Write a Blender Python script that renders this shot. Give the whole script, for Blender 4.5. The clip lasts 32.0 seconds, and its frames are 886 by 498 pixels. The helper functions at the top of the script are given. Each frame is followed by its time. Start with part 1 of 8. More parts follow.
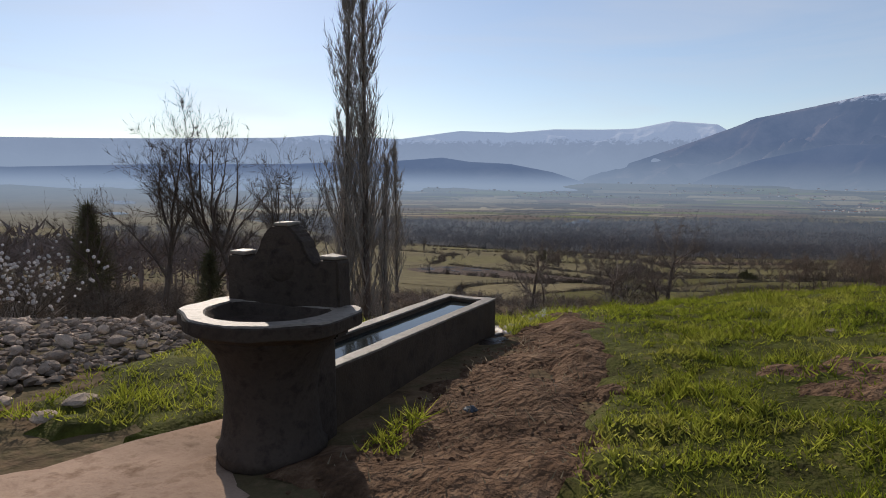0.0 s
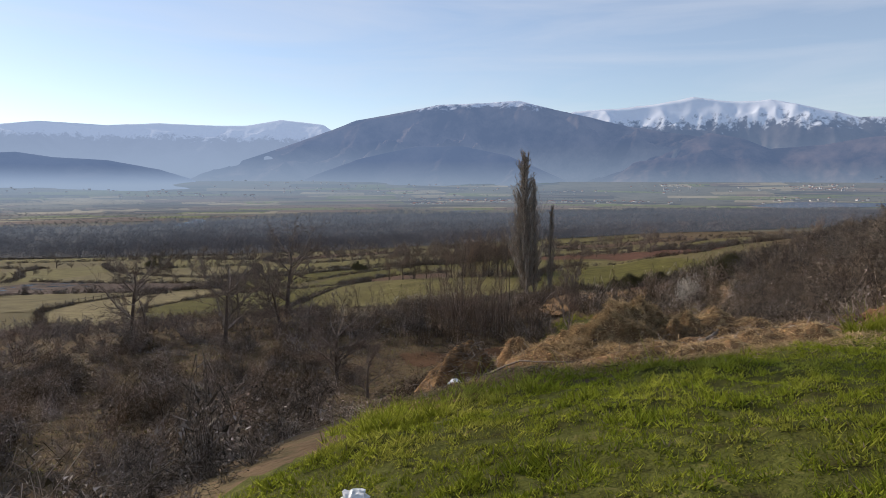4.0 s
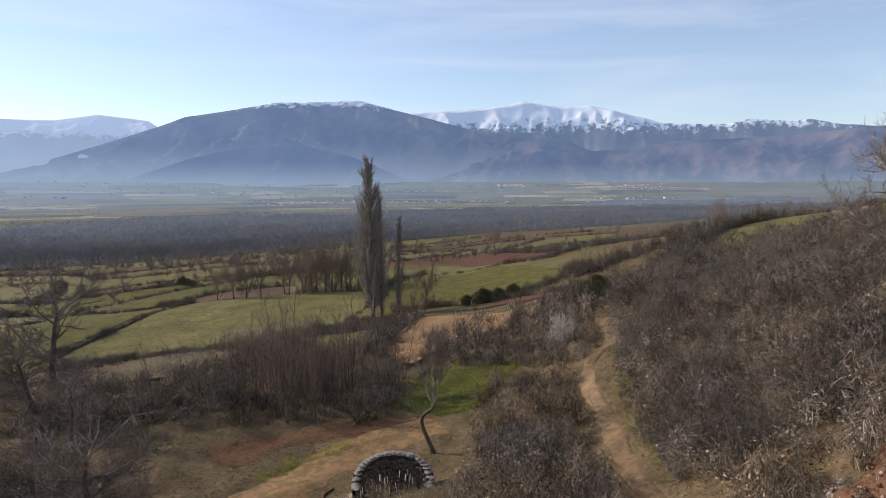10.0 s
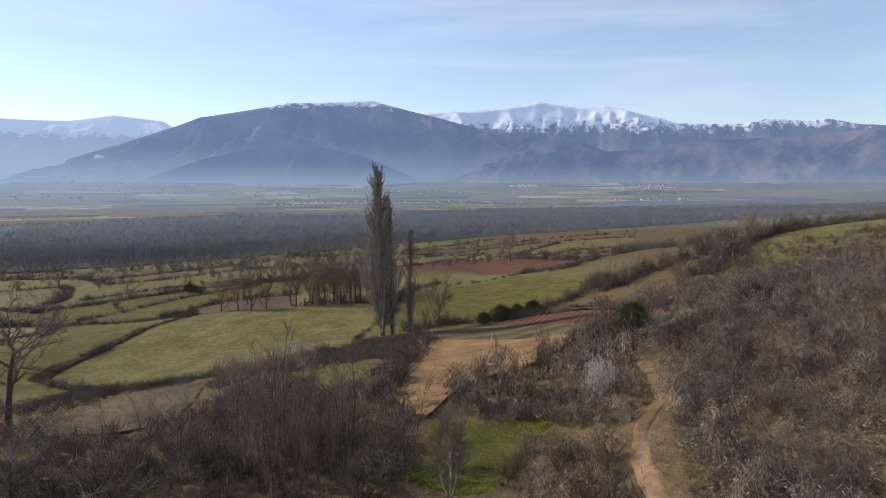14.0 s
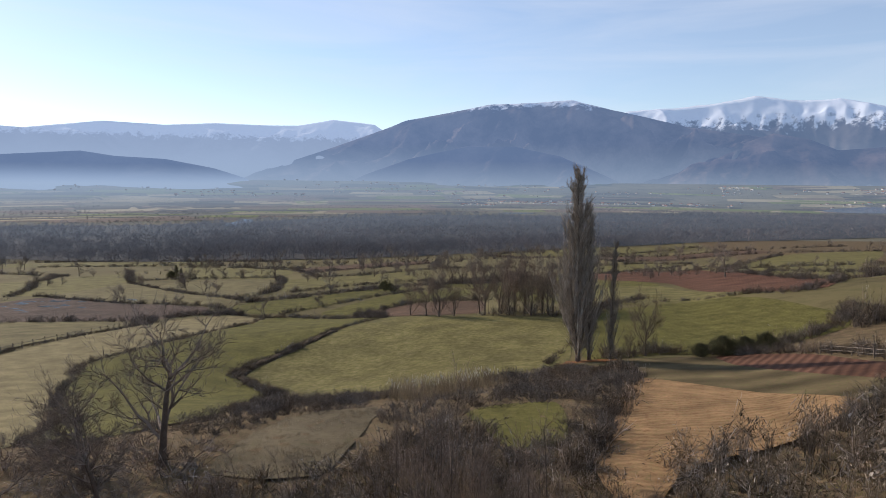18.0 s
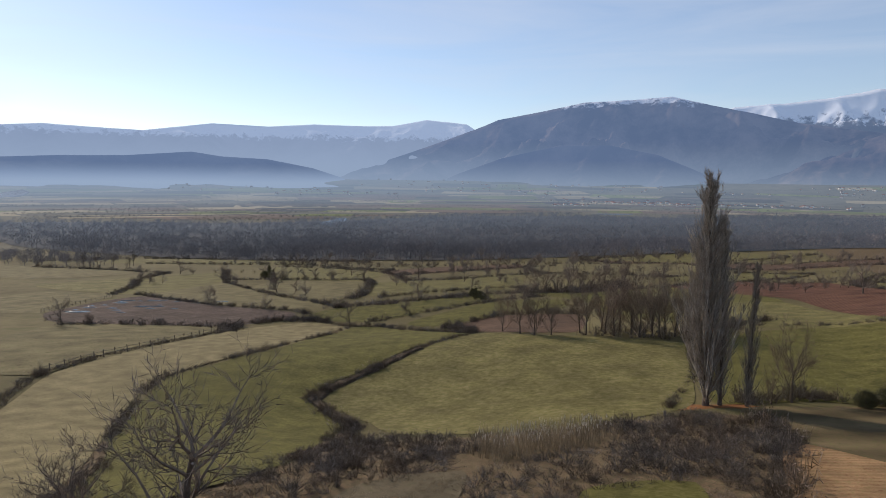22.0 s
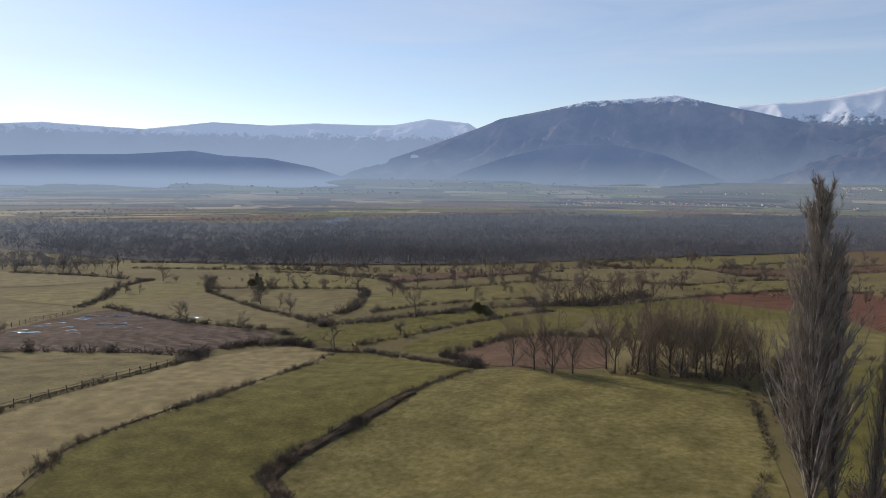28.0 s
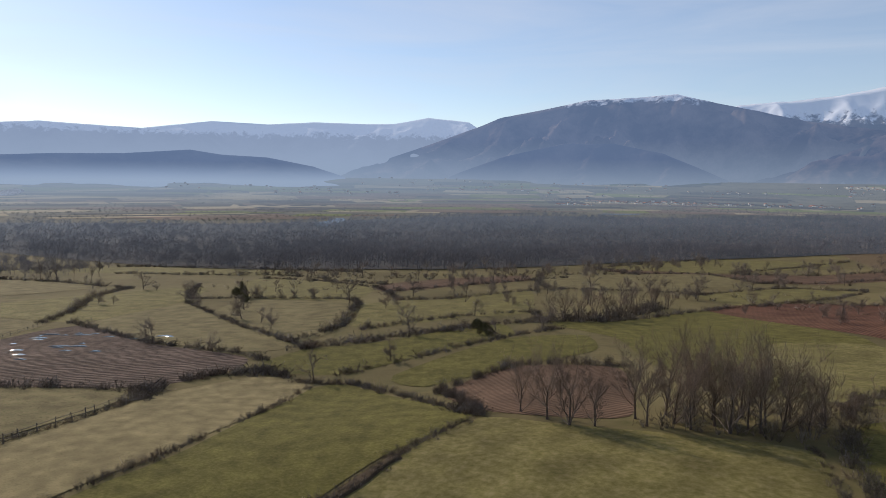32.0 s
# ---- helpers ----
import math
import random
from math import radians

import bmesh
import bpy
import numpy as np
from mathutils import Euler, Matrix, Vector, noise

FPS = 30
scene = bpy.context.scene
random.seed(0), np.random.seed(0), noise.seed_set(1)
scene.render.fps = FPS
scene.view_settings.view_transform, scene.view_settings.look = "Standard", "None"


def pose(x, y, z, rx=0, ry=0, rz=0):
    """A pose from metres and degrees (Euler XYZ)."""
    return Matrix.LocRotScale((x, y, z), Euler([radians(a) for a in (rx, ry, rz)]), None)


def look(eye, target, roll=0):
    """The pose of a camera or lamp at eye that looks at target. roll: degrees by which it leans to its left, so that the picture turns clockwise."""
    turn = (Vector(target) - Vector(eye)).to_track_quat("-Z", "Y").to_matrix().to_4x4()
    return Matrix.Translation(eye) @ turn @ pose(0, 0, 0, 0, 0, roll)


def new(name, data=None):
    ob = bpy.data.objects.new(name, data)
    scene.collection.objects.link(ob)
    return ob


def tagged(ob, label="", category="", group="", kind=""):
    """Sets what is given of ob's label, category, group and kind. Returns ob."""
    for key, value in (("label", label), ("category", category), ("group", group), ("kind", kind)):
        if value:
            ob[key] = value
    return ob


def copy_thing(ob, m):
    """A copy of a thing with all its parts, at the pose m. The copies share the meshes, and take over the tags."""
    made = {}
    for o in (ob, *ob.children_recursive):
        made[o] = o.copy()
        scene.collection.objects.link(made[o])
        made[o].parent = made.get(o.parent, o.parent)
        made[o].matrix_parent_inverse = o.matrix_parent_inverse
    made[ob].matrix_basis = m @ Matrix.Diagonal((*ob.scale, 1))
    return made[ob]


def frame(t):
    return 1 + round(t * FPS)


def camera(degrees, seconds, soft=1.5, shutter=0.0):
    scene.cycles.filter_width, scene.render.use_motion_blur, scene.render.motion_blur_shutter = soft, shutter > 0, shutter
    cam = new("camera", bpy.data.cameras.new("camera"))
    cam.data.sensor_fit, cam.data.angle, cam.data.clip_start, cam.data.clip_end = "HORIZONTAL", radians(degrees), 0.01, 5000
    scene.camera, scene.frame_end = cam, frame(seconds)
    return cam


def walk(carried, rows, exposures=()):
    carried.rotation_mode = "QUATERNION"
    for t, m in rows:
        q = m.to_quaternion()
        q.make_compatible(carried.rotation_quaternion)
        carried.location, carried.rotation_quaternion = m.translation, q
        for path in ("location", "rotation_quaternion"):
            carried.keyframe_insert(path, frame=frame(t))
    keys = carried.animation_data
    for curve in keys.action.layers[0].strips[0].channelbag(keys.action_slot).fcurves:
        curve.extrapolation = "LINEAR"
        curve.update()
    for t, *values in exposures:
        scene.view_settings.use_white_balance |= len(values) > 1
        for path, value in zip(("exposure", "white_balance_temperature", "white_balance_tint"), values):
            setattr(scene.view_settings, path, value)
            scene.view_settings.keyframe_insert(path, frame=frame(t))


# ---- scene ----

# ---- camera ----
cam = camera(69.3, 32.0, soft=0.9)
PATH = [
    (0, (0.191, 7.552, 1.567), 47.032, -6.101, 0.538),
    (0.5, (-0.211, 7.979, 1.589), 41.804, -6.090, 0.461),
    (1, (-0.585, 8.465, 1.621), 36.369, -6.089, 0.392),
    (1.5, (-0.929, 9.024, 1.660), 30.523, -6.094, 0.330),
    (2, (-1.244, 9.651, 1.696), 24.675, -6.100, 0.274),
    (2.5, (-1.535, 10.329, 1.724), 20.575, -6.106, 0.225),
    (3, (-1.808, 11.038, 1.747), 18.000, -6.114, 0.187),
    (3.5, (-2.085, 11.852, 1.762), 15.478, -6.119, 0.161),
    (5.5, (-3.445, 17.240, 1.566), 11.332, -6.112, 0.086),
    (6, (-3.647, 18.282, 1.565), 9.434, -6.087, 0.067),
    (6.5, (-3.794, 19.230, 1.579), 5.112, -6.057, 0.045),
    (7, (-3.881, 20.141, 1.624), 1.541, -6.041, 0.025),
    (7.5, (-3.923, 21.069, 1.732), 0.078, -6.040, 0.012),
    (8, (-3.942, 22.013, 1.912), -0.166, -6.050, 0.006),
    (8.5, (-3.953, 22.960, 2.164), -0.168, -6.067, 0.007),
    (9, (-3.968, 23.903, 2.486), -0.174, -6.084, 0.011),
    (9.5, (-3.984, 24.835, 2.871), -0.144, -6.098, 0.014),
    (10, (-3.996, 25.758, 3.297), -0.118, -6.108, 0.014),
    (10.5, (-4.004, 26.687, 3.721), -0.092, -6.114, 0.009),
    (11, (-4.012, 27.647, 4.081), -0.084, -6.115, 0.000),
    (11.5, (-4.023, 28.663, 4.334), -0.085, -6.110, -0.009),
    (12, (-4.040, 29.732, 4.478), -0.064, -6.103, -0.015),
    (12.5, (-4.067, 30.815, 4.556), -0.041, -6.098, -0.013),
    (13, (-4.114, 31.841, 4.615), -0.030, -6.098, 0.001),
    (13.5, (-4.200, 32.763, 4.687), 0.128, -6.100, 0.031),
    (14, (-4.326, 33.692, 4.761), 1.023, -6.094, 0.080),
    (14.5, (-4.479, 34.771, 4.820), 2.920, -6.086, 0.142),
    (16.5, (-5.275, 40.814, 4.927), 10.021, -6.080, 0.397),
    (17, (-5.627, 42.205, 5.017), 12.450, -6.110, 0.458),
    (17.5, (-6.026, 43.560, 5.120), 15.428, -6.145, 0.510),
    (18, (-6.452, 44.902, 5.215), 18.212, -6.167, 0.552),
    (18.5, (-6.914, 46.248, 5.303), 20.643, -6.181, 0.585),
    (19, (-7.427, 47.592, 5.399), 22.772, -6.195, 0.611),
    (19.5, (-7.998, 48.930, 5.510), 24.586, -6.215, 0.628),
    (20, (-8.623, 50.270, 5.637), 25.878, -6.236, 0.637),
    (20.5, (-9.293, 51.634, 5.774), 26.275, -6.258, 0.637),
    (21, (-9.995, 53.042, 5.908), 26.307, -6.276, 0.631),
    (21.5, (-10.713, 54.506, 6.023), 26.325, -6.288, 0.622),
    (22, (-11.437, 56.019, 6.104), 26.325, -6.295, 0.614),
    (22.5, (-12.168, 57.568, 6.148), 26.371, -6.297, 0.612),
    (23, (-12.918, 59.135, 6.168), 26.377, -6.300, 0.615),
    (23.5, (-13.699, 60.722, 6.185), 26.367, -6.306, 0.624),
    (24, (-14.517, 62.352, 6.213), 26.395, -6.316, 0.636),
    (24.5, (-15.373, 64.065, 6.257), 26.388, -6.328, 0.647),
    (25, (-16.236, 65.856, 6.315), 26.409, -6.338, 0.653),
    (25.5, (-17.075, 67.669, 6.384), 26.442, -6.345, 0.651),
    (27.5, (-20.029, 74.687, 6.841), 26.495, -6.374, 0.633),
    (28, (-21.008, 76.689, 6.925), 26.495, -6.378, 0.629),
    (28.5, (-22.119, 78.848, 6.986), 26.499, -6.382, 0.629),
    (29, (-23.341, 81.160, 7.036), 26.498, -6.391, 0.632),
    (29.5, (-24.580, 83.529, 7.107), 26.515, -6.404, 0.638),
    (30, (-25.767, 85.890, 7.216), 26.486, -6.418, 0.645),
    (30.5, (-26.854, 88.216, 7.369), 26.509, -6.431, 0.653),
    (31, (-27.777, 90.477, 7.570), 26.466, -6.443, 0.660),
    (31.5, (-28.480, 92.629, 7.825), 26.507, -6.452, 0.665),
    (32, (-28.953, 94.647, 8.134), 26.493, -6.458, 0.666),
]


def carried_pose(x, y, z, yaw, pitch, roll):
    return pose(x, y, z, 90 + pitch, 0, yaw) @ pose(0, 0, 0, 0, 0, roll)


EXPOSURE = [(0, -0.5), (1, -0.43), (2, -0.32), (3, -0.28), (6, -0.12), (13, 0.0), (17, -0.06), (19, -0.2), (21, -0.32), (32, -0.34)]
WARMTH = [(0, 6500), (4, 6480), (9, 6430), (13, 6270), (19, 6280), (24, 6380), (32, 6420)]
TINT = 14.5  # a little towards magenta
walk(cam, [(t, carried_pose(*eye, yaw, pitch, roll)) for t, eye, yaw, pitch, roll in PATH], [(t, e, np.interp(t, *zip(*WARMTH)), TINT) for t, e in EXPOSURE])

# ---- light ----
SUN_AZ, SUN_EL = 66.0, 26.0  # degrees to the left of +y, above the horizon
world = bpy.data.worlds.new("sky")
scene.world = world
world.use_nodes = True
wn, wl = world.node_tree.nodes, world.node_tree.links
wn.clear()
w_out = wn.new("ShaderNodeOutputWorld")
w_bg = wn.new("ShaderNodeBackground")
w_bg.inputs["Strength"].default_value = 0.15
w_sky = wn.new("ShaderNodeTexSky")
w_sky.sky_type = "NISHITA"
w_sky.sun_disc = False
w_sky.sun_elevation = radians(SUN_EL)
w_sky.sun_rotation = radians(-SUN_AZ)
w_sky.altitude = 500
w_sky.air_density, w_sky.dust_density, w_sky.ozone_density = 1.0, 0.2, 2.2
# thin high cloud, drawn out sideways
w_co = wn.new("ShaderNodeTexCoord")
w_map = wn.new("ShaderNodeMapping")
w_map.inputs["Scale"].default_value = (1.0, 1.0, 7.0)
w_map.inputs["Rotation"].default_value = (0.12, 0.05, 0.0)
w_no = wn.new("ShaderNodeTexNoise")
w_no.inputs["Scale"].default_value, w_no.inputs["Detail"].default_value, w_no.inputs["Roughness"].default_value = 2.2, 7, 0.55
w_no.inputs["Distortion"].default_value = 0.6
w_ramp = wn.new("ShaderNodeValToRGB")
w_ramp.color_ramp.elements[0].position, w_ramp.color_ramp.elements[0].color = 0.44, (0.20, 0.20, 0.20, 1)
w_ramp.color_ramp.elements[1].position, w_ramp.color_ramp.elements[1].color = 0.78, (0.52, 0.52, 0.52, 1)
w_mix = wn.new("ShaderNodeMixRGB")
w_mix.inputs["Color2"].default_value = (5.7, 6.1, 6.6, 1)
wl.new(w_co.outputs["Generated"], w_map.inputs["Vector"])
wl.new(w_map.outputs["Vector"], w_no.inputs["Vector"])
wl.new(w_no.outputs["Fac"], w_ramp.inputs["Fac"])
wl.new(w_ramp.outputs["Color"], w_mix.inputs["Fac"])
wl.new(w_sky.outputs["Color"], w_mix.inputs["Color1"])
wl.new(w_mix.outputs["Color"], w_bg.inputs["Color"])
wl.new(w_bg.outputs["Background"], w_out.inputs["Surface"])

sun_data = bpy.data.lights.new("sun", "SUN")
sun_data.energy, sun_data.angle, sun_data.color = 5.0, radians(0.53), (1.0, 0.90, 0.75)
sun = new("sun", sun_data)
_a, _e = radians(SUN_AZ), radians(SUN_EL)
sun.matrix_world = look((-math.sin(_a) * math.cos(_e) * 50, math.cos(_a) * math.cos(_e) * 50, math.sin(_e) * 50), (0, 0, 0))

# ---- materials ----


def mat(name, cols, scale=1.0, rough=0.9, bump=0.0, bump_scale=None, detail=6, big=0.15, metal=0.0, spec=0.06, glow=None, rand=0.0, island=0.0, stretch=(1, 1, 1)):
    """Colours mixed by fine noise and shifted by broad noise, in metres; rand: how far each object differs."""
    m = bpy.data.materials.new(name)
    m.use_nodes = True
    n, l = m.node_tree.nodes, m.node_tree.links
    b = n["Principled BSDF"]
    b.inputs["Roughness"].default_value, b.inputs["Metallic"].default_value = rough, metal
    b.inputs["Specular IOR Level"].default_value = spec
    co = n.new("ShaderNodeTexCoord")
    mp = n.new("ShaderNodeMapping")
    mp.inputs["Scale"].default_value = stretch
    l.new(co.outputs["Object"], mp.inputs["Vector"])
    fine = n.new("ShaderNodeTexNoise")
    fine.inputs["Scale"].default_value, fine.inputs["Detail"].default_value, fine.inputs["Roughness"].default_value = scale, detail, 0.65
    l.new(mp.outputs["Vector"], fine.inputs["Vector"])
    ramp = n.new("ShaderNodeValToRGB")
    e = ramp.color_ramp.elements
    while len(e) < len(cols):
        e.new(0.5)
    for k, c in enumerate(cols):
        e[k].position = 0.28 + 0.44 * k / max(1, len(cols) - 1)
        e[k].color = (*c, 1)
    l.new(fine.outputs["Fac"], ramp.inputs["Fac"])
    broad = n.new("ShaderNodeTexNoise")
    broad.inputs["Scale"].default_value, broad.inputs["Detail"].default_value = scale * big, 3
    l.new(co.outputs["Object"], broad.inputs["Vector"])
    hsv = n.new("ShaderNodeHueSaturation")
    rng = n.new("ShaderNodeMapRange")
    rng.inputs["From Min"].default_value, rng.inputs["From Max"].default_value = 0.3, 0.7
    rng.inputs["To Min"].default_value, rng.inputs["To Max"].default_value = 0.72, 1.28
    l.new(broad.outputs["Fac"], rng.inputs["Value"])
    l.new(ramp.outputs["Color"], hsv.inputs["Color"])
    val = rng.outputs["Result"]
    if rand:
        info = n.new("ShaderNodeObjectInfo")
        r2 = n.new("ShaderNodeMapRange")
        r2.inputs["To Min"].default_value, r2.inputs["To Max"].default_value = 1 - rand, 1 + rand
        l.new(info.outputs["Random"], r2.inputs["Value"])
        mul = n.new("ShaderNodeMath")
        mul.operation = "MULTIPLY"
        l.new(val, mul.inputs[0])
        l.new(r2.outputs["Result"], mul.inputs[1])
        val = mul.outputs[0]
    if island:
        geo = n.new("ShaderNodeNewGeometry")
        r3 = n.new("ShaderNodeMapRange")
        r3.inputs["To Min"].default_value, r3.inputs["To Max"].default_value = 1 - island, 1 + island
        l.new(geo.outputs["Random Per Island"], r3.inputs["Value"])
        mul2 = n.new("ShaderNodeMath")
        mul2.operation = "MULTIPLY"
        l.new(val, mul2.inputs[0])
        l.new(r3.outputs["Result"], mul2.inputs[1])
        val = mul2.outputs[0]
    l.new(val, hsv.inputs["Value"])
    l.new(hsv.outputs["Color"], b.inputs["Base Color"])
    if bump:
        bn = n.new("ShaderNodeTexNoise")
        bn.inputs["Scale"].default_value, bn.inputs["Detail"].default_value = bump_scale or scale * 3, 5
        l.new(mp.outputs["Vector"], bn.inputs["Vector"])
        bp = n.new("ShaderNodeBump")
        bp.inputs["Strength"].default_value, bp.inputs["Distance"].default_value = 0.7, bump
        l.new(bn.outputs["Fac"], bp.inputs["Height"])
        l.new(bp.outputs["Normal"], b.inputs["Normal"])
    if glow:
        b.inputs["Emission Color"].default_value = (*glow[0], 1)
        b.inputs["Emission Strength"].default_value = glow[1]
    return m


def rows_mat(name, cols, angle, pitch, scale=1.2, contrast=0.35, deep=0.12, bend=1.6):
    """A worked field: soil or crop in drill rows at an angle, with blotches."""
    m = mat(name, cols, scale, 0.95, 0.05, 6)
    n, l = m.node_tree.nodes, m.node_tree.links
    hsv = [x for x in n if x.bl_idname == "ShaderNodeHueSaturation"][0]
    co = n.new("ShaderNodeTexCoord")
    mp = n.new("ShaderNodeMapping")
    mp.inputs["Rotation"].default_value = (0, 0, radians(angle))
    wv = n.new("ShaderNodeTexWave")
    wv.inputs["Scale"].default_value = 0.314 / pitch
    wv.inputs["Distortion"].default_value, wv.inputs["Detail"].default_value, wv.inputs["Detail Scale"].default_value = bend, 4, 0.9
    l.new(co.outputs["Object"], mp.inputs["Vector"])
    l.new(mp.outputs["Vector"], wv.inputs["Vector"])
    old = hsv.inputs["Value"].links[0].from_socket
    mr = n.new("ShaderNodeMapRange")
    mr.inputs["To Min"].default_value, mr.inputs["To Max"].default_value = 1 - contrast, 1 + contrast
    l.new(wv.outputs["Fac"], mr.inputs["Value"])
    mul = n.new("ShaderNodeMath")
    mul.operation = "MULTIPLY"
    l.new(old, mul.inputs[0])
    l.new(mr.outputs["Result"], mul.inputs[1])
    l.new(mul.outputs[0], hsv.inputs["Value"])
    b = n["Principled BSDF"]
    ridge = n.new("ShaderNodeBump")
    ridge.inputs["Strength"].default_value, ridge.inputs["Distance"].default_value = 0.8, deep
    l.new(wv.outputs["Fac"], ridge.inputs["Height"])
    l.new(b.inputs["Normal"].links[0].from_socket, ridge.inputs["Normal"])
    l.new(ridge.outputs["Normal"], b.inputs["Normal"])
    return m


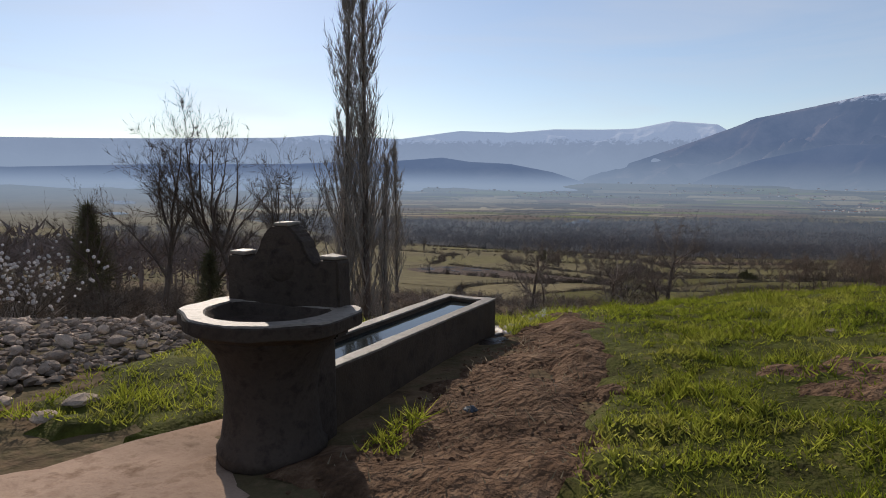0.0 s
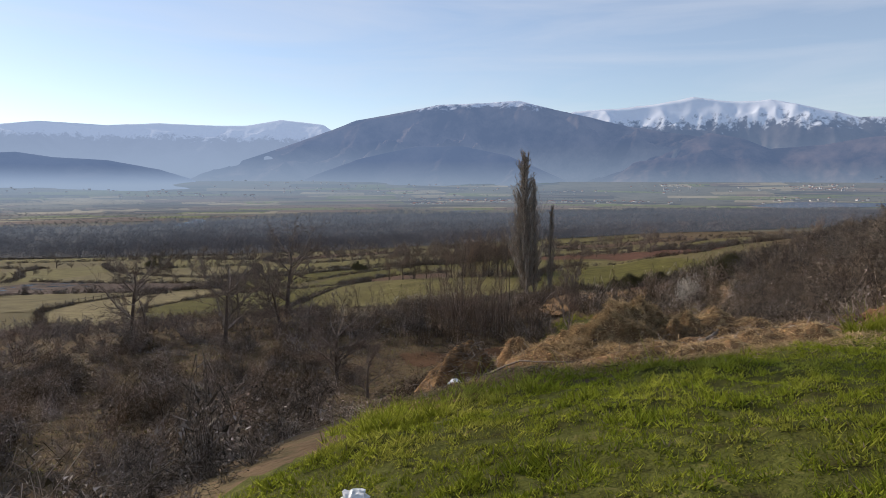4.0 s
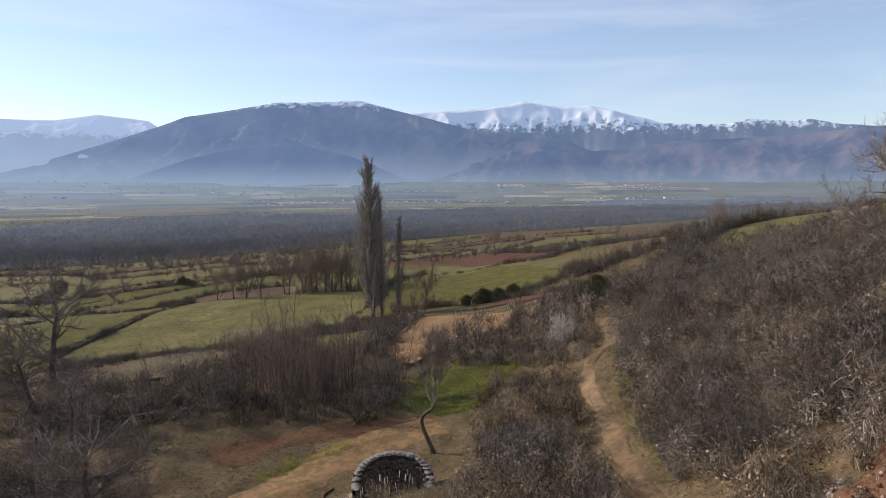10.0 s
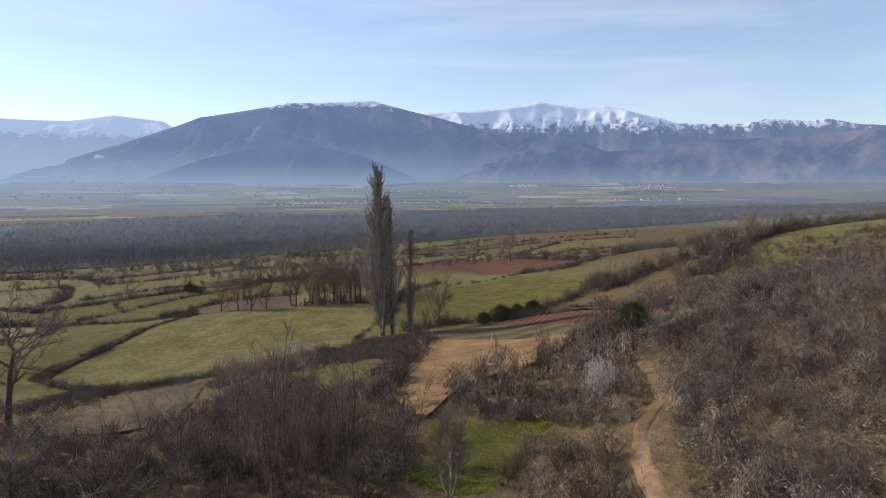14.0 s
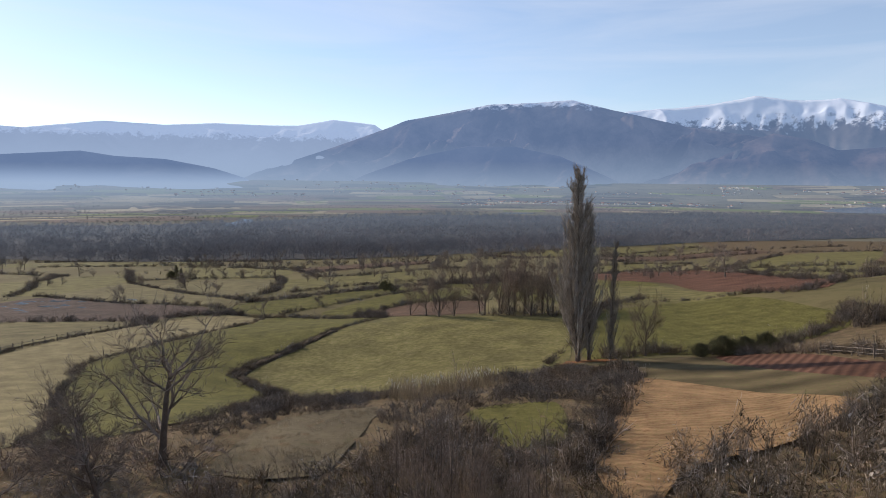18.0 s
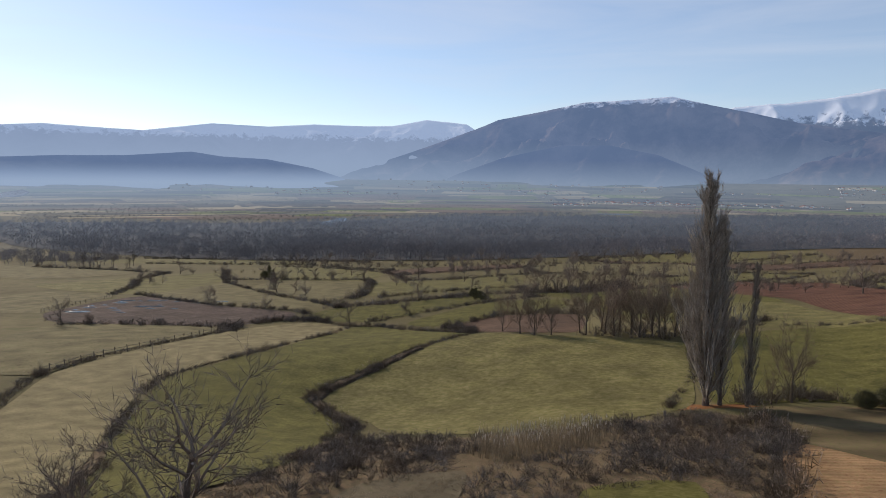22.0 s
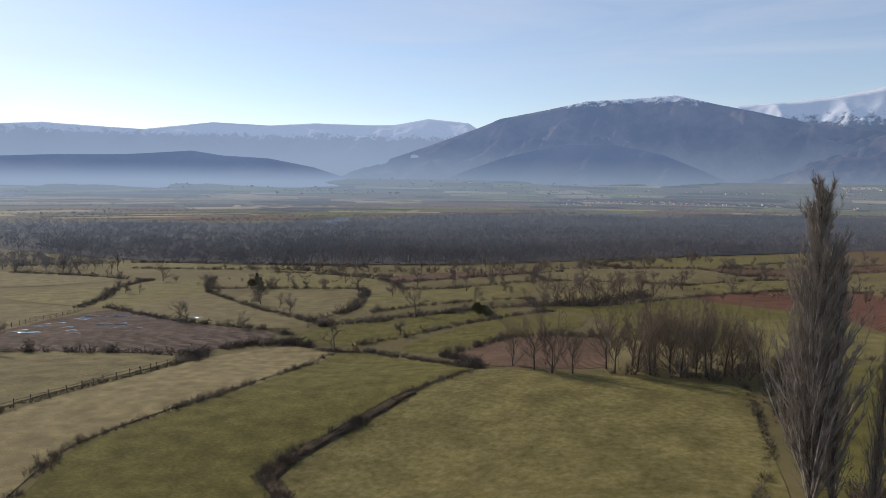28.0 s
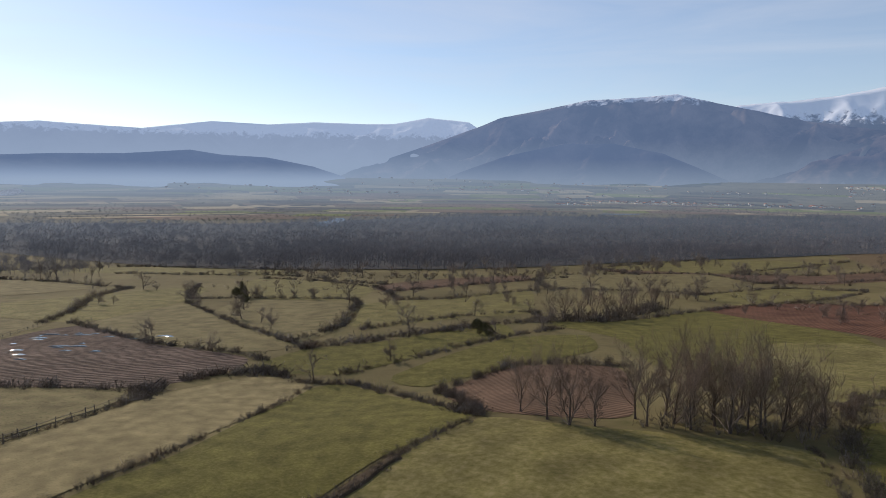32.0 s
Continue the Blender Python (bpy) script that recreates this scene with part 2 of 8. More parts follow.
M = dict(
    scrub=mat("scrub_soil", [(0.055, 0.037, 0.022), (0.15, 0.10, 0.058), (0.095, 0.075, 0.038), (0.21, 0.14, 0.085)], 2.2, 0.97, 0.10, 7, big=0.3),
    far_ground=mat("valley_floor", [(0.085, 0.078, 0.058), (0.15, 0.135, 0.095), (0.095, 0.088, 0.06)], 0.009, 0.97, big=0.3),
    meadow=mat("valley_meadow", [(0.085, 0.07, 0.03), (0.135, 0.108, 0.05), (0.09, 0.082, 0.032)], 0.12, 0.96, 0.03, 9),
    grass=mat("turf", [(0.035, 0.028, 0.010), (0.055, 0.056, 0.012), (0.085, 0.09, 0.018), (0.15, 0.12, 0.045)], 5.5, 0.9, 0.04, 40),
    pasture=mat("pasture", [(0.085, 0.075, 0.022), (0.135, 0.115, 0.042), (0.19, 0.155, 0.072)], 1.1, 0.93, 0.03, 9),
    crop=rows_mat("winter_crop", [(0.068, 0.061, 0.015), (0.10, 0.089, 0.025), (0.14, 0.116, 0.042)], -26, 2.4, 2.2, 0.035, 0.012, 2.5),
    dry=rows_mat("dry_meadow", [(0.13, 0.104, 0.046), (0.21, 0.168, 0.085), (0.12, 0.106, 0.046)], -26, 3.1, 2.4, 0.03, 0.012, 3.0),
    olive=mat("olive_meadow", [(0.075, 0.062, 0.023), (0.155, 0.125, 0.06), (0.095, 0.09, 0.035)], 1.4, 0.95, 0.03, 9),
    red=rows_mat("red_plough", [(0.085, 0.042, 0.026), (0.125, 0.063, 0.040)], 20, 1.2, 0.8, 0.2),
    tan=rows_mat("tan_plough", [(0.14, 0.075, 0.033), (0.25, 0.15, 0.075), (0.17, 0.125, 0.05)], 70, 0.8, 2.6, 0.07, 0.05, 4.0),
    brown=rows_mat("brown_plough", [(0.085, 0.052, 0.034), (0.125, 0.08, 0.052)], 32, 1.0, 0.8, 0.22),
    # dark bands of this plot also paint the long poplar shadows
    strip=rows_mat("striped_plot", [(0.075, 0.07, 0.026), (0.11, 0.078, 0.042), (0.085, 0.083, 0.028)], 66, 9.0, 1.4, 0.32, 0.03, 3.0),
    mud=rows_mat("wet_plough", [(0.035, 0.024, 0.018), (0.105, 0.075, 0.058), (0.06, 0.044, 0.035)], 35, 1.6, 0.9, 0.5, 0.3, 7.0),
    wet=mat("wet_mud", [(0.018, 0.012, 0.008), (0.05, 0.034, 0.024)], 8, 0.45, 0.03, 18, spec=0.3),
    dirt=mat("trodden_dirt", [(0.10, 0.062, 0.035), (0.235, 0.15, 0.085), (0.14, 0.095, 0.055), (0.20, 0.13, 0.075)], 1.3, 0.95, 0.04, 9),
    road=mat("dirt_road", [(0.10, 0.058, 0.028), (0.235, 0.14, 0.073), (0.13, 0.09, 0.042), (0.19, 0.112, 0.058)], 1.4, 0.95, 0.05, 6),
    mire=mat("trampled_mud", [(0.045, 0.027, 0.016), (0.125, 0.073, 0.043), (0.23, 0.148, 0.092)], 7.0, 0.9, 0.16, 20),
    bank_clay=mat("bank_clay", [(0.085, 0.037, 0.020), (0.195, 0.092, 0.050), (0.18, 0.11, 0.072), (0.13, 0.055, 0.029)], 3.2, 0.95, 0.2, 7, big=0.3),
    clay=mat("red_clay", [(0.145, 0.06, 0.025), (0.221, 0.098, 0.038), (0.178, 0.089, 0.043)], 1.8, 0.95, 0.12, 5),
    soil=mat("red_brown_soil", [(0.06, 0.032, 0.017), (0.125, 0.07, 0.038), (0.10, 0.06, 0.035)], 1.8, 0.95, 0.12, 5),
    bank_soil=mat("dark_bank_soil", [(0.03, 0.021, 0.013), (0.085, 0.06, 0.038), (0.05, 0.042, 0.022)], 2.4, 0.95, 0.15, 6),
    # trough walls: shade of the side away from the sun is coloured in
    concrete=mat("shaded_weathered_concrete", [(0.028, 0.018, 0.011), (0.062, 0.042, 0.027), (0.042, 0.028, 0.018)], 7, 0.85, 0.008, 60, spec=0.25),
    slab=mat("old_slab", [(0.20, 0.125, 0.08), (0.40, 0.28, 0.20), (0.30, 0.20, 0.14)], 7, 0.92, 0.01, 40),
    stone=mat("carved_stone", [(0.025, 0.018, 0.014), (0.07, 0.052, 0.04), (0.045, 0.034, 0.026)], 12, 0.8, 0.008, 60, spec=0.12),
    rubble=mat("field_stone", [(0.17, 0.125, 0.092), (0.36, 0.28, 0.215), (0.25, 0.19, 0.145)], 6, 0.9, 0.01, 40, rand=0.4, island=0.35),
    bark=mat("bark", [(0.075, 0.056, 0.042), (0.145, 0.112, 0.088), (0.10, 0.077, 0.06)], 9, 0.95, 0.01, 40, rand=0.15),
    twig=mat("twigs", [(0.20, 0.15, 0.112), (0.34, 0.26, 0.20)], 3, 0.95, rand=0.15, island=0.35),
    pop_bark=mat("poplar_bark", [(0.225, 0.192, 0.155), (0.36, 0.312, 0.26), (0.28, 0.243, 0.2)], 6, 0.95, 0.01, 30, rand=0.1, island=0.35),
    reed=mat("dry_reed", [(0.24, 0.19, 0.125), (0.33, 0.27, 0.19)], 1.5, 0.95, island=0.4),
    ivy=mat("ivy", [(0.08, 0.08, 0.038), (0.192, 0.168, 0.09)], 6, 0.7, 0.01, 30),
    forest=mat("riverside_wood", [(0.115, 0.088, 0.074), (0.23, 0.18, 0.155), (0.16, 0.127, 0.11)], 0.02, 0.97, island=0.25),
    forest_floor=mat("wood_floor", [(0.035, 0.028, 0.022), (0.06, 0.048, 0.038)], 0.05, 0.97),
    straw=mat("straw", [(0.30, 0.205, 0.10), (0.64, 0.49, 0.28), (0.17, 0.11, 0.055)], 3, 0.9, 0.03, 30, island=0.55),
    dung=mat("dung", [(0.085, 0.051, 0.027), (0.205, 0.123, 0.063), (0.36, 0.224, 0.108)], 9, 0.95, 0.06, 25),
    plastic=mat("white_plastic", [(0.72, 0.72, 0.70), (0.82, 0.82, 0.80)], 10, 0.4, 0.01, 20, spec=0.4),
    yellow=mat("yellow_plastic", [(0.65, 0.52, 0.08), (0.75, 0.62, 0.15)], 10, 0.4, 0.01, 20, spec=0.4),
    sky_blue=mat("light_blue_plastic", [(0.10, 0.30, 0.52), (0.35, 0.55, 0.72)], 14, 0.5),
    blue=mat("blue_plastic", [(0.04, 0.05, 0.06), (0.07, 0.085, 0.10)], 10, 0.5),
    wood=mat("grey_wood", [(0.14, 0.115, 0.09), (0.22, 0.185, 0.15)], 8, 0.95, 0.01, 30),
    wall=mat("render_wall", [(0.62, 0.58, 0.52), (0.74, 0.71, 0.66)], 0.6, 0.9, rand=0.25),
    roof=mat("tile_roof", [(0.24, 0.10, 0.06), (0.34, 0.16, 0.10)], 1.0, 0.9, rand=0.3),
    blade=mat("grass_blades", [(0.19, 0.23, 0.022), (0.30, 0.325, 0.038), (0.44, 0.41, 0.10)], 1.3, 0.55, island=0.5, spec=0.25),
    blossom=mat("blossom", [(0.70, 0.66, 0.64), (0.82, 0.79, 0.77)], 6, 0.8),
    rough=mat("rough_grass", [(0.06, 0.047, 0.027), (0.125, 0.098, 0.06), (0.085, 0.072, 0.036)], 1.2, 0.95, 0.08, 8),
    weedy=mat("weedy_ground", [(0.051, 0.038, 0.02), (0.102, 0.076, 0.038), (0.085, 0.085, 0.025)], 2.0, 0.95, 0.06, 14),
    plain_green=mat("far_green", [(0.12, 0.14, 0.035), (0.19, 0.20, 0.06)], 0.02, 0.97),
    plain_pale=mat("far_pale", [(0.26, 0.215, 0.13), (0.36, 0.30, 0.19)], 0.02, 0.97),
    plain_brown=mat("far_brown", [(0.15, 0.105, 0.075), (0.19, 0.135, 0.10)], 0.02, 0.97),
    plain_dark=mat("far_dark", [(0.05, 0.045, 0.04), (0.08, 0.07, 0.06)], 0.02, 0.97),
    rock=mat("outcrop", [(0.06, 0.044, 0.032), (0.15, 0.115, 0.088), (0.34, 0.28, 0.22)], 1.6, 0.95, 0.10, 6),
    far_tree=mat("far_trees", [(0.06, 0.052, 0.045), (0.11, 0.095, 0.08)], 0.05, 0.97),
    tuft=mat("field_tufts", [(0.075, 0.065, 0.02), (0.14, 0.112, 0.045)], 0.3, 0.95, island=0.3),
    pale_twig=mat("pale_twigs", [(0.17, 0.13, 0.10), (0.38, 0.315, 0.26)], 3, 0.95, rand=0.15, island=0.35),
    # sunlight on rim, cap and trough tops put into a paler colour
    coping=mat("sunlit_worn_coping", [(0.07, 0.055, 0.042), (0.24, 0.20, 0.16), (0.14, 0.115, 0.09)], 9, 0.6, 0.006, 60, spec=0.3),
    # dark tone for the shade down in the road crack
    rut=mat("crack_shade", [(0.045, 0.028, 0.016), (0.095, 0.058, 0.032)], 3, 0.95, 0.05, 9),
    wall_coping=mat("pale_wall_coping", [(0.08, 0.066, 0.053), (0.26, 0.23, 0.195), (0.17, 0.145, 0.12)], 6, 0.8, 0.01, 30, spec=0.2),
    fluff=mat("seed_fluff", [(0.50, 0.45, 0.38), (0.72, 0.67, 0.60)], 8, 0.95, island=0.25),
    glass=mat("window_glass", [(0.03, 0.035, 0.04), (0.05, 0.055, 0.06)], 1, 0.1, spec=0.6),
)


def cane_mat(name, cols, patch=0.45, spread=0.45):
    """Stems that each take one of several tones, in patches that differ as bushes do."""
    m = bpy.data.materials.new(name)
    m.use_nodes = True
    n, l = m.node_tree.nodes, m.node_tree.links
    b = n["Principled BSDF"]
    b.inputs["Roughness"].default_value, b.inputs["Specular IOR Level"].default_value = 0.85, 0.12
    geo = n.new("ShaderNodeNewGeometry")
    ramp = n.new("ShaderNodeValToRGB")
    e = ramp.color_ramp.elements
    while len(e) < len(cols):
        e.new(0.5)
    for k, c in enumerate(cols):
        e[k].position = k / (len(cols) - 1)
        e[k].color = (*c, 1)
    l.new(geo.outputs["Random Per Island"], ramp.inputs["Fac"])
    t = n.new("ShaderNodeTexNoise")
    t.inputs["Scale"].default_value, t.inputs["Detail"].default_value = patch, 3
    l.new(geo.outputs["Position"], t.inputs["Vector"])
    mr = n.new("ShaderNodeMapRange")
    mr.inputs["From Min"].default_value, mr.inputs["From Max"].default_value = 0.35, 0.65
    mr.inputs["To Min"].default_value, mr.inputs["To Max"].default_value = 1 - spread, 1 + spread
    l.new(t.outputs["Fac"], mr.inputs["Value"])
    hsv = n.new("ShaderNodeHueSaturation")
    l.new(ramp.outputs["Color"], hsv.inputs["Color"])
    l.new(mr.outputs["Result"], hsv.inputs["Value"])
    t2 = n.new("ShaderNodeTexNoise")
    t2.inputs["Scale"].default_value = patch * 0.6
    l.new(geo.outputs["Position"], t2.inputs["Vector"])
    mr2 = n.new("ShaderNodeMapRange")
    mr2.inputs["From Min"].default_value, mr2.inputs["From Max"].default_value = 0.35, 0.65
    mr2.inputs["To Min"].default_value, mr2.inputs["To Max"].default_value = 0.65, 1.25
    l.new(t2.outputs["Fac"], mr2.inputs["Value"])
    l.new(mr2.outputs["Result"], hsv.inputs["Saturation"])
    l.new(hsv.outputs["Color"], b.inputs["Base Color"])
    return m


# palest bramble tone also paints the glint of leaves
M["bramble"] = cane_mat("bramble_canes", [(0.042, 0.034, 0.018), (0.105, 0.08, 0.049), (0.205, 0.153, 0.107), (0.31, 0.24, 0.18), (0.60, 0.51, 0.425)])
M["hedge"] = cane_mat("hedge_twigs", [(0.06, 0.047, 0.033), (0.135, 0.105, 0.078), (0.215, 0.172, 0.135), (0.31, 0.255, 0.21)], 0.35, 0.4)
M["grey_shrub"] = cane_mat("grey_shrub_twigs", [(0.08, 0.058, 0.042), (0.22, 0.165, 0.125), (0.33, 0.26, 0.21), (0.50, 0.42, 0.35)])


def water_mat(name, col, rough):
    m = bpy.data.materials.new(name)
    m.use_nodes = True
    n, l = m.node_tree.nodes, m.node_tree.links
    b = n["Principled BSDF"]
    b.inputs["Base Color"].default_value = (*col, 1)
    b.inputs["Roughness"].default_value, b.inputs["IOR"].default_value = rough, 1.33
    b.inputs["Specular IOR Level"].default_value = 0.6
    t = n.new("ShaderNodeTexNoise")
    t.inputs["Scale"].default_value = 9
    bp = n.new("ShaderNodeBump")
    bp.inputs["Strength"].default_value, bp.inputs["Distance"].default_value = 0.06, 0.004
    l.new(t.outputs["Fac"], bp.inputs["Height"])
    l.new(bp.outputs["Normal"], b.inputs["Normal"])
    return m


def let_through(m, share):
    """Thin blades let part of the light through."""
    n, l = m.node_tree.nodes, m.node_tree.links
    b, out = n["Principled BSDF"], n["Material Output"]
    t = n.new("ShaderNodeBsdfTranslucent")
    l.new(b.inputs["Base Color"].links[0].from_socket, t.inputs["Color"])
    mx = n.new("ShaderNodeMixShader")
    mx.inputs["Fac"].default_value = share
    l.new(b.outputs["BSDF"], mx.inputs[1])
    l.new(t.outputs["BSDF"], mx.inputs[2])
    l.new(mx.outputs["Shader"], out.inputs["Surface"])


let_through(M["blade"], 0.6)
let_through(M["reed"], 0.35)
let_through(M["blossom"], 0.5)
let_through(M["fluff"], 0.4)
M["water"] = water_mat("still_water", (0.02, 0.025, 0.025), 0.04)
M["river"] = water_mat("river_water", (0.10, 0.12, 0.13), 0.12)


HIGH_HAZE = (0.235, 0.35, 0.58)  # haze painted as emission on the high slopes
LOW_HAZE = (0.38, 0.50, 0.66)  # and the paler painted haze low over the valley


def far_haze(m, near, far, most):
    """Haze painted onto far things as emission, growing with the distance across the valley."""
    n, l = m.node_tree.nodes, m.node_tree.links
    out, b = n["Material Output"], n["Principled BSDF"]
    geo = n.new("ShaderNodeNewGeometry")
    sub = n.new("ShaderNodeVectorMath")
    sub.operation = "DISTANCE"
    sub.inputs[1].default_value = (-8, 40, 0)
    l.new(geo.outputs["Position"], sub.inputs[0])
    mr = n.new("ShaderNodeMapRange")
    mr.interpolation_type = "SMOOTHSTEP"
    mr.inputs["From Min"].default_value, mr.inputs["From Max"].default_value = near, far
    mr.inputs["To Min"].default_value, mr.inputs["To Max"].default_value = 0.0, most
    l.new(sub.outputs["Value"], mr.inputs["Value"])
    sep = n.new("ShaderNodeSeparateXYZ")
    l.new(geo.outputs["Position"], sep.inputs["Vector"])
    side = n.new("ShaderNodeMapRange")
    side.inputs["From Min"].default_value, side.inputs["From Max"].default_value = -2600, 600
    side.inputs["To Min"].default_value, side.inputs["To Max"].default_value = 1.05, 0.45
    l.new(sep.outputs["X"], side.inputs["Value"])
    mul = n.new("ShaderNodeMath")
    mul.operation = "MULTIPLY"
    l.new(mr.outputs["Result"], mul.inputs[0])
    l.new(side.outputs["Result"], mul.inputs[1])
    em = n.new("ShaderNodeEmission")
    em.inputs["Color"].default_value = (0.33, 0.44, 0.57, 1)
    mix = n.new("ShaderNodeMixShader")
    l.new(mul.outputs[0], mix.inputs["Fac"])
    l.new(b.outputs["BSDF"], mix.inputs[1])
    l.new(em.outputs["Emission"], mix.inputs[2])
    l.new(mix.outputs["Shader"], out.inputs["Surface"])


# painted haze on the valley floor, village houses and riverside wood
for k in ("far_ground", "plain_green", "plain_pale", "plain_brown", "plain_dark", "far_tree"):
    far_haze(M[k], 900, 3650, 0.82)
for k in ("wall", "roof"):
    far_haze(M[k], 500, 3700, 0.55)
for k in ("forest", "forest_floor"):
    far_haze(M[k], 0, 1800, 0.36)


def hill_mat(name, dark, light, amount, snow=None, mist=(-20, 190), low=0.9, air=HIGH_HAZE):
    """A far slope: woods and clearings, snow above a height where it lies, and haze painted over it as emission."""
    m = bpy.data.materials.new(name)
    m.use_nodes = True
    n, l = m.node_tree.nodes, m.node_tree.links
    out = n["Material Output"]
    b = n["Principled BSDF"]
    b.inputs["Roughness"].default_value, b.inputs["Specular IOR Level"].default_value = 1.0, 0.0
    geo = n.new("ShaderNodeTexCoord")
    t = n.new("ShaderNodeTexNoise")
    t.inputs["Scale"].default_value, t.inputs["Detail"].default_value, t.inputs["Roughness"].default_value = 0.0045, 11, 0.66
    l.new(geo.outputs["Object"], t.inputs["Vector"])
    r = n.new("ShaderNodeValToRGB")
    r.color_ramp.elements[0].position, r.color_ramp.elements[0].color = 0.40, (*dark, 1)
    r.color_ramp.elements[1].position, r.color_ramp.elements[1].color = 0.62, (*light, 1)
    l.new(t.outputs["Fac"], r.inputs["Fac"])
    col = r.outputs["Color"]
    sep = n.new("ShaderNodeSeparateXYZ")
    l.new(geo.outputs["Object"], sep.inputs["Vector"])
    if snow:
        base, high = snow
        mp = n.new("ShaderNodeMapping")
        mp.inputs["Scale"].default_value = (1, 1, 0.6)
        l.new(geo.outputs["Object"], mp.inputs["Vector"])
        t2 = n.new("ShaderNodeTexNoise")
        t2.inputs["Scale"].default_value, t2.inputs["Detail"].default_value, t2.inputs["Roughness"].default_value = 0.02, 10, 0.68
        l.new(mp.outputs["Vector"], t2.inputs["Vector"])
        h = n.new("ShaderNodeMapRange")
        h.inputs["From Min"].default_value, h.inputs["From Max"].default_value = base, high
        h.inputs["To Min"].default_value, h.inputs["To Max"].default_value = -0.35, 0.14
        h.clamp = False
        l.new(sep.outputs["Z"], h.inputs["Value"])
        add = n.new("ShaderNodeMath")
        l.new(h.outputs["Result"], add.inputs[0])
        l.new(t2.outputs["Fac"], add.inputs[1])
        edge = n.new("ShaderNodeMapRange")
        edge.inputs["From Min"].default_value, edge.inputs["From Max"].default_value = 0.49, 0.61
        l.new(add.outputs[0], edge.inputs["Value"])
        mx = n.new("ShaderNodeMixRGB")
        mx.inputs["Color2"].default_value = (0.93, 0.95, 0.98, 1)
        l.new(edge.outputs["Result"], mx.inputs["Fac"])
        l.new(col, mx.inputs["Color1"])
        col = mx.outputs["Color"]
    l.new(col, b.inputs["Base Color"])
    # the painted haze: more emission low down and towards the sun
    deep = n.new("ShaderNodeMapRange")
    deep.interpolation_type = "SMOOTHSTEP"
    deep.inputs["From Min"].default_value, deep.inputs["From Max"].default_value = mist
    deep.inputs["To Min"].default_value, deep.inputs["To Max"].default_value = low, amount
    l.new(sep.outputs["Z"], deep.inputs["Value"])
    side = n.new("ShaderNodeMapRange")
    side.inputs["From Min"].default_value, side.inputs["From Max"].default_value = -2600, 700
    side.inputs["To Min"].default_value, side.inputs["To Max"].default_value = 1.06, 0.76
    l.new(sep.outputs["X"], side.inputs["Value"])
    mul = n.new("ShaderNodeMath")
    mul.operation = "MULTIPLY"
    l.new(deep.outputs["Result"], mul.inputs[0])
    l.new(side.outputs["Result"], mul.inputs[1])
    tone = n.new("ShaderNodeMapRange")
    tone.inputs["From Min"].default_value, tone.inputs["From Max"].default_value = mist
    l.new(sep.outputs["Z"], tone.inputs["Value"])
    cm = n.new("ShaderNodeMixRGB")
    cm.inputs["Color1"].default_value, cm.inputs["Color2"].default_value = (*LOW_HAZE, 1), (*air, 1)
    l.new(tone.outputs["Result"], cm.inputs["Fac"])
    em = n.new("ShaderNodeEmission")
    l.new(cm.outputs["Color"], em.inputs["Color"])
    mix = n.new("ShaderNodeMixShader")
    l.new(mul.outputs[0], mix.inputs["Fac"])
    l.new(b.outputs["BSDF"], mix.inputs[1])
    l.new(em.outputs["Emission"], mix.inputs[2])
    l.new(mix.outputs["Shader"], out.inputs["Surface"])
    return m


# ---- mesh helpers ----


def mesh_np(name, verts, faces, smooth=False):
    """A mesh from arrays of corners and of faces that all have the same number of corners."""
    verts, faces = np.asarray(verts, np.float32), np.asarray(faces, np.int32)
    me = bpy.data.meshes.new(name)
    n, k = faces.shape
    me.vertices.add(len(verts))
    me.vertices.foreach_set("co", verts.ravel())
    me.loops.add(n * k)
    me.loops.foreach_set("vertex_index", faces.ravel())
    me.polygons.add(n)
    me.polygons.foreach_set("loop_start", np.arange(0, n * k, k, dtype=np.int32))
    me.polygons.foreach_set("use_smooth", np.full(n, smooth))
    me.update(calc_edges=True)
    return me


def obj_np(name, verts, faces, material, parent=None, smooth=False, label=""):
    me = mesh_np(name, verts, faces, smooth)
    me.materials.append(material)
    ob = new(name, me)
    if parent is not None:
        ob.parent = parent
    return tagged(ob, label)


def part(name, bm, material, parent=None, label="", smooth=False):
    me = bpy.data.meshes.new(name)
    bm.normal_update()
    bm.to_mesh(me)
    bm.free()
    me.materials.append(material)
    if smooth:
        for p in me.polygons:
            p.use_smooth = True
    ob = new(name, me)
    if parent is not None:
        ob.parent = parent
    return tagged(ob, label)


def box_bm(x, y, z, bevel=0.0, at=(0, 0, 0)):
    bm = bmesh.new()
    bmesh.ops.create_cube(bm, size=1, matrix=Matrix.Translation(at) @ Matrix.Diagonal((x, y, z, 1)))
    if bevel:
        bmesh.ops.bevel(bm, geom=list(bm.edges), offset=bevel, segments=2, affect="EDGES", profile=0.6)
    return bm


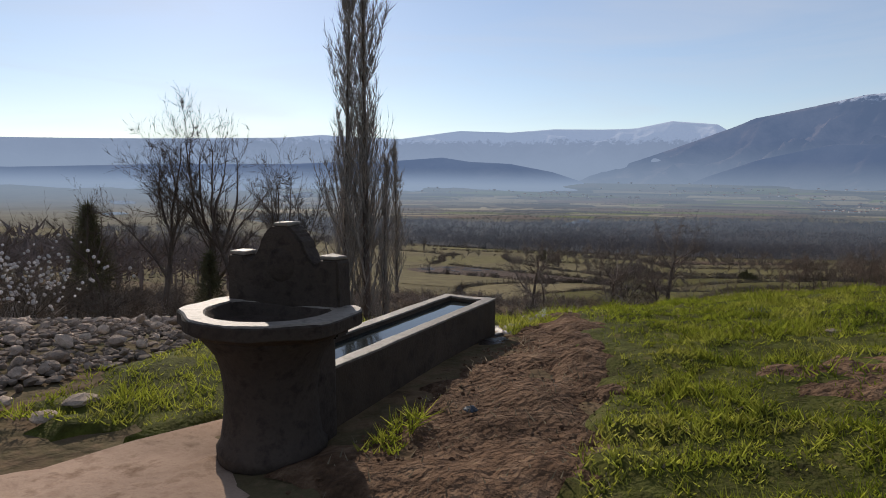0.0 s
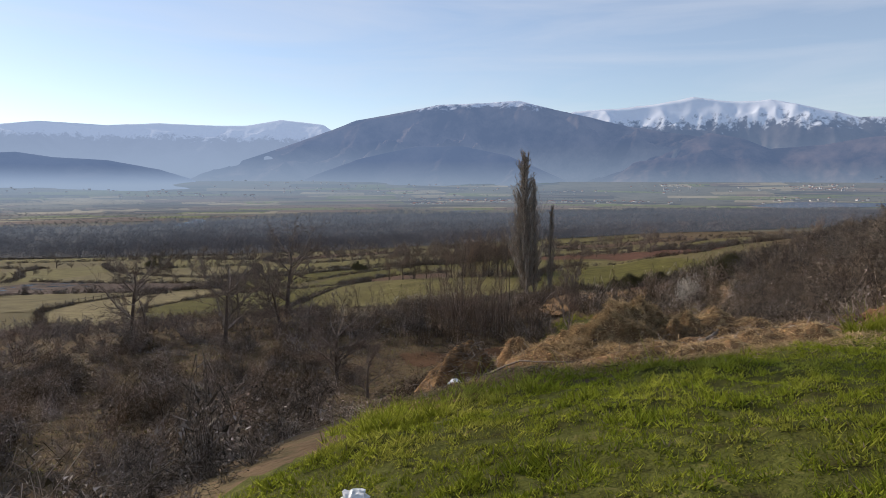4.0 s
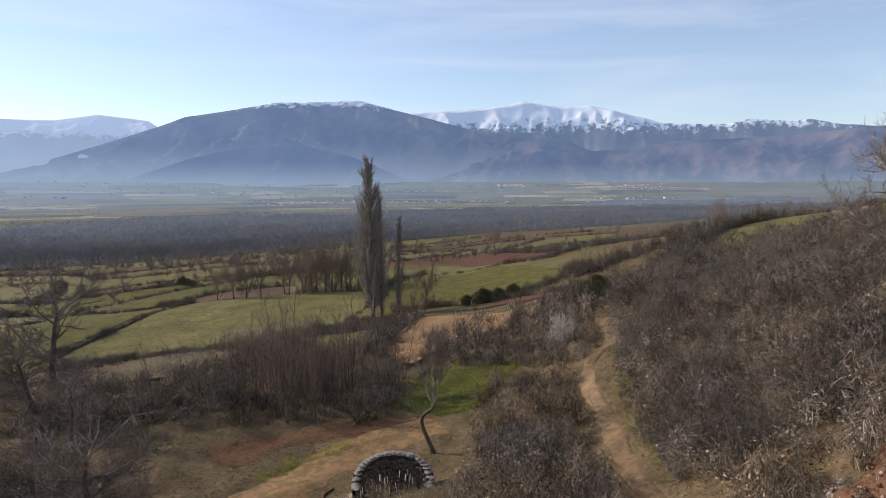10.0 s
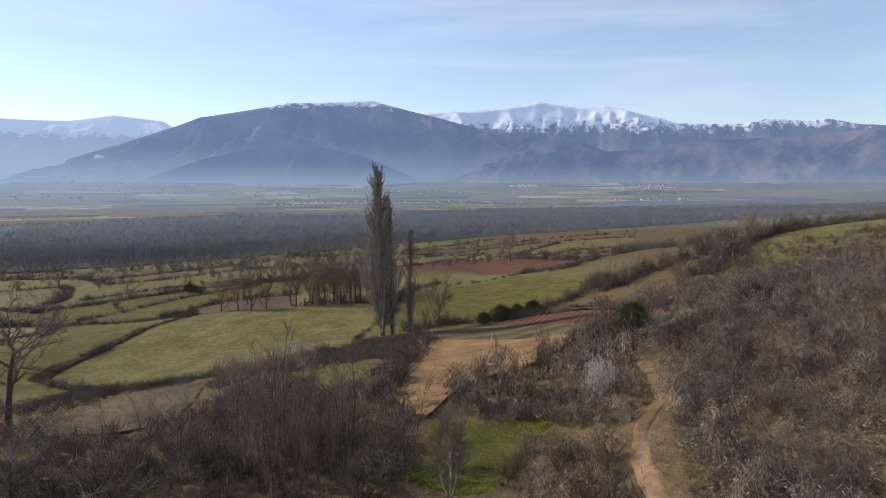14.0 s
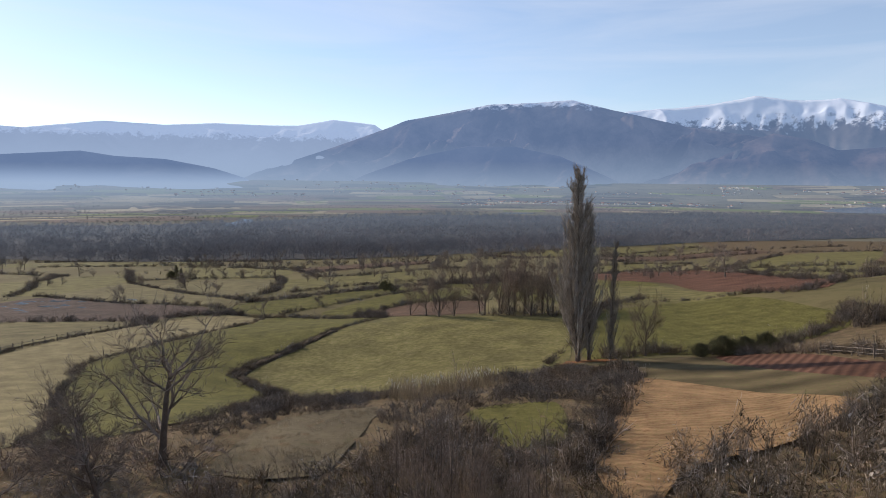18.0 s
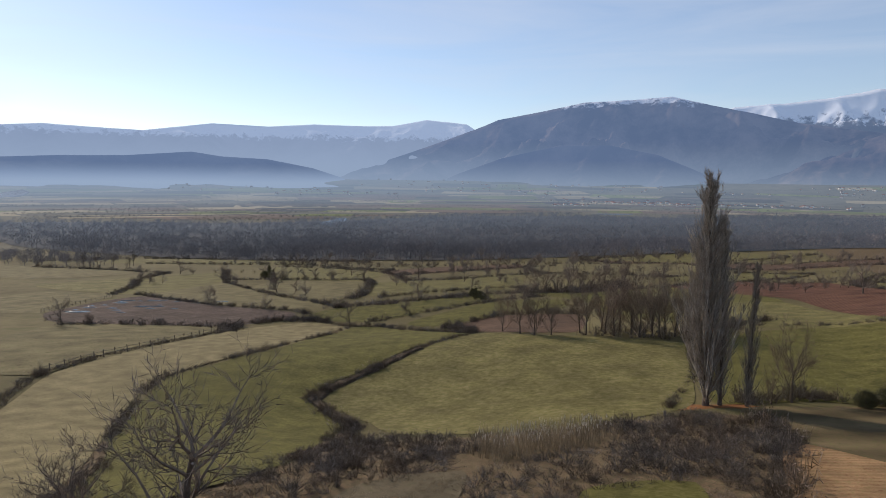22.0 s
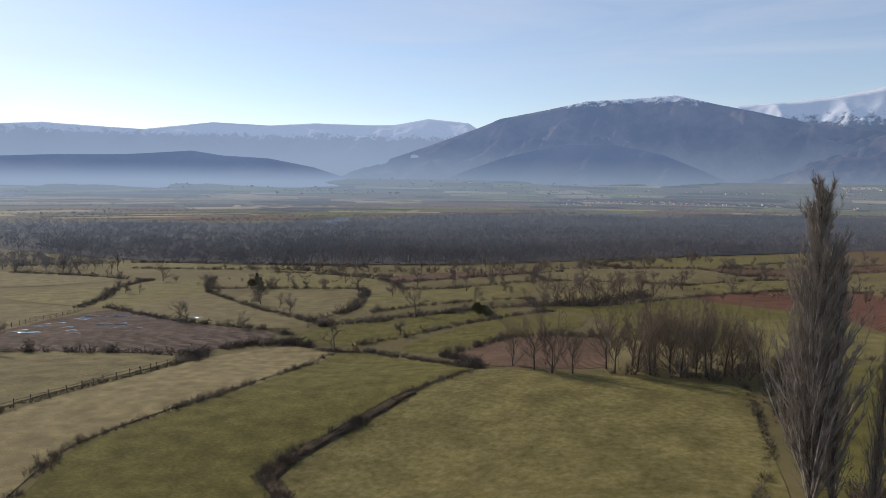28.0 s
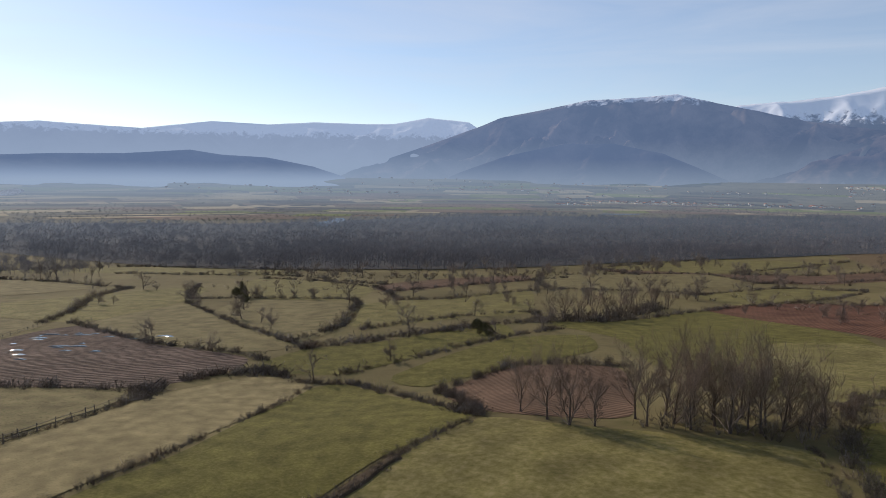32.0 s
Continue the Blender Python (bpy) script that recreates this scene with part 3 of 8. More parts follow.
def tubes(segs, sides):
    """Tapered prisms for rows of x0 y0 z0 x1 y1 z1 r0 r1."""
    segs = np.asarray(segs, float)
    a, b, r0, r1 = segs[:, 0:3], segs[:, 3:6], segs[:, 6], segs[:, 7]
    d = b - a
    d /= np.linalg.norm(d, axis=1, keepdims=True) + 1e-9
    ref = np.where(np.abs(d[:, 2:3]) > 0.9, [[1.0, 0, 0]], [[0, 0, 1.0]])
    u = np.cross(d, ref)
    u /= np.linalg.norm(u, axis=1, keepdims=True) + 1e-9
    w = np.cross(d, u)
    th = np.arange(sides) * 2 * np.pi / sides
    ring = u[:, None] * np.cos(th)[None, :, None] + w[:, None] * np.sin(th)[None, :, None]
    low, high = a[:, None] + ring * r0[:, None, None], b[:, None] + ring * r1[:, None, None]
    verts = np.concatenate([low, high], 1).reshape(-1, 3)
    base = np.arange(len(segs))[:, None, None] * 2 * sides
    i = np.arange(sides)
    quad = np.stack([i, (i + 1) % sides, (i + 1) % sides + sides, i + sides], 1)[None]
    return verts, (base + quad).reshape(-1, 4)


def spikes(p, q, r):
    """Thin folded thorns from p to the point q, r thick at the foot."""
    d = q - p
    d = d / (np.linalg.norm(d, axis=1, keepdims=True) + 1e-9)
    ref = np.where(np.abs(d[:, 2:3]) > 0.9, [[1.0, 0, 0]], [[0, 0, 1.0]])
    u = np.cross(d, ref)
    u /= np.linalg.norm(u, axis=1, keepdims=True) + 1e-9
    w = np.cross(d, u)
    r = np.asarray(r)[:, None]
    v = np.stack([p + u * r, p - 0.5 * u * r + 0.87 * w * r, p - 0.5 * u * r - 0.87 * w * r, q], 1).reshape(-1, 3)
    base = np.arange(len(p))[:, None, None] * 4
    f = np.array([[0, 1, 3], [1, 2, 3]])[None]
    return v, (base + f).reshape(-1, 3)


def scatter(shapes, places, turns, sizes, rng):
    """Copies of small shapes joined into one pair of arrays."""
    vs, fs, off = [], [], 0
    pick = rng.integers(0, len(shapes), len(places))
    for k, (v, f) in enumerate(shapes):
        sel = np.where(pick == k)[0]
        if not len(sel):
            continue
        c, s = np.cos(turns[sel]), np.sin(turns[sel])
        sz = sizes[sel]
        x = (v[None, :, 0] * c[:, None] - v[None, :, 1] * s[:, None]) * sz[:, None, 0]
        y = (v[None, :, 0] * s[:, None] + v[None, :, 1] * c[:, None]) * sz[:, None, 0]
        z = v[None, :, 2] * sz[:, None, 1]
        out = np.stack([x, y, z], -1) + places[sel][:, None]
        vs.append(out.reshape(-1, 3))
        fs.append((f[None] + (np.arange(len(sel)) * len(v))[:, None, None] + off).reshape(-1, f.shape[1]))
        off += len(sel) * len(v)
    return np.concatenate(vs), np.concatenate(fs)


def inside(px, py, poly):
    poly = np.asarray(poly, float)
    res = np.zeros(len(px), bool)
    j = len(poly) - 1
    for i in range(len(poly)):
        xi, yi = poly[i]
        xj, yj = poly[j]
        hit = ((yi > py) != (yj > py)) & (px < (xj - xi) * (py - yi) / (yj - yi + 1e-12) + xi)
        res ^= hit
        j = i
    return res


def rounded(pts, step, closed=True):
    """A smooth line through the points, at about the given step."""
    p = np.asarray(pts, float)
    n = len(p)
    out = []
    for i in range(n if closed else n - 1):
        a, b, c, d = (p[(i + k) % n] if closed else p[min(max(i + k, 0), n - 1)] for k in (-1, 0, 1, 2))
        m = max(1, int(np.linalg.norm(c - b) / step))
        for t in np.arange(m) / m:
            t0 = 0.7
            m1, m2 = t0 * (c - a) / 2, t0 * (d - b) / 2
            h = (2 * t**3 - 3 * t**2 + 1) * b + (t**3 - 2 * t**2 + t) * m1 + (-2 * t**3 + 3 * t**2) * c + (t**3 - t**2) * m2
            out.append(h)
    if not closed:
        out.append(p[-1])
    return np.array(out)

# ---- the lie of the land ----
PROFILE_S = [-60, 0, 10, 16, 20, 24, 30, 37, 45, 56, 84, 103, 122, 150, 180, 215, 284, 317, 541, 705, 1275, 2000, 5200]
PROFILE_Z = [2.6, 0.7, 0.42, 0.2, -0.3, -1.8, -4.4, -6.6, -8.7, -11.0, -13.8, -17.0, -20.6, -23.2, -25.8, -29.5, -36.5, -39.4, -56.5, -66, -83, -91, -94]
KNOLLS = [(-3, 13, 4, 0.08), (2, 46, 7, -1.36), (-16, 50, 14, -1.7), (-36, 78, 18, 0.67), (-8, 62, 8, -1.3), (-10, 125, 14, -0.01), (-57, 128, 18, -3.69), (-58, 170, 22, 1.37), (-95, 190, 25, -2.83), (-135, 172, 30, -0.6), (-195, 235, 40, -0.8), (10, 205, 25, 2.16), (30, 285, 35, 2.01), (73, 192, 30, 1.99), (-424, 371, 150, -0.42), (38, 78, 20, 4.0), (-160, 740, 200, 0.12), (-3, 7.8, 2.2, -0.36), (-6.5, 14.5, 2.0, -0.22), (2, 15.5, 4, 0.4), (-19, 19, 7, -4.2), (-11, 17.5, 2.6, -0.7)]


def land(x, y):
    """Height of the ground: a terrace, the slope below it, the falling fields and the valley floor; a hill on the right."""
    x, y = np.asarray(x, float), np.asarray(y, float)
    s = -0.55 * x + 0.835 * y
    w = 0.9 + 0.035 * np.abs(s)
    z = sum(np.interp(s + k * w, PROFILE_S, PROFILE_Z) for k in (-2, -1, 0, 1, 2)) / 5
    z = z + 15 * np.tanh(0.2 * np.maximum(x - 3, 0) / 15) * np.interp(y, [0, 18, 34, 90, 125, 190, 280, 600, 900], [0, 0, 1, 1, 0.5, 0.9, 0.5, 0.4, 0])
    z = z + 0.12 * np.maximum(x - 100, 0) * np.interp(y, [0, 200, 330, 520], [1, 1, 0.35, 0])
    far = np.clip(np.hypot(x + 8, y - 40) - 2100, 0, 1500)
    z = z + 86 * (far / 1500) ** 2
    for cx, cy, width, h in KNOLLS:
        z = z + h * np.exp(-((x - cx) ** 2 + (y - cy) ** 2) / (2 * width * width))
    rough = np.interp(y, [0, 30, 34, 95, 110], [0.0, 0.0, 1, 1, 0.0]) * np.interp(x, [-60, -40, 60, 90], [0, 1, 1, 0])
    return z + 0.18 * rough * (np.sin(x * 1.3 + 2 * np.sin(y * 0.41)) * np.cos(y * 1.1 + np.sin(x * 0.7)))


def spread(lo, hi, fine_lo, fine_hi, step, growth):
    out = list(np.arange(fine_lo, fine_hi + step / 2, step))
    d, v = step, out[-1]
    while v < hi:
        d = min(d * growth, 170)
        v += d
        out.append(v)
    d, v = step, out[0]
    while v > lo:
        d = min(d * growth, 170)
        v -= d
        out.insert(0, v)
    return np.array(out)


gx, gy = spread(-4900, 3000, -26, 14, 0.6, 1.05), spread(-700, 4900, 5, 84, 0.6, 1.045)
GX, GY = np.meshgrid(gx, gy)
GZ = land(GX, GY)
nx, ny = len(gx), len(gy)
idx = np.arange(nx * ny).reshape(ny, nx)
quads = np.stack([idx[:-1, :-1], idx[:-1, 1:], idx[1:, 1:], idx[1:, :-1]], -1).reshape(-1, 4)
g_me = mesh_np("ground", np.stack([GX, GY, GZ], -1).reshape(-1, 3), quads, True)
g_me.materials.append(M["scrub"])
g_me.materials.append(M["meadow"])
g_me.materials.append(M["far_ground"])
cxy = np.stack([(GX[:-1, :-1] + GX[1:, 1:]) / 2, (GY[:-1, :-1] + GY[1:, 1:]) / 2], -1).reshape(-1, 2)
far_s = -0.55 * cxy[:, 0] + 0.835 * cxy[:, 1]
g_me.polygons.foreach_set("material_index", np.where((far_s > 700) | (cxy[:, 1] > 900), 2, np.where((far_s > 118) & (cxy[:, 0] < 40), 1, 0)).astype(np.int32))
ground = tagged(new("ground", g_me), "rough scrubby soil and valley floor reaching to the mountains", "ground", kind="structure")

LIFT = [0.0]


def swell(x, y, bumps):
    """Unevenness of turf and trodden ground."""
    z = np.sin(x * 7.3 + 2 * np.sin(y * 4.1)) * np.cos(y * 6.1 + np.sin(x * 3.7))
    z = z + 0.8 * np.sin(x * 2.9 + 1.7 * np.sin(y * 2.3)) * np.cos(y * 3.3 + 1.4 * np.sin(x * 1.9))
    return bumps * z


def sheet(name, pts, material, label, category="field", step=3.0, lift=None, smooth_edge=True, bumps=0.0, kind="structure"):
    """A piece of ground cover laid over the land inside an outline, on a net of that step."""
    from mathutils.geometry import delaunay_2d_cdt

    edge = rounded(pts, step) if smooth_edge else np.asarray(pts, float)
    if lift is None:
        LIFT[0] += 0.012
        lift = 0.03 + LIFT[0] % 0.06 + 0.008 * step
    if step < 0.5:
        edge = edge + 0.10 * np.column_stack([np.sin(edge[:, 1] * 9 + edge[:, 0] * 4) + np.sin(edge[:, 0] * 21), np.sin(edge[:, 0] * 11) + np.sin(edge[:, 1] * 17)])
    lo, hi = edge.min(0), edge.max(0)
    xs, ys = np.arange(lo[0], hi[0], step), np.arange(lo[1], hi[1], step)
    px, py = [a.ravel() for a in np.meshgrid(xs, ys)]
    px = px + (np.arange(len(px)) % 2) * step * 0.11
    keep = inside(px, py, edge)
    vs = [Vector(p) for p in edge] + [Vector(p) for p in zip(px[keep], py[keep])]
    n = len(edge)
    v2, _, faces, *_ = delaunay_2d_cdt(vs, [(i, (i + 1) % n) for i in range(n)], [list(range(n))], 1, 1e-4)
    v2 = np.array([tuple(v) for v in v2])
    z = land(v2[:, 0], v2[:, 1]) + lift
    if bumps:
        if step < 0.2:
            for k in range(3):
                w = 5.1 * 1.9**k
                z = z + bumps * 0.75**k * (np.sin(w * (v2[:, 0] * 0.9 + 0.4 * v2[:, 1]) + 2.3 * np.sin(w * 0.61 * v2[:, 1])) * np.cos(w * (v2[:, 1] - 0.3 * v2[:, 0]) + 1.9 * np.sin(w * 0.53 * v2[:, 0])))
        z = z + swell(v2[:, 0], v2[:, 1], bumps)
    if step < 0.2:
        near = np.min(np.hypot(v2[:, None, 0] - edge[None, :, 0], v2[:, None, 1] - edge[None, :, 1]), 1)
        z = z - (lift + 0.02) * np.clip(1 - near / 0.3, 0, 1) ** 1.5
    elif step < 0.7:
        z[:n] -= lift + 0.03
    f = np.array([list(t) for t in faces if len(t) == 3])
    # faces upward
    a, b, c = v2[f[:, 0]], v2[f[:, 1]], v2[f[:, 2]]
    turn = (b[:, 0] - a[:, 0]) * (c[:, 1] - a[:, 1]) - (b[:, 1] - a[:, 1]) * (c[:, 0] - a[:, 0])
    f[turn < 0] = f[turn < 0][:, ::-1]
    ob = obj_np(name, np.column_stack([v2, z]), f, material, smooth=True)
    return tagged(ob, label, category, kind=kind)


def ribbon(name, pts, width, material, label, step=1.0, lift=0.06, category="path", drop=0.0, wobble=1.0):
    line = rounded(pts, step, closed=False)
    d = np.gradient(line, axis=0)
    d /= np.linalg.norm(d, axis=1, keepdims=True)
    nrm = np.column_stack([-d[:, 1], d[:, 0]])
    k = np.arange(len(line))
    wob = 1 + wobble * (0.22 * np.sin(k * 0.9) + 0.15 * np.sin(k * 0.37 + 1))
    across = np.linspace(-0.5, 0.5, 7)
    rows = line[:, None] + nrm[:, None] * (across[None, :, None] * (width * wob)[:, None, None])
    z = land(rows[..., 0], rows[..., 1]) + lift
    drop = drop or lift + 0.05
    z[:, 0] -= drop
    z[:, -1] -= drop
    z[0] -= drop
    z[-1] -= drop
    i = np.arange(rows.shape[0] * 7).reshape(-1, 7)
    f = np.stack([i[:-1, :-1], i[:-1, 1:], i[1:, 1:], i[1:, :-1]], -1).reshape(-1, 4)[:, ::-1]
    return tagged(obj_np(name, np.concatenate([rows, z[..., None]], -1).reshape(-1, 3), f, material, smooth=True), label, category, kind="structure")


# fields of the valley side
sheet("field_1", [(-67, 134), (-66, 128), (-61, 125), (-54, 122), (-48, 117), (-38, 118), (-30, 121), (-18, 134), (-18, 145), (-20, 160), (-22, 178), (-37, 178), (-51, 176), (-63, 176), (-66, 158), (-67, 142)], M["pasture"], "short grazed pale green pasture with bare patches")
sheet("field_2", [(-51, 80), (-58, 88), (-70, 98), (-81, 110), (-89, 121), (-91, 136), (-92, 150), (-104, 189), (-99, 195), (-83, 188), (-65, 177), (-68, 157), (-69, 140), (-68, 128), (-62, 123), (-55, 119), (-50, 110), (-46, 98), (-45.4, 90), (-46, 83)], M["crop"], "smooth green field of young winter crop")
sheet("field_3", [(-82, 90), (-95, 103), (-105, 114), (-111, 131), (-116, 150), (-122, 172), (-119, 191), (-105, 191), (-94, 151), (-92.5, 136), (-90, 121), (-82, 109.5), (-70, 97), (-59, 87), (-52, 79.4), (-52, 76.6), (-57, 76.4), (-66, 78), (-75, 83)], M["dry"], "pale straw-coloured dry meadow")
sheet("field_4", [(-160, 150), (-128, 167), (-122, 162), (-113, 128), (-106, 112), (-130, 108)], M["olive"], "olive green meadow behind a post fence")
sheet("field_5", [(-187, 163), (-200, 180), (-213, 205), (-211, 217), (-165, 204), (-134, 203), (-127, 193), (-130, 171), (-164, 153)], M["mud"], "wet dark ploughed field with standing water")
sheet("field_6", [(-262, 206), (-229, 216), (-216, 202), (-190, 163), (-230, 160)], M["olive"], "olive green meadow")
sheet("field_7", [(-290, 224), (-277, 320), (-238, 281), (-222, 221)], M["pasture"], "green sloping pasture")
sheet("field_8", [(-217, 224), (-229, 272), (-204, 258), (-134, 220), (-140, 206), (-166, 207)], M["olive"], "green meadow with a bare wet hollow")
sheet("field_9", [(-259, 328), (-282, 371), (-240, 372), (-197, 355), (-178, 310), (-218, 298)], M["pasture"], "bright green field beyond a hedge")
sheet("field_10", [(-212, 291), (-171, 299), (-140, 250), (-137, 223), (-202, 261)], M["olive"], "green field with lone trees")
sheet("field_11", [(-166, 298), (-143, 326), (-116, 287), (-134, 249)], M["pasture"], "small green field")
sheet("field_12", [(-146, 332), (-125, 376), (-100, 307), (-113, 289)], M["pasture"], "small green field beside a hedge")
sheet("field_13", [(-125, 197), (-127, 215), (-115, 232), (-100, 273), (-88, 256), (-97, 225), (-105, 203), (-114, 197)], M["crop"], "narrow green strip field")
sheet("field_14", [(-95, 205), (-86, 250), (-70, 262), (-62, 240), (-78, 210), (-84, 198)], M["crop"], "green strip field below the hedge")
sheet("field_15", [(-78, 194), (-74, 218), (-53, 222), (-44, 184), (-63, 180)], M["brown"], "brown ploughed plot with straight furrows")
sheet("field_16", [(-90, 284), (-69, 293), (-41, 337), (-5, 280), (-8, 215), (-24, 205), (-46, 226), (-62, 262)], M["crop"], "wide green field behind the grove")
sheet("field_17", [(-45, 340), (-17, 377), (16, 372), (34, 230), (28, 196), (10, 215), (-2, 282)], M["red"], "red brown ploughed field")
sheet("field_18", [(-202, 369), (-183, 430), (-136, 479), (-130, 458), (-161, 390), (-180, 343)], M["brown"], "long dark ploughed strip")
sheet("field_19", [(-130, 560), (-70, 686), (33, 683), (-44, 540)], M["pasture"], "far green field before the wood", step=8)
sheet("field_20", [(-52, 392), (-17, 443), (10, 430), (-30, 360)], M["pasture"], "far green field")
sheet("field_21", [(-15, 138), (-17, 160), (-17, 190), (10, 201), (24, 170), (22, 155), (8, 143), (-4, 143)], M["crop"], "green field beside the poplars")
sheet("field_22", [(-18, 203), (-26, 262), (-4, 268), (8, 222), (14, 203)], M["pasture"], "yellow green meadow")
sheet("field_23", [(3, 142), (13, 134), (19, 114), (14.6, 106.4), (4, 131)], M["red"], "reddish ploughed plot")
sheet("field_24", [(-12, 136), (2, 140), (4, 131), (14.5, 106), (9, 101), (-7, 118)], M["strip"], "strips of grass and tilled earth, poplar shadows coloured in as dark bands")
sheet("field_25", [(-7.5, 119), (8.7, 101.5), (5.5, 94), (0, 88), (-4.2, 84), (-6.2, 77.5), (-9.4, 84), (-8.6, 98)], M["tan"], "orange tan ploughed plot", step=2, lift=0.3)
sheet("field_26", [(44, 150), (56, 168), (72, 184), (105, 205), (118, 195), (88, 165), (60, 148)], M["pasture"], "green meadow on the hillside")
sheet("field_36", [(36, 206), (62, 214), (96, 250), (108, 290), (72, 255), (44, 216)], M["olive"], "olive green hillside field")
sheet("field_37", [(38, 232), (66, 268), (100, 306), (66, 326), (30, 340)], M["pasture"], "pale green hillside field")
sheet("field_27", [(30, 300), (25, 360), (70, 470), (124, 490), (70, 330)], M["pasture"], "far pale green field")
sheet("field_28", [(-21.5, 98), (-14.5, 103.5), (-11.8, 90), (-15.3, 87)], M["crop"], "light green marshy patch among scrub", step=1.5)
sheet("field_29", [(-7, 69), (-6.2, 72), (-5.4, 76), (-2, 75.4), (0.6, 77), (3, 77), (2.2, 74), (1.3, 72.5), (-0.4, 69.6), (-2.7, 66)], M["grass"], "bright green grass beside the path", step=0.45, lift=0.05)
sheet("field_30", [(-30, 470), (-95, 500), (-130, 540), (-40, 530), (60, 560), (60, 500)], M["brown"], "far brown ploughed strip", step=8)
sheet("field_31", [(-280, 395), (-390, 360), (-480, 330), (-430, 400), (-330, 430)], M["pasture"], "far pale green fields before the wood", step=8)
sheet("field_32", [(-320, 300), (-420, 300), (-560, 330), (-470, 250), (-330, 240)], M["olive"], "far olive field", step=8)
sheet("field_33", [(-120, 395), (-150, 470), (-60, 520), (-30, 470), (-70, 400)], M["olive"], "far olive field with scattered trees", step=6)
sheet("field_34", [(-32, 76.7), (-35, 84.4), (-36, 93), (-31, 99.5), (-27.5, 90), (-25.3, 78.4)], M["rough"], "pale rough grass among the scrub", step=1.5)
sheet("terrace_floor", [(-3.6, 5.0), (-4.2, 8.1), (-5.2, 9.2), (-6.4, 12.8), (-5.0, 14.2), (-5.2, 16.8), (-9, 19), (-20, 18), (-34, 16), (-36, 2), (-20, -2), (-6, 0)], M["weedy"], "brown weedy ground of the terrace", "ground", step=0.6, lift=0.015, bumps=0.03)
# tracks
ribbon("dirt_road", [(-8.5, 33), (-11, 42), (-12.6, 49), (-13.2, 55), (-11, 60.5), (-7.6, 64.2), (-3.6, 65.5)], 4.4, M["road"], "rutted earth road with a grassy verge", lift=0.07, wobble=0.6)
_r = np.random.default_rng(77)
k = np.linspace(0, 1, 34)
# laid on the road, not cut in: its dark colour paints the crack
ribbon("road_rut", list(zip(np.interp(k, [0, 0.15, 0.3, 0.5, 0.75, 1], [-10.4, -9.4, -9.4, -10.1, -10.4, -9.7]) + _r.normal(0, 0.1, 34), 33 + 25 * k)), 0.075, M["rut"], "dark strip painting the shade of a crack in the earth road", step=0.2, lift=0.1, wobble=0.6)
ribbon("side_track", [(-18, 62), (-13, 65.5), (-8.5, 67), (-5, 65.5)], 3.0, M["soil"], "red earth track between thicket and road", lift=0.06)
ribbon("footpath", [(2.0, 37), (3.5, 43.5), (3.9, 51.5), (4.5, 57), (5.1, 64.5), (6.2, 68.6), (8.8, 73), (10, 82)], 1.05, M["dirt"], "narrow trodden earth path", step=0.5, lift=0.06, wobble=0.55)
ribbon("field_bank", [(-46.5, 98), (-50.5, 110), (-55.5, 119.8), (-62, 124.2), (-67, 127.5), (-68.3, 134), (-67.3, 145), (-66.2, 158)], 1.7, M["bank_soil"], "low dark earth bank between two fields", lift=0.35, category="bank")
ribbon("field_track", [(-20, 134), (-12, 137), (-3, 133), (8, 118), (14, 105)], 2.6, M["clay"], "red earth farm track")
sheet("bank", [(-0.6, 27), (0.6, 31), (3.2, 38.5), (6.5, 42), (9.7, 44.5), (14.1, 51), (17.5, 52), (14, 44), (9, 36), (4, 29)], M["bank_clay"], "bare red clay bank with stones", "bank", step=0.3, bumps=0.22, lift=0.14)

# the terrace with the fountain
sheet("lawn_grass", [(-0.9, 8.5), (-1.3, 9.8), (-1.8, 10.6), (-2.4, 11.3), (-3.0, 11.8), (-3.6, 12.3), (-3.95, 13.0), (-4.4, 13.8), (-5.2, 14.7), (-5.6, 15.6), (-5.2, 17.0), (-4.6, 18.2), (-3.4, 18.9), (-1.5, 19.6), (0.4, 20.6), (3, 21.6), (6, 23), (10, 24), (14, 18), (12, 8), (4, 4), (-0.5, 5)], M["grass"], "short green grass on the terrace with thin patches", "grass", step=0.2, lift=0.05, bumps=0.032)
sheet("lawn_beside_trough", [(-3.3, 9.3), (-3.75, 10.4), (-3.95, 11.7), (-3.9, 12.4), (-4.2, 13.2), (-4.9, 14.2), (-5.5, 14.9), (-6.4, 14.2), (-6.4, 12.6), (-6.3, 11.0), (-5.6, 9.6), (-4.9, 8.6), (-4.2, 8.2), (-3.6, 8.75)], M["grass"], "strip of rough grass beside the trough", "grass", step=0.2, lift=0.05, bumps=0.032)
sheet("trampled_mud", [(-2.5, 9.2), (-3.0, 10.4), (-3.35, 11.4), (-3.7, 12.2), (-3.8, 12.6), (-3.3, 12.5), (-2.75, 12.0), (-2.2, 11.5), (-1.75, 10.9), (-1.45, 10.2), (-1.1, 9.8), (-0.8, 8.6), (-0.6, 6.6), (-1.4, 6.4), (-2.0, 8.2)], M["mire"], "red brown trampled mud with hoof prints", "mud", step=0.06, lift=0.035, bumps=0.02)

BARE = [[(-3.3, 11.6), (-3.7, 12.3), (-4.3, 13.1), (-5.0, 13.9), (-5.6, 14.6), (-5.2, 14.9), (-4.5, 14.2), (-3.75, 13.5), (-3.2, 12.9), (-2.7, 12.5), (-2.2, 11.9), (-1.9, 11.3), (-1.7, 10.7), (-2.2, 10.6), (-2.9, 11.3)],
        [(-1.35, 11.4), (-1.0, 11.9), (-0.5, 12.0), (0.1, 11.9), (0.4, 11.3), (0.0, 10.8), (-0.6, 10.7), (-1.1, 10.9)]]
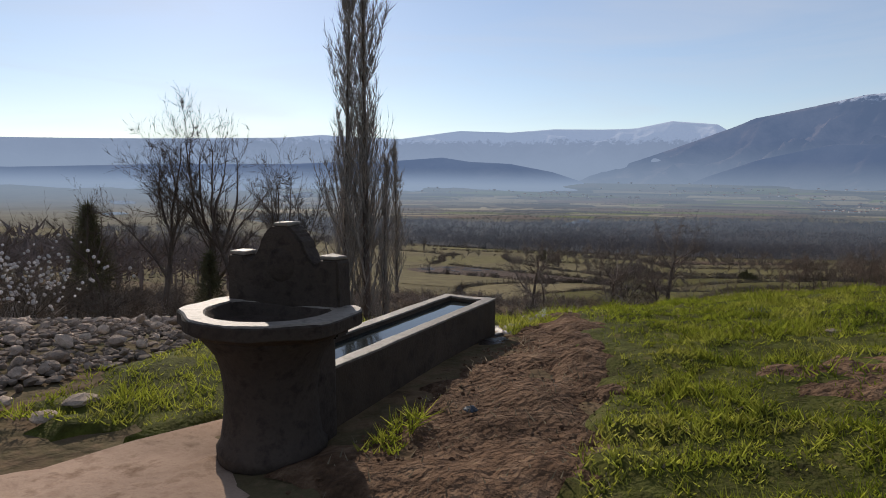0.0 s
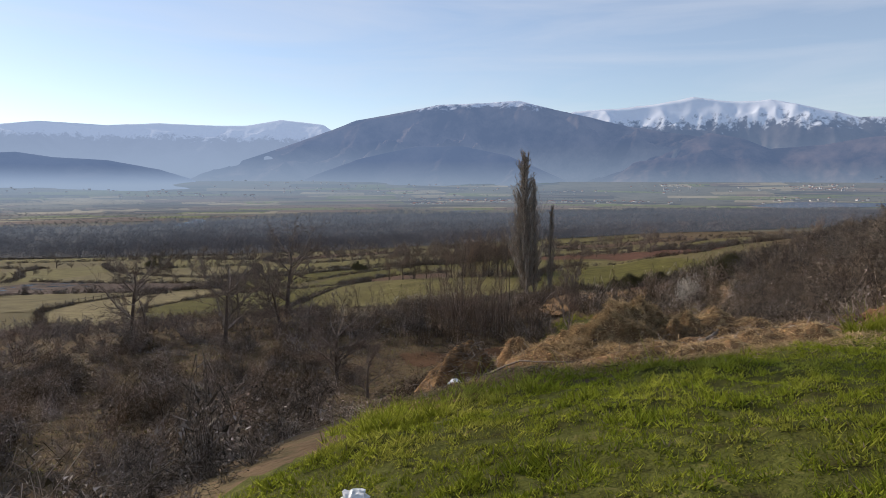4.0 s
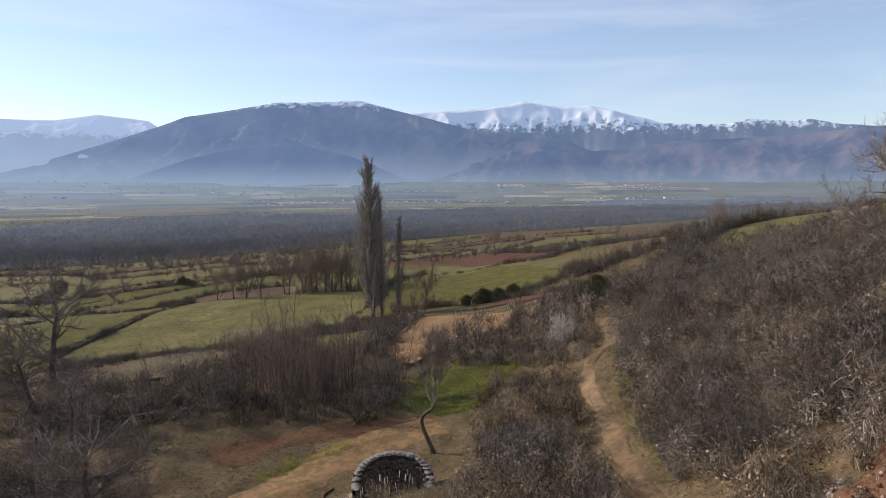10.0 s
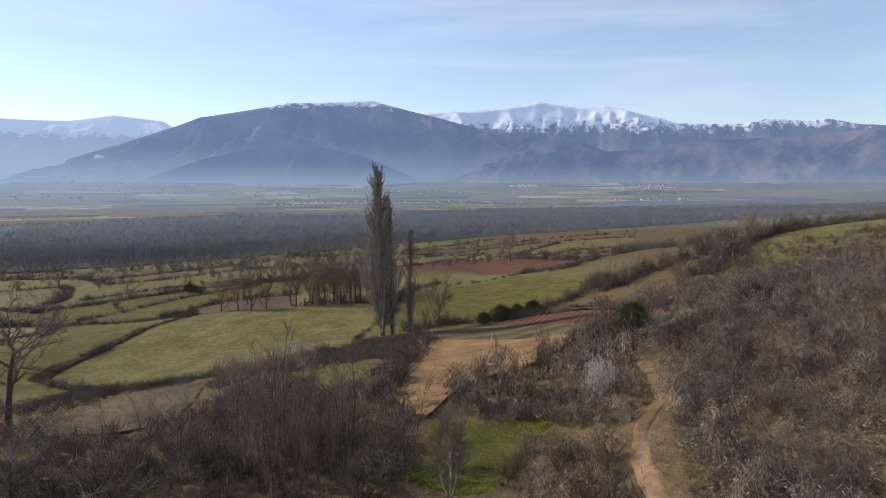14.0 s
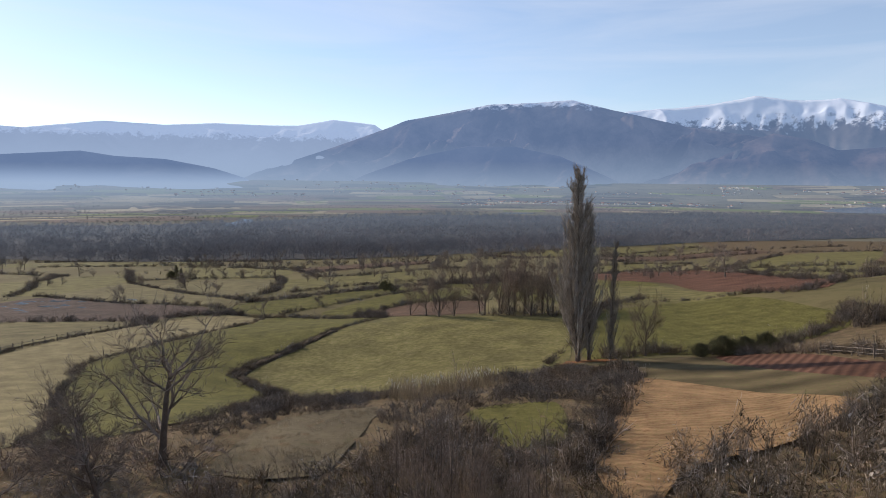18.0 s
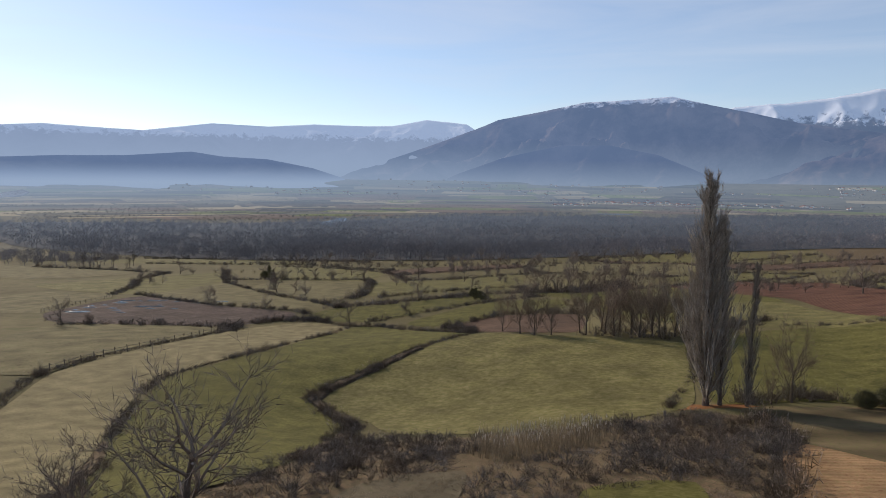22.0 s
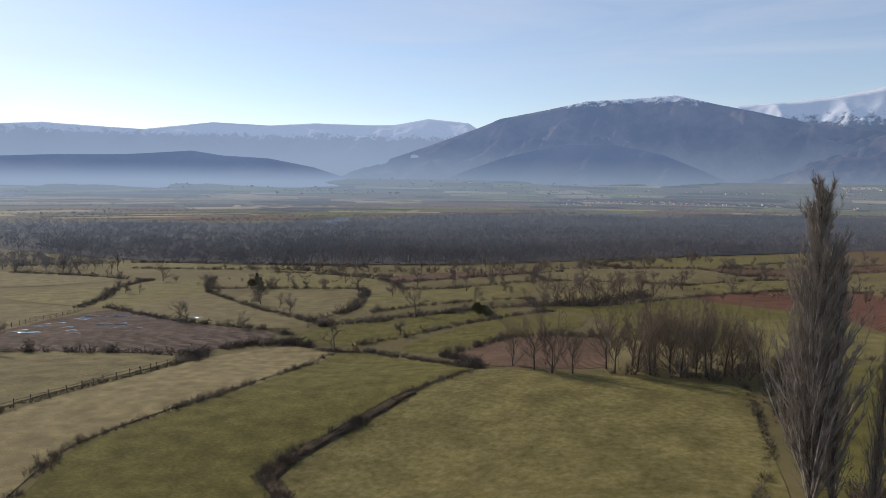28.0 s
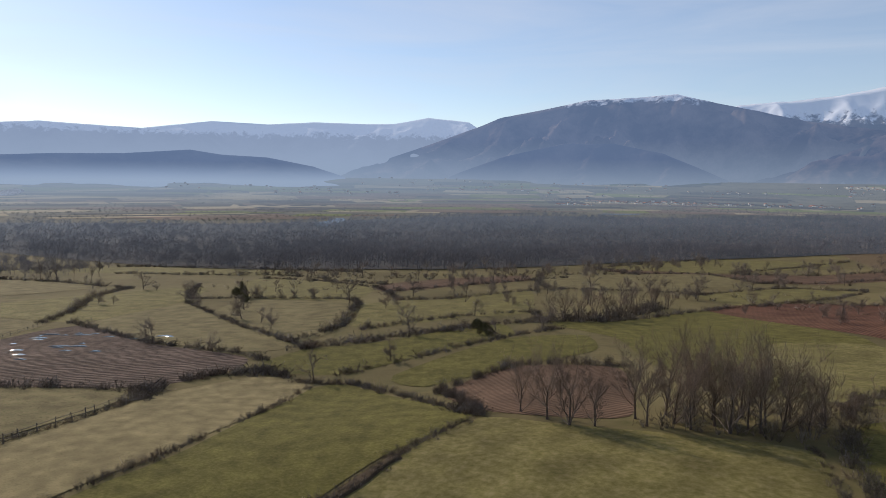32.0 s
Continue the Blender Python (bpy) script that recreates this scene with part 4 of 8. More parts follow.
for pts in BARE:
    sheet("trodden_earth", pts, M["mire"], "trodden brown earth with thin grass", "mud", step=0.07, lift=0.07, bumps=0.026)

# ---- trees ----


def unit(v):
    return v / (np.linalg.norm(v) + 1e-9)


def limb(rng, p, d, length, r, level, rule, segs, thorns):
    """One branch, bent as it grows, with its side shoots and the fork at its end."""
    n = rule["steps"][level]
    step = length / n
    end = rule["end"][level]
    last = len(rule["steps"]) - 1
    for k in range(n):
        d = unit(d + rng.normal(0, rule["wander"][level], 3) + np.array([0, 0, rule["up"][level]]))
        q = p + d * step
        r0, r1 = r * (1 - k / n * (1 - end)), r * (1 - (k + 1) / n * (1 - end))
        segs.append((*p, *q, r0, r1, level))
        frac = (k + 1) / n
        if level < last and frac > rule["bare"][level]:
            for _ in range(rng.poisson(rule["kids"][level] / n)):
                side = unit(np.cross(d, rng.normal(0, 1, 3)))
                ang = radians(rng.normal(rule["angle"][level], 8))
                nd = unit(d * math.cos(ang) + side * math.sin(ang))
                nl = length * rule["ratio"][level] * rng.uniform(0.65, 1.2) * (1.15 - rule["fade"] * frac)
                limb(rng, p + d * step * rng.uniform(0, 1), nd, nl, r1 * rule["thin"][level], level + 1, rule, segs, thorns)
        if level >= last - 1:
            for _ in range(rng.poisson(rule["twigs"])):
                side = unit(np.cross(d, rng.normal(0, 1, 3)))
                ang = radians(rng.uniform(15, rule["twig_angle"]))
                t = unit(d * math.cos(ang) + side * math.sin(ang) + np.array([0, 0, rule["twig_up"]]))
                b = p + d * step * rng.uniform(0, 1)
                thorns.append((*b, *(b + t * rule["twig"] * rng.uniform(0.5, 1.3)), rule["twig_r"]))
        p = q
    if level < last:
        turn = rng.uniform(0, 6.28)
        for f in range(rule["forks"][level]):
            a = turn + f * 6.28 / rule["forks"][level] + rng.normal(0, 0.3)
            side = unit(np.cross(d, np.array([math.cos(a), math.sin(a), 0.1])))
            ang = radians(rng.normal(rule["angle"][level] * 0.6, 6))
            nd = unit(d * math.cos(ang) + side * math.sin(ang))
            limb(rng, p, nd, length * rule["go_on"][level] * rng.uniform(0.8, 1.1), r * end * 0.85, level + 1, rule, segs, thorns)


RULES = dict(
    walnut=dict(steps=[5, 7, 5, 4], wander=[0.07, 0.16, 0.2, 0.22], up=[0.02, 0.055, 0.04, 0.05], bare=[0.35, 0.15, 0.1, 0.1], kids=[9, 9, 6, 0], angle=[58, 48, 44, 42], ratio=[0.95, 0.5, 0.5, 0.5], thin=[0.68, 0.78, 0.85, 0.75], fade=0.45, end=[0.5, 0.25, 0.25, 0.2], forks=[3, 2, 2, 0], go_on=[0.75, 0.4, 0.5, 0], twigs=0.55, twig=0.55, twig_r=0.013, twig_angle=60, twig_up=0.2, trunk=0.5, r=0.021),
    vase=dict(steps=[5, 7, 5, 4], wander=[0.05, 0.10, 0.14, 0.16], up=[0.03, 0.10, 0.08, 0.06], bare=[0.15, 0.2, 0.1, 0.1], kids=[8, 9, 6, 0], angle=[40, 36, 36, 36], ratio=[1.2, 0.42, 0.5, 0.5], thin=[0.55, 0.5, 0.5, 0.5], fade=0.35, end=[0.55, 0.22, 0.25, 0.2], forks=[3, 2, 2, 0], go_on=[1.3, 0.4, 0.5, 0], twigs=0.8, twig=0.7, twig_r=0.008, twig_angle=50, twig_up=0.3, trunk=0.4, r=0.016),
    forked=dict(steps=[5, 9, 6, 4], wander=[0.05, 0.07, 0.12, 0.16], up=[0.02, 0.05, 0.07, 0.06], bare=[0.55, 0.2, 0.1, 0.1], kids=[3, 9, 6, 0], angle=[38, 34, 34, 36], ratio=[1.5, 0.30, 0.45, 0.5], thin=[0.65, 0.6, 0.62, 0.6], fade=0.4, end=[0.65, 0.25, 0.3, 0.2], forks=[2, 2, 2, 0], go_on=[1.8, 0.3, 0.4, 0], twigs=1.2, twig=0.55, twig_r=0.010, twig_angle=45, twig_up=0.3, trunk=0.33, r=0.019),
    ash=dict(steps=[6, 8, 6, 4], wander=[0.05, 0.10, 0.15, 0.18], up=[0.02, 0.07, 0.07, 0.06], bare=[0.45, 0.2, 0.1, 0.1], kids=[5, 8, 5, 0], angle=[42, 38, 36, 38], ratio=[0.95, 0.42, 0.48, 0.5], thin=[0.6, 0.62, 0.62, 0.5], fade=0.4, end=[0.6, 0.25, 0.3, 0.2], forks=[3, 2, 2, 0], go_on=[1.05, 0.4, 0.5, 0], twigs=1.1, twig=0.6, twig_r=0.008, twig_angle=50, twig_up=0.25, trunk=0.48, r=0.0165),
    poplar=dict(steps=[16, 7, 4], wander=[0.014, 0.035, 0.07], up=[0.05, 0.085, 0.13], bare=[0.04, 0.08, 0.1], kids=[270, 7, 0], angle=[27, 25, 26], ratio=[0.30, 0.34, 0.4], thin=[0.34, 0.55, 0.5], fade=0.93, end=[0.15, 0.25, 0.2], forks=[0, 1, 0], go_on=[0.3, 0.3, 0], twigs=2.2, twig=0.9, twig_r=0.009, twig_angle=40, twig_up=0.5, trunk=0.97, r=0.012),
    slim=dict(steps=[16, 6, 4], wander=[0.014, 0.035, 0.07], up=[0.05, 0.15, 0.16], bare=[0.06, 0.08, 0.1], kids=[150, 7, 0], angle=[24, 24, 24], ratio=[0.22, 0.36, 0.4], thin=[0.34, 0.5, 0.5], fade=0.9, end=[0.15, 0.25, 0.2], forks=[0, 1, 0], go_on=[0.3, 0.3, 0], twigs=1.3, twig=0.8, twig_r=0.006, twig_angle=38, twig_up=0.5, trunk=0.97, r=0.0105),
    sapling=dict(steps=[7, 5], wander=[0.06, 0.09], up=[0.04, 0.09], bare=[0.15, 0.1], kids=[24, 0], angle=[36, 32], ratio=[0.36, 0.4], thin=[0.5, 0.5], fade=0.6, end=[0.2, 0.2], forks=[0, 0], go_on=[0, 0], twigs=1.8, twig=0.7, twig_r=0.006, twig_angle=45, twig_up=0.3, trunk=0.95, r=0.006),
)


def chain(points, radii, sides):
    """One continuous tapered stem through the points."""
    p, r = np.asarray(points), np.asarray(radii)
    d = np.gradient(p, axis=0)
    d /= np.linalg.norm(d, axis=1, keepdims=True)
    u = np.cross(d, [[0.31, 0.95, 0.0]])
    u /= np.linalg.norm(u, axis=1, keepdims=True)
    w = np.cross(d, u)
    th = np.arange(sides) * 2 * np.pi / sides
    v = p[:, None] + (u[:, None] * np.cos(th)[None, :, None] + w[:, None] * np.sin(th)[None, :, None]) * r[:, None, None]
    i = np.arange(len(p) * sides).reshape(-1, sides)
    f = np.stack([i[:-1], np.roll(i[:-1], -1, 1), np.roll(i[1:], -1, 1), i[1:]], -1).reshape(-1, 4)
    return v.reshape(-1, 3), f


def bare_tree(name, seed, height, rule_name, label, category="tree", bark="bark", twig="twig", lean=(0, 0, 1), group="", leaders=(), bends=()):
    """A leafless tree: the trunk, its limbs, and the crown of fine twigs."""
    rng = np.random.default_rng(seed)
    rule = RULES[rule_name]
    segs, thorns = [], []
    if len(bends):
        line = np.array(bends, float)
        rad = np.linspace(1.0, 0.62, len(line)) * height * rule["r"]
        segs += [(*p, *q, r0, r1, 0) for p, q, r0, r1 in zip(line[:-1], line[1:], rad[:-1], rad[1:])]
        for a in (0.2, 1.7, 3.1, 4.6):
            out = rng.uniform(0.25, 0.75)
            limb(rng, line[-1], unit(np.array([out * math.cos(a), out * math.sin(a), 1.0])), height * rng.uniform(0.36, 0.5), rad[-1] * 0.62, 1, rule, segs, thorns)
        limb(rng, line[-4], unit(np.array([-1.0, 0.2, 0.5])), height * 0.18, rad[-1] * 0.4, 2, rule, segs, thorns)
    else:
        limb(rng, np.array([0, 0, -0.25]), unit(np.array(lean, float)), height * rule["trunk"], height * rule["r"], 0, rule, segs, thorns)
    for a in leaders:
        limb(rng, np.array([0.1 * math.cos(a), 0.1 * math.sin(a), height * 0.02]), unit(np.array([0.06 * math.cos(a), 0.06 * math.sin(a), 1.0])), height * rule["trunk"] * rng.uniform(0.72, 0.88), height * rule["r"] * 0.6, 1, dict(rule, steps=[0, 16, 7, 4], wander=[0, *rule["wander"]], up=[0, *rule["up"]], bare=[0, *rule["bare"]], kids=[0, 100, 8, 0], angle=[0, *rule["angle"]], ratio=[0, *rule["ratio"]], thin=[0, *rule["thin"]], end=[0, *rule["end"]], forks=[0, *rule["forks"]], go_on=[0, *rule["go_on"]]), segs, thorns)
    s = np.array(segs)
    top = max(s[:, 5].max(), 1e-3)
    k = height / top
    root = new(name)
    trunk, rest = s[s[:, 8] == 0][:, :8] * k, s[s[:, 8] > 0]
    flare = np.concatenate([[trunk[0, 6] * 1.5], trunk[1:, 6], [trunk[-1, 7]]])
    v, f = chain(np.concatenate([trunk[:, 0:3], trunk[-1:, 3:6]]), flare, 8)
    obj_np("trunk", v, f, M[bark], root, True)
    big = rest[rest[:, 8] == 1][:, :8] * k
    v0, f0 = tubes(big, 4)
    f0 = np.concatenate([f0[:, [0, 1, 2]], f0[:, [0, 2, 3]]])
    small = rest[rest[:, 8] > 1]
    th = np.array(thorns) * k
    vs, fs = [v0], [f0]
    if len(small):
        a = small[:, :8] * k
        v1, f1 = spikes(a[:, 0:3], a[:, 0:3] + (a[:, 3:6] - a[:, 0:3]) * 1.6, a[:, 6])
        vs, fs = vs + [v1], fs + [f1 + len(v0)]
    v2, f2 = spikes(th[:, 0:3], th[:, 3:6], np.full(len(th), rule["twig_r"] * max(1.0, height / 12)))
    fs.append(f2 + sum(len(q) for q in vs))
    vs.append(v2)
    crown = obj_np("crown", np.concatenate(vs), np.concatenate(fs), M[twig], root, label="fine leafless branches and twigs")
    tagged(crown, kind="stuff")
    return tagged(root, label, category, group)


def stand(ob, x, y, turn=0.0, size=1.0, sink=0.0):
    """The pose at which a thing stands on the land."""
    return Matrix.Translation((x, y, float(land(x, y)) - sink)) @ Matrix.Rotation(turn, 4, "Z") @ Matrix.Diagonal((size, size, size, 1))


def plant(kinds, spots, seed, label=""):
    """Trees of some kinds at (x, y, height), the first of each kind moved there and the rest copied."""
    rng = np.random.default_rng(seed)
    for n, (x, y, h) in enumerate(spots):
        ob, h0, used = kinds[n % len(kinds)]
        m = stand(ob, x, y, rng.uniform(0, 6.28), h / h0)
        if used:
            got = copy_thing(ob, m)
        else:
            ob.matrix_basis = m
            kinds[n % len(kinds)][2] = True
            got = ob
        if label:
            tagged(got, label)


pops = [[bare_tree("poplar_tree", 3, 28, "poplar", "tall broad leafless grey poplar with upright branches", twig="pop_bark", group="poplars"), 28, False]]
plant(pops, [(-16.0, 136.3, 28.0)], 1)
slims = [[bare_tree("poplar_tree", 6 + k, 24, "slim", "slender leafless poplar with upright branches", twig="pop_bark", group="poplars", leaders=()), 24, False] for k in range(2)]
plant(slims, [(-14.5, 136.9, 22.5), (-39.6, 34.7, 27.5), (-11.6, 137.2, 18.5), (-38.6, 35.9, 27), (-38.0, 37.0, 15), (-101, 89, 27)], 11)
FAR_ROW = [(-383, 308, 12), (-376, 313, 12), (-366, 316, 10), (-357, 320, 9), (-376, 338, 12), (-188, 385, 10)]

vases = [[bare_tree("bare_tree", 20 + k, 11, "vase", "leafless deciduous tree with many rising limbs", group="field trees"), 11, False] for k in range(3)]
plant(vases, [(x, y, h * 1.12 if 170 < y < 200 else h) for x, y, h in [
              (-59, 181, 9), (-54, 178, 10.5), (-50.3, 176, 11.2), (-47.2, 177, 9),
              (-41, 180, 10), (-38, 183, 11), (-35.7, 181, 11.5), (-33, 184, 11), (-31, 181.5, 11.5), (-29, 184, 11), (-27, 187, 11.5), (-25, 185, 10.5), (-24, 190, 11), (-36, 188, 12), (-30, 190, 11), (-22, 186.5, 9), (-43, 183, 10), (-39.5, 187, 11.5), (-33.5, 187, 12), (-27.5, 183, 11), (-20, 189, 9.5),
              (-88, 290, 11), (-84, 294, 11), (-79, 291, 12), (-75, 297, 12), (-71, 295, 11), (-69, 303, 12), (-66, 318, 11), (-62, 334, 11), (-58, 338, 10), (-64, 341, 11),
              (-6.8, 141.5, 10.0), (-9.0, 139.5, 5.0), (33, 140, 6), (28, 152, 6), (58, 172, 6), (49, 163, 7), (64, 185, 8), (72, 196, 7), (83, 203, 8), (96, 212, 8), (104, 216, 7), (118, 222, 8), (46, 176, 6), (38, 165, 6), (128, 228, 8), (90, 240, 7), (70, 230, 6), (60, 262, 7)]], 3)
forked = [[bare_tree("forked_tree", 90 + k, 13, "ash", "dark leafless tree with a slender forked trunk", group="trees below the terrace", bark="bark", twig="bark"), 13, False] for k in range(3)]
plant(forked, [(-36.5, 20.2, 12.6), (-36.0, 22.6, 13.6), (-35.0, 24.4, 13.8), (-34.0, 25.3, 12.0), (-33.5, 27.2, 10.5), (-46, 20, 9)], 12)
plant(forked, FAR_ROW, 2, "slender leafless tree in a distant row")
wide = [[bare_tree("walnut_tree", 40 + k, 9, "walnut", "leafless spreading walnut tree with crooked limbs", group="orchard trees", twig="pale_twig"), 9, False] for k in range(4)]
plant(wide, [(19.7, 58.2, 8.6), (-36, 77, 11.5), (-41, 75.5, 8.0), (-19.5, 52.5, 7.6), (-15.7, 48.2, 4.2), (-33.6, 61.3, 7.0), (-32.6, 69.2, 9.0), (-28, 66, 6.5), (-42, 62, 6), (-47, 66, 7),
             (-181, 251, 10), (-155, 236, 9), (-168, 246, 6), (-172, 300, 8), (-150, 300, 7), (-240, 312, 9), (-196, 268, 6), (18, 286, 9), (-10, 330, 7), (2, 348, 8), (30, 320, 6), (-100, 395, 9), (-84, 405, 8), (-70, 420, 9), (-130, 410, 8), (-160, 420, 8), (-220, 300, 7), (-245, 286, 7), (-200, 330, 7), (-290, 300, 8), (-115, 360, 7), (-20, 455, 9), (10, 470, 9)], 4)
bent = bare_tree("bent_tree", 61, 7.6, "forked", "small pale leafless tree with a crooked S-shaped trunk", twig="pale_twig",
                 bends=[(0, 0, -0.25), (-0.18, 0, 0.35), (-0.42, 0.03, 0.9), (-0.66, 0.05, 1.45), (-0.78, 0.05, 1.95), (-0.72, 0.03, 2.3), (-0.45, 0, 2.55), (-0.15, 0, 2.72), (-0.05, 0, 3.0)])
bent.matrix_basis = stand(bent, -4.4, 60.8, 0.0, 1.0)
saps = [[bare_tree("sapling", 70 + k, 8, "sapling", "thin leafless sapling in a thicket", group="thicket saplings"), 8, False] for k in range(4)]
_r = np.random.default_rng(8)
_sp = []
for _ in range(16):
    cx, cy = _r.uniform(-24, -8.0), _r.uniform(67.5, 77)
    tall = _r.uniform(0.75, 1.1) * (1 if cx > -20 else 0.75)
    for _ in range(7):
        _sp.append((cx + _r.normal(0, 0.7), cy + _r.normal(0, 0.6), _r.uniform(5.4, 9.6) * tall))
for _ in range(26):
    _sp.append((_r.uniform(-20, -13), _r.uniform(191, 199), _r.uniform(4, 6.5)))
for _ in range(22):
    _sp.append((_r.uniform(-45, -20), _r.uniform(179, 192), _r.uniform(4, 7)))
plant(saps, _sp, 5)

# ---- scrub, hedges and reeds ----


def bush_shape(seed, n, h, r, thick, arch=0.5, shoots=3):
    """Canes that spring from a small base, lean outward, and carry side shoots."""
    rng = np.random.default_rng(seed)
    a = rng.uniform(0, 6.28, n)
    base = np.column_stack([np.cos(a), np.sin(a), 0 * a]) * (0.45 * r * np.sqrt(rng.uniform(0, 1, n)))[:, None]
    out = np.column_stack([np.cos(a + rng.normal(0, 0.7, n)), np.sin(a + rng.normal(0, 0.7, n)), 0 * a])
    mid = base + out * (r * rng.uniform(0.1, 0.5, n))[:, None] + np.array([0, 0, 1]) * (h * rng.uniform(0.35, 0.75, n))[:, None]
    tip = mid + out * (r * rng.uniform(0.1, arch, n))[:, None] + np.array([0, 0, 1]) * (h * rng.uniform(-0.15, 0.45, n))[:, None]
    p, q, rad = [base, mid], [mid + (mid - base) * 0.15, tip], [np.full(n, thick), np.full(n, thick * 0.8)]
    for _ in range(shoots):
        t = rng.uniform(0.1, 1, n)[:, None]
        s = base + (mid - base) * t if rng.uniform() < 0.5 else mid + (tip - mid) * t
        p.append(s)
        q.append(s + rng.normal(0, 1, (n, 3)) * np.array([0.22 * r, 0.22 * r, 0.16 * h]) + np.array([0, 0, 0.1 * h]))
        rad.append(np.full(n, thick * 0.6))
    return spikes(np.concatenate(p), np.concatenate(q), np.concatenate(rad))


def dome_shape(seed, canes, leaves, thick, leaf):
    """A bramble mound one metre high: canes that arch over and down, with withered leaves caught among them."""
    rng = np.random.default_rng(seed)
    lump = rng.uniform(0, 6.28, 3)

    def top(a, t):
        return 1 + 0.22 * np.sin(2 * a + lump[0]) * t + 0.16 * np.sin(3 * a + lump[1]) + 0.12 * np.sin(5 * a + lump[2])

    a = rng.uniform(0, 6.28, canes)
    reach, high = rng.uniform(0.35, 1.1, canes), rng.uniform(0.55, 1.0, canes) * top(a, 0.5)
    start = np.column_stack([0.35 * np.cos(a + 2), 0.35 * np.sin(a + 2), 0 * a]) * rng.uniform(0, 1, (canes, 1))
    pts = []
    for t in (0.0, 0.3, 0.6, 1.0):
        bend = a + 0.5 * t * rng.normal(0, 1, canes)
        pts.append(start + np.column_stack([np.cos(bend) * reach * t, np.sin(bend) * reach * t, high * (1 - (1.55 * t - 0.9) ** 2) + 0.19 * high]) - (0, 0, 0.19 if t == 0 else 0))
    p = np.concatenate(pts[:-1])
    q = np.concatenate(pts[1:])
    q = p + (q - p) * 1.08
    rad = np.concatenate([np.full(canes, thick), np.full(canes, thick * 0.85), np.full(canes, thick * 0.7)])
    pick = rng.integers(0, len(p), canes * 4)
    sp = p[pick] + (q[pick] - p[pick]) * rng.uniform(0, 1, (canes * 4, 1))
    sq = sp + rng.normal(0, 1, (canes * 4, 3)) * (0.13, 0.13, 0.10) + (0, 0, 0.07)
    v, f = spikes(np.concatenate([p, sp]), np.concatenate([q, sq]), np.concatenate([rad, np.full(canes * 4, thick * 0.6)]))
    b = rng.uniform(0, 6.28, leaves)
    d = np.sqrt(rng.uniform(0, 1, leaves))
    c = np.column_stack([np.cos(b) * d, np.sin(b) * d, np.sqrt(np.clip(1.05 - d * d, 0, 1)) * top(b, 0.5) * rng.uniform(0.45, 0.95, leaves)])
    u, w = rng.normal(0, 1, (leaves, 3)) * leaf, rng.normal(0, 1, (leaves, 3)) * leaf
    lv = np.stack([c, c + u, c + w], 1).reshape(-1, 3)
    lf = np.arange(leaves * 3).reshape(-1, 3) + len(v)
    return np.concatenate([v, lv]), np.concatenate([f, lf])


def shrub_shape(seed, stems, twigs, thick):
    """An upright leafless shrub one metre high: many stems fanning from the foot, feathered with twigs."""
    rng = np.random.default_rng(seed)
    a = rng.uniform(0, 6.28, stems)
    tilt = np.radians(rng.uniform(2, 66, stems))
    long = rng.uniform(0.7, 1.08, stems)
    foot = np.column_stack([np.cos(a), np.sin(a), 0 * a]) * rng.uniform(0, 0.16, (stems, 1))
    side = np.column_stack([np.cos(a), np.sin(a), 0 * a])
    mid = foot + side * (np.sin(tilt * 0.6) * long * 0.5)[:, None] + np.column_stack([rng.normal(0, 0.05, (stems, 2)), np.cos(tilt * 0.6) * long * 0.5])
    end = foot + side * (np.sin(tilt) * long)[:, None] + np.column_stack([rng.normal(0, 0.07, (stems, 2)), np.cos(tilt) * long + 0.05])
    p, q = np.concatenate([foot, mid]), np.concatenate([mid + (mid - foot) * 0.12, end])
    rad = np.concatenate([np.full(stems, thick), np.full(stems, thick * 0.75)])
    n = stems * twigs
    k = np.tile(np.arange(stems), twigs)
    t = rng.uniform(0.15, 1, n)[:, None]
    sp = np.where(t < 0.5, foot[k] + (mid[k] - foot[k]) * t * 2, mid[k] + (end[k] - mid[k]) * (t * 2 - 1))
    sq = sp + rng.normal(0, 1, (n, 3)) * (0.12, 0.12, 0.09) + np.column_stack([side[k, :2] * 0.04, rng.uniform(0.0, 0.12, n)])
    return spikes(np.concatenate([p, sp]), np.concatenate([q, sq]), np.concatenate([rad, np.full(n, thick * 0.55)]))


DENSE = [dome_shape(100 + k, 30, 260, 0.011, 0.04) for k in range(5)]
SHRUB = [shrub_shape(105 + k, 16, 24, 0.0065) for k in range(6)]
MID = [dome_shape(110 + k, 20, 60, 0.014, 0.05) for k in range(4)] + [shrub_shape(115 + k, 12, 7, 0.016) for k in range(3)]
LIGHT = [shrub_shape(120 + k, 11, 7, 0.018) for k in range(4)] + [bush_shape(124 + k, 14, 1.0, 1.0, 0.022) for k in range(2)]
FARB = [bush_shape(140 + k, 8, 1.0, 1.0, 0.05, 0.5, 2) for k in range(5)]
TALLGRASS = [bush_shape(160 + k, 14, 1.0, 0.5, 0.012, 0.25) for k in range(4)]


def thick(x, y):
    """Where the growth stands high and where it leaves gaps."""
    return 0.95 + 0.36 * np.sin(x * 0.95 + 2.1 * np.sin(y * 0.62)) * np.cos(y * 0.83 + 1.7 * np.sin(x * 0.51))


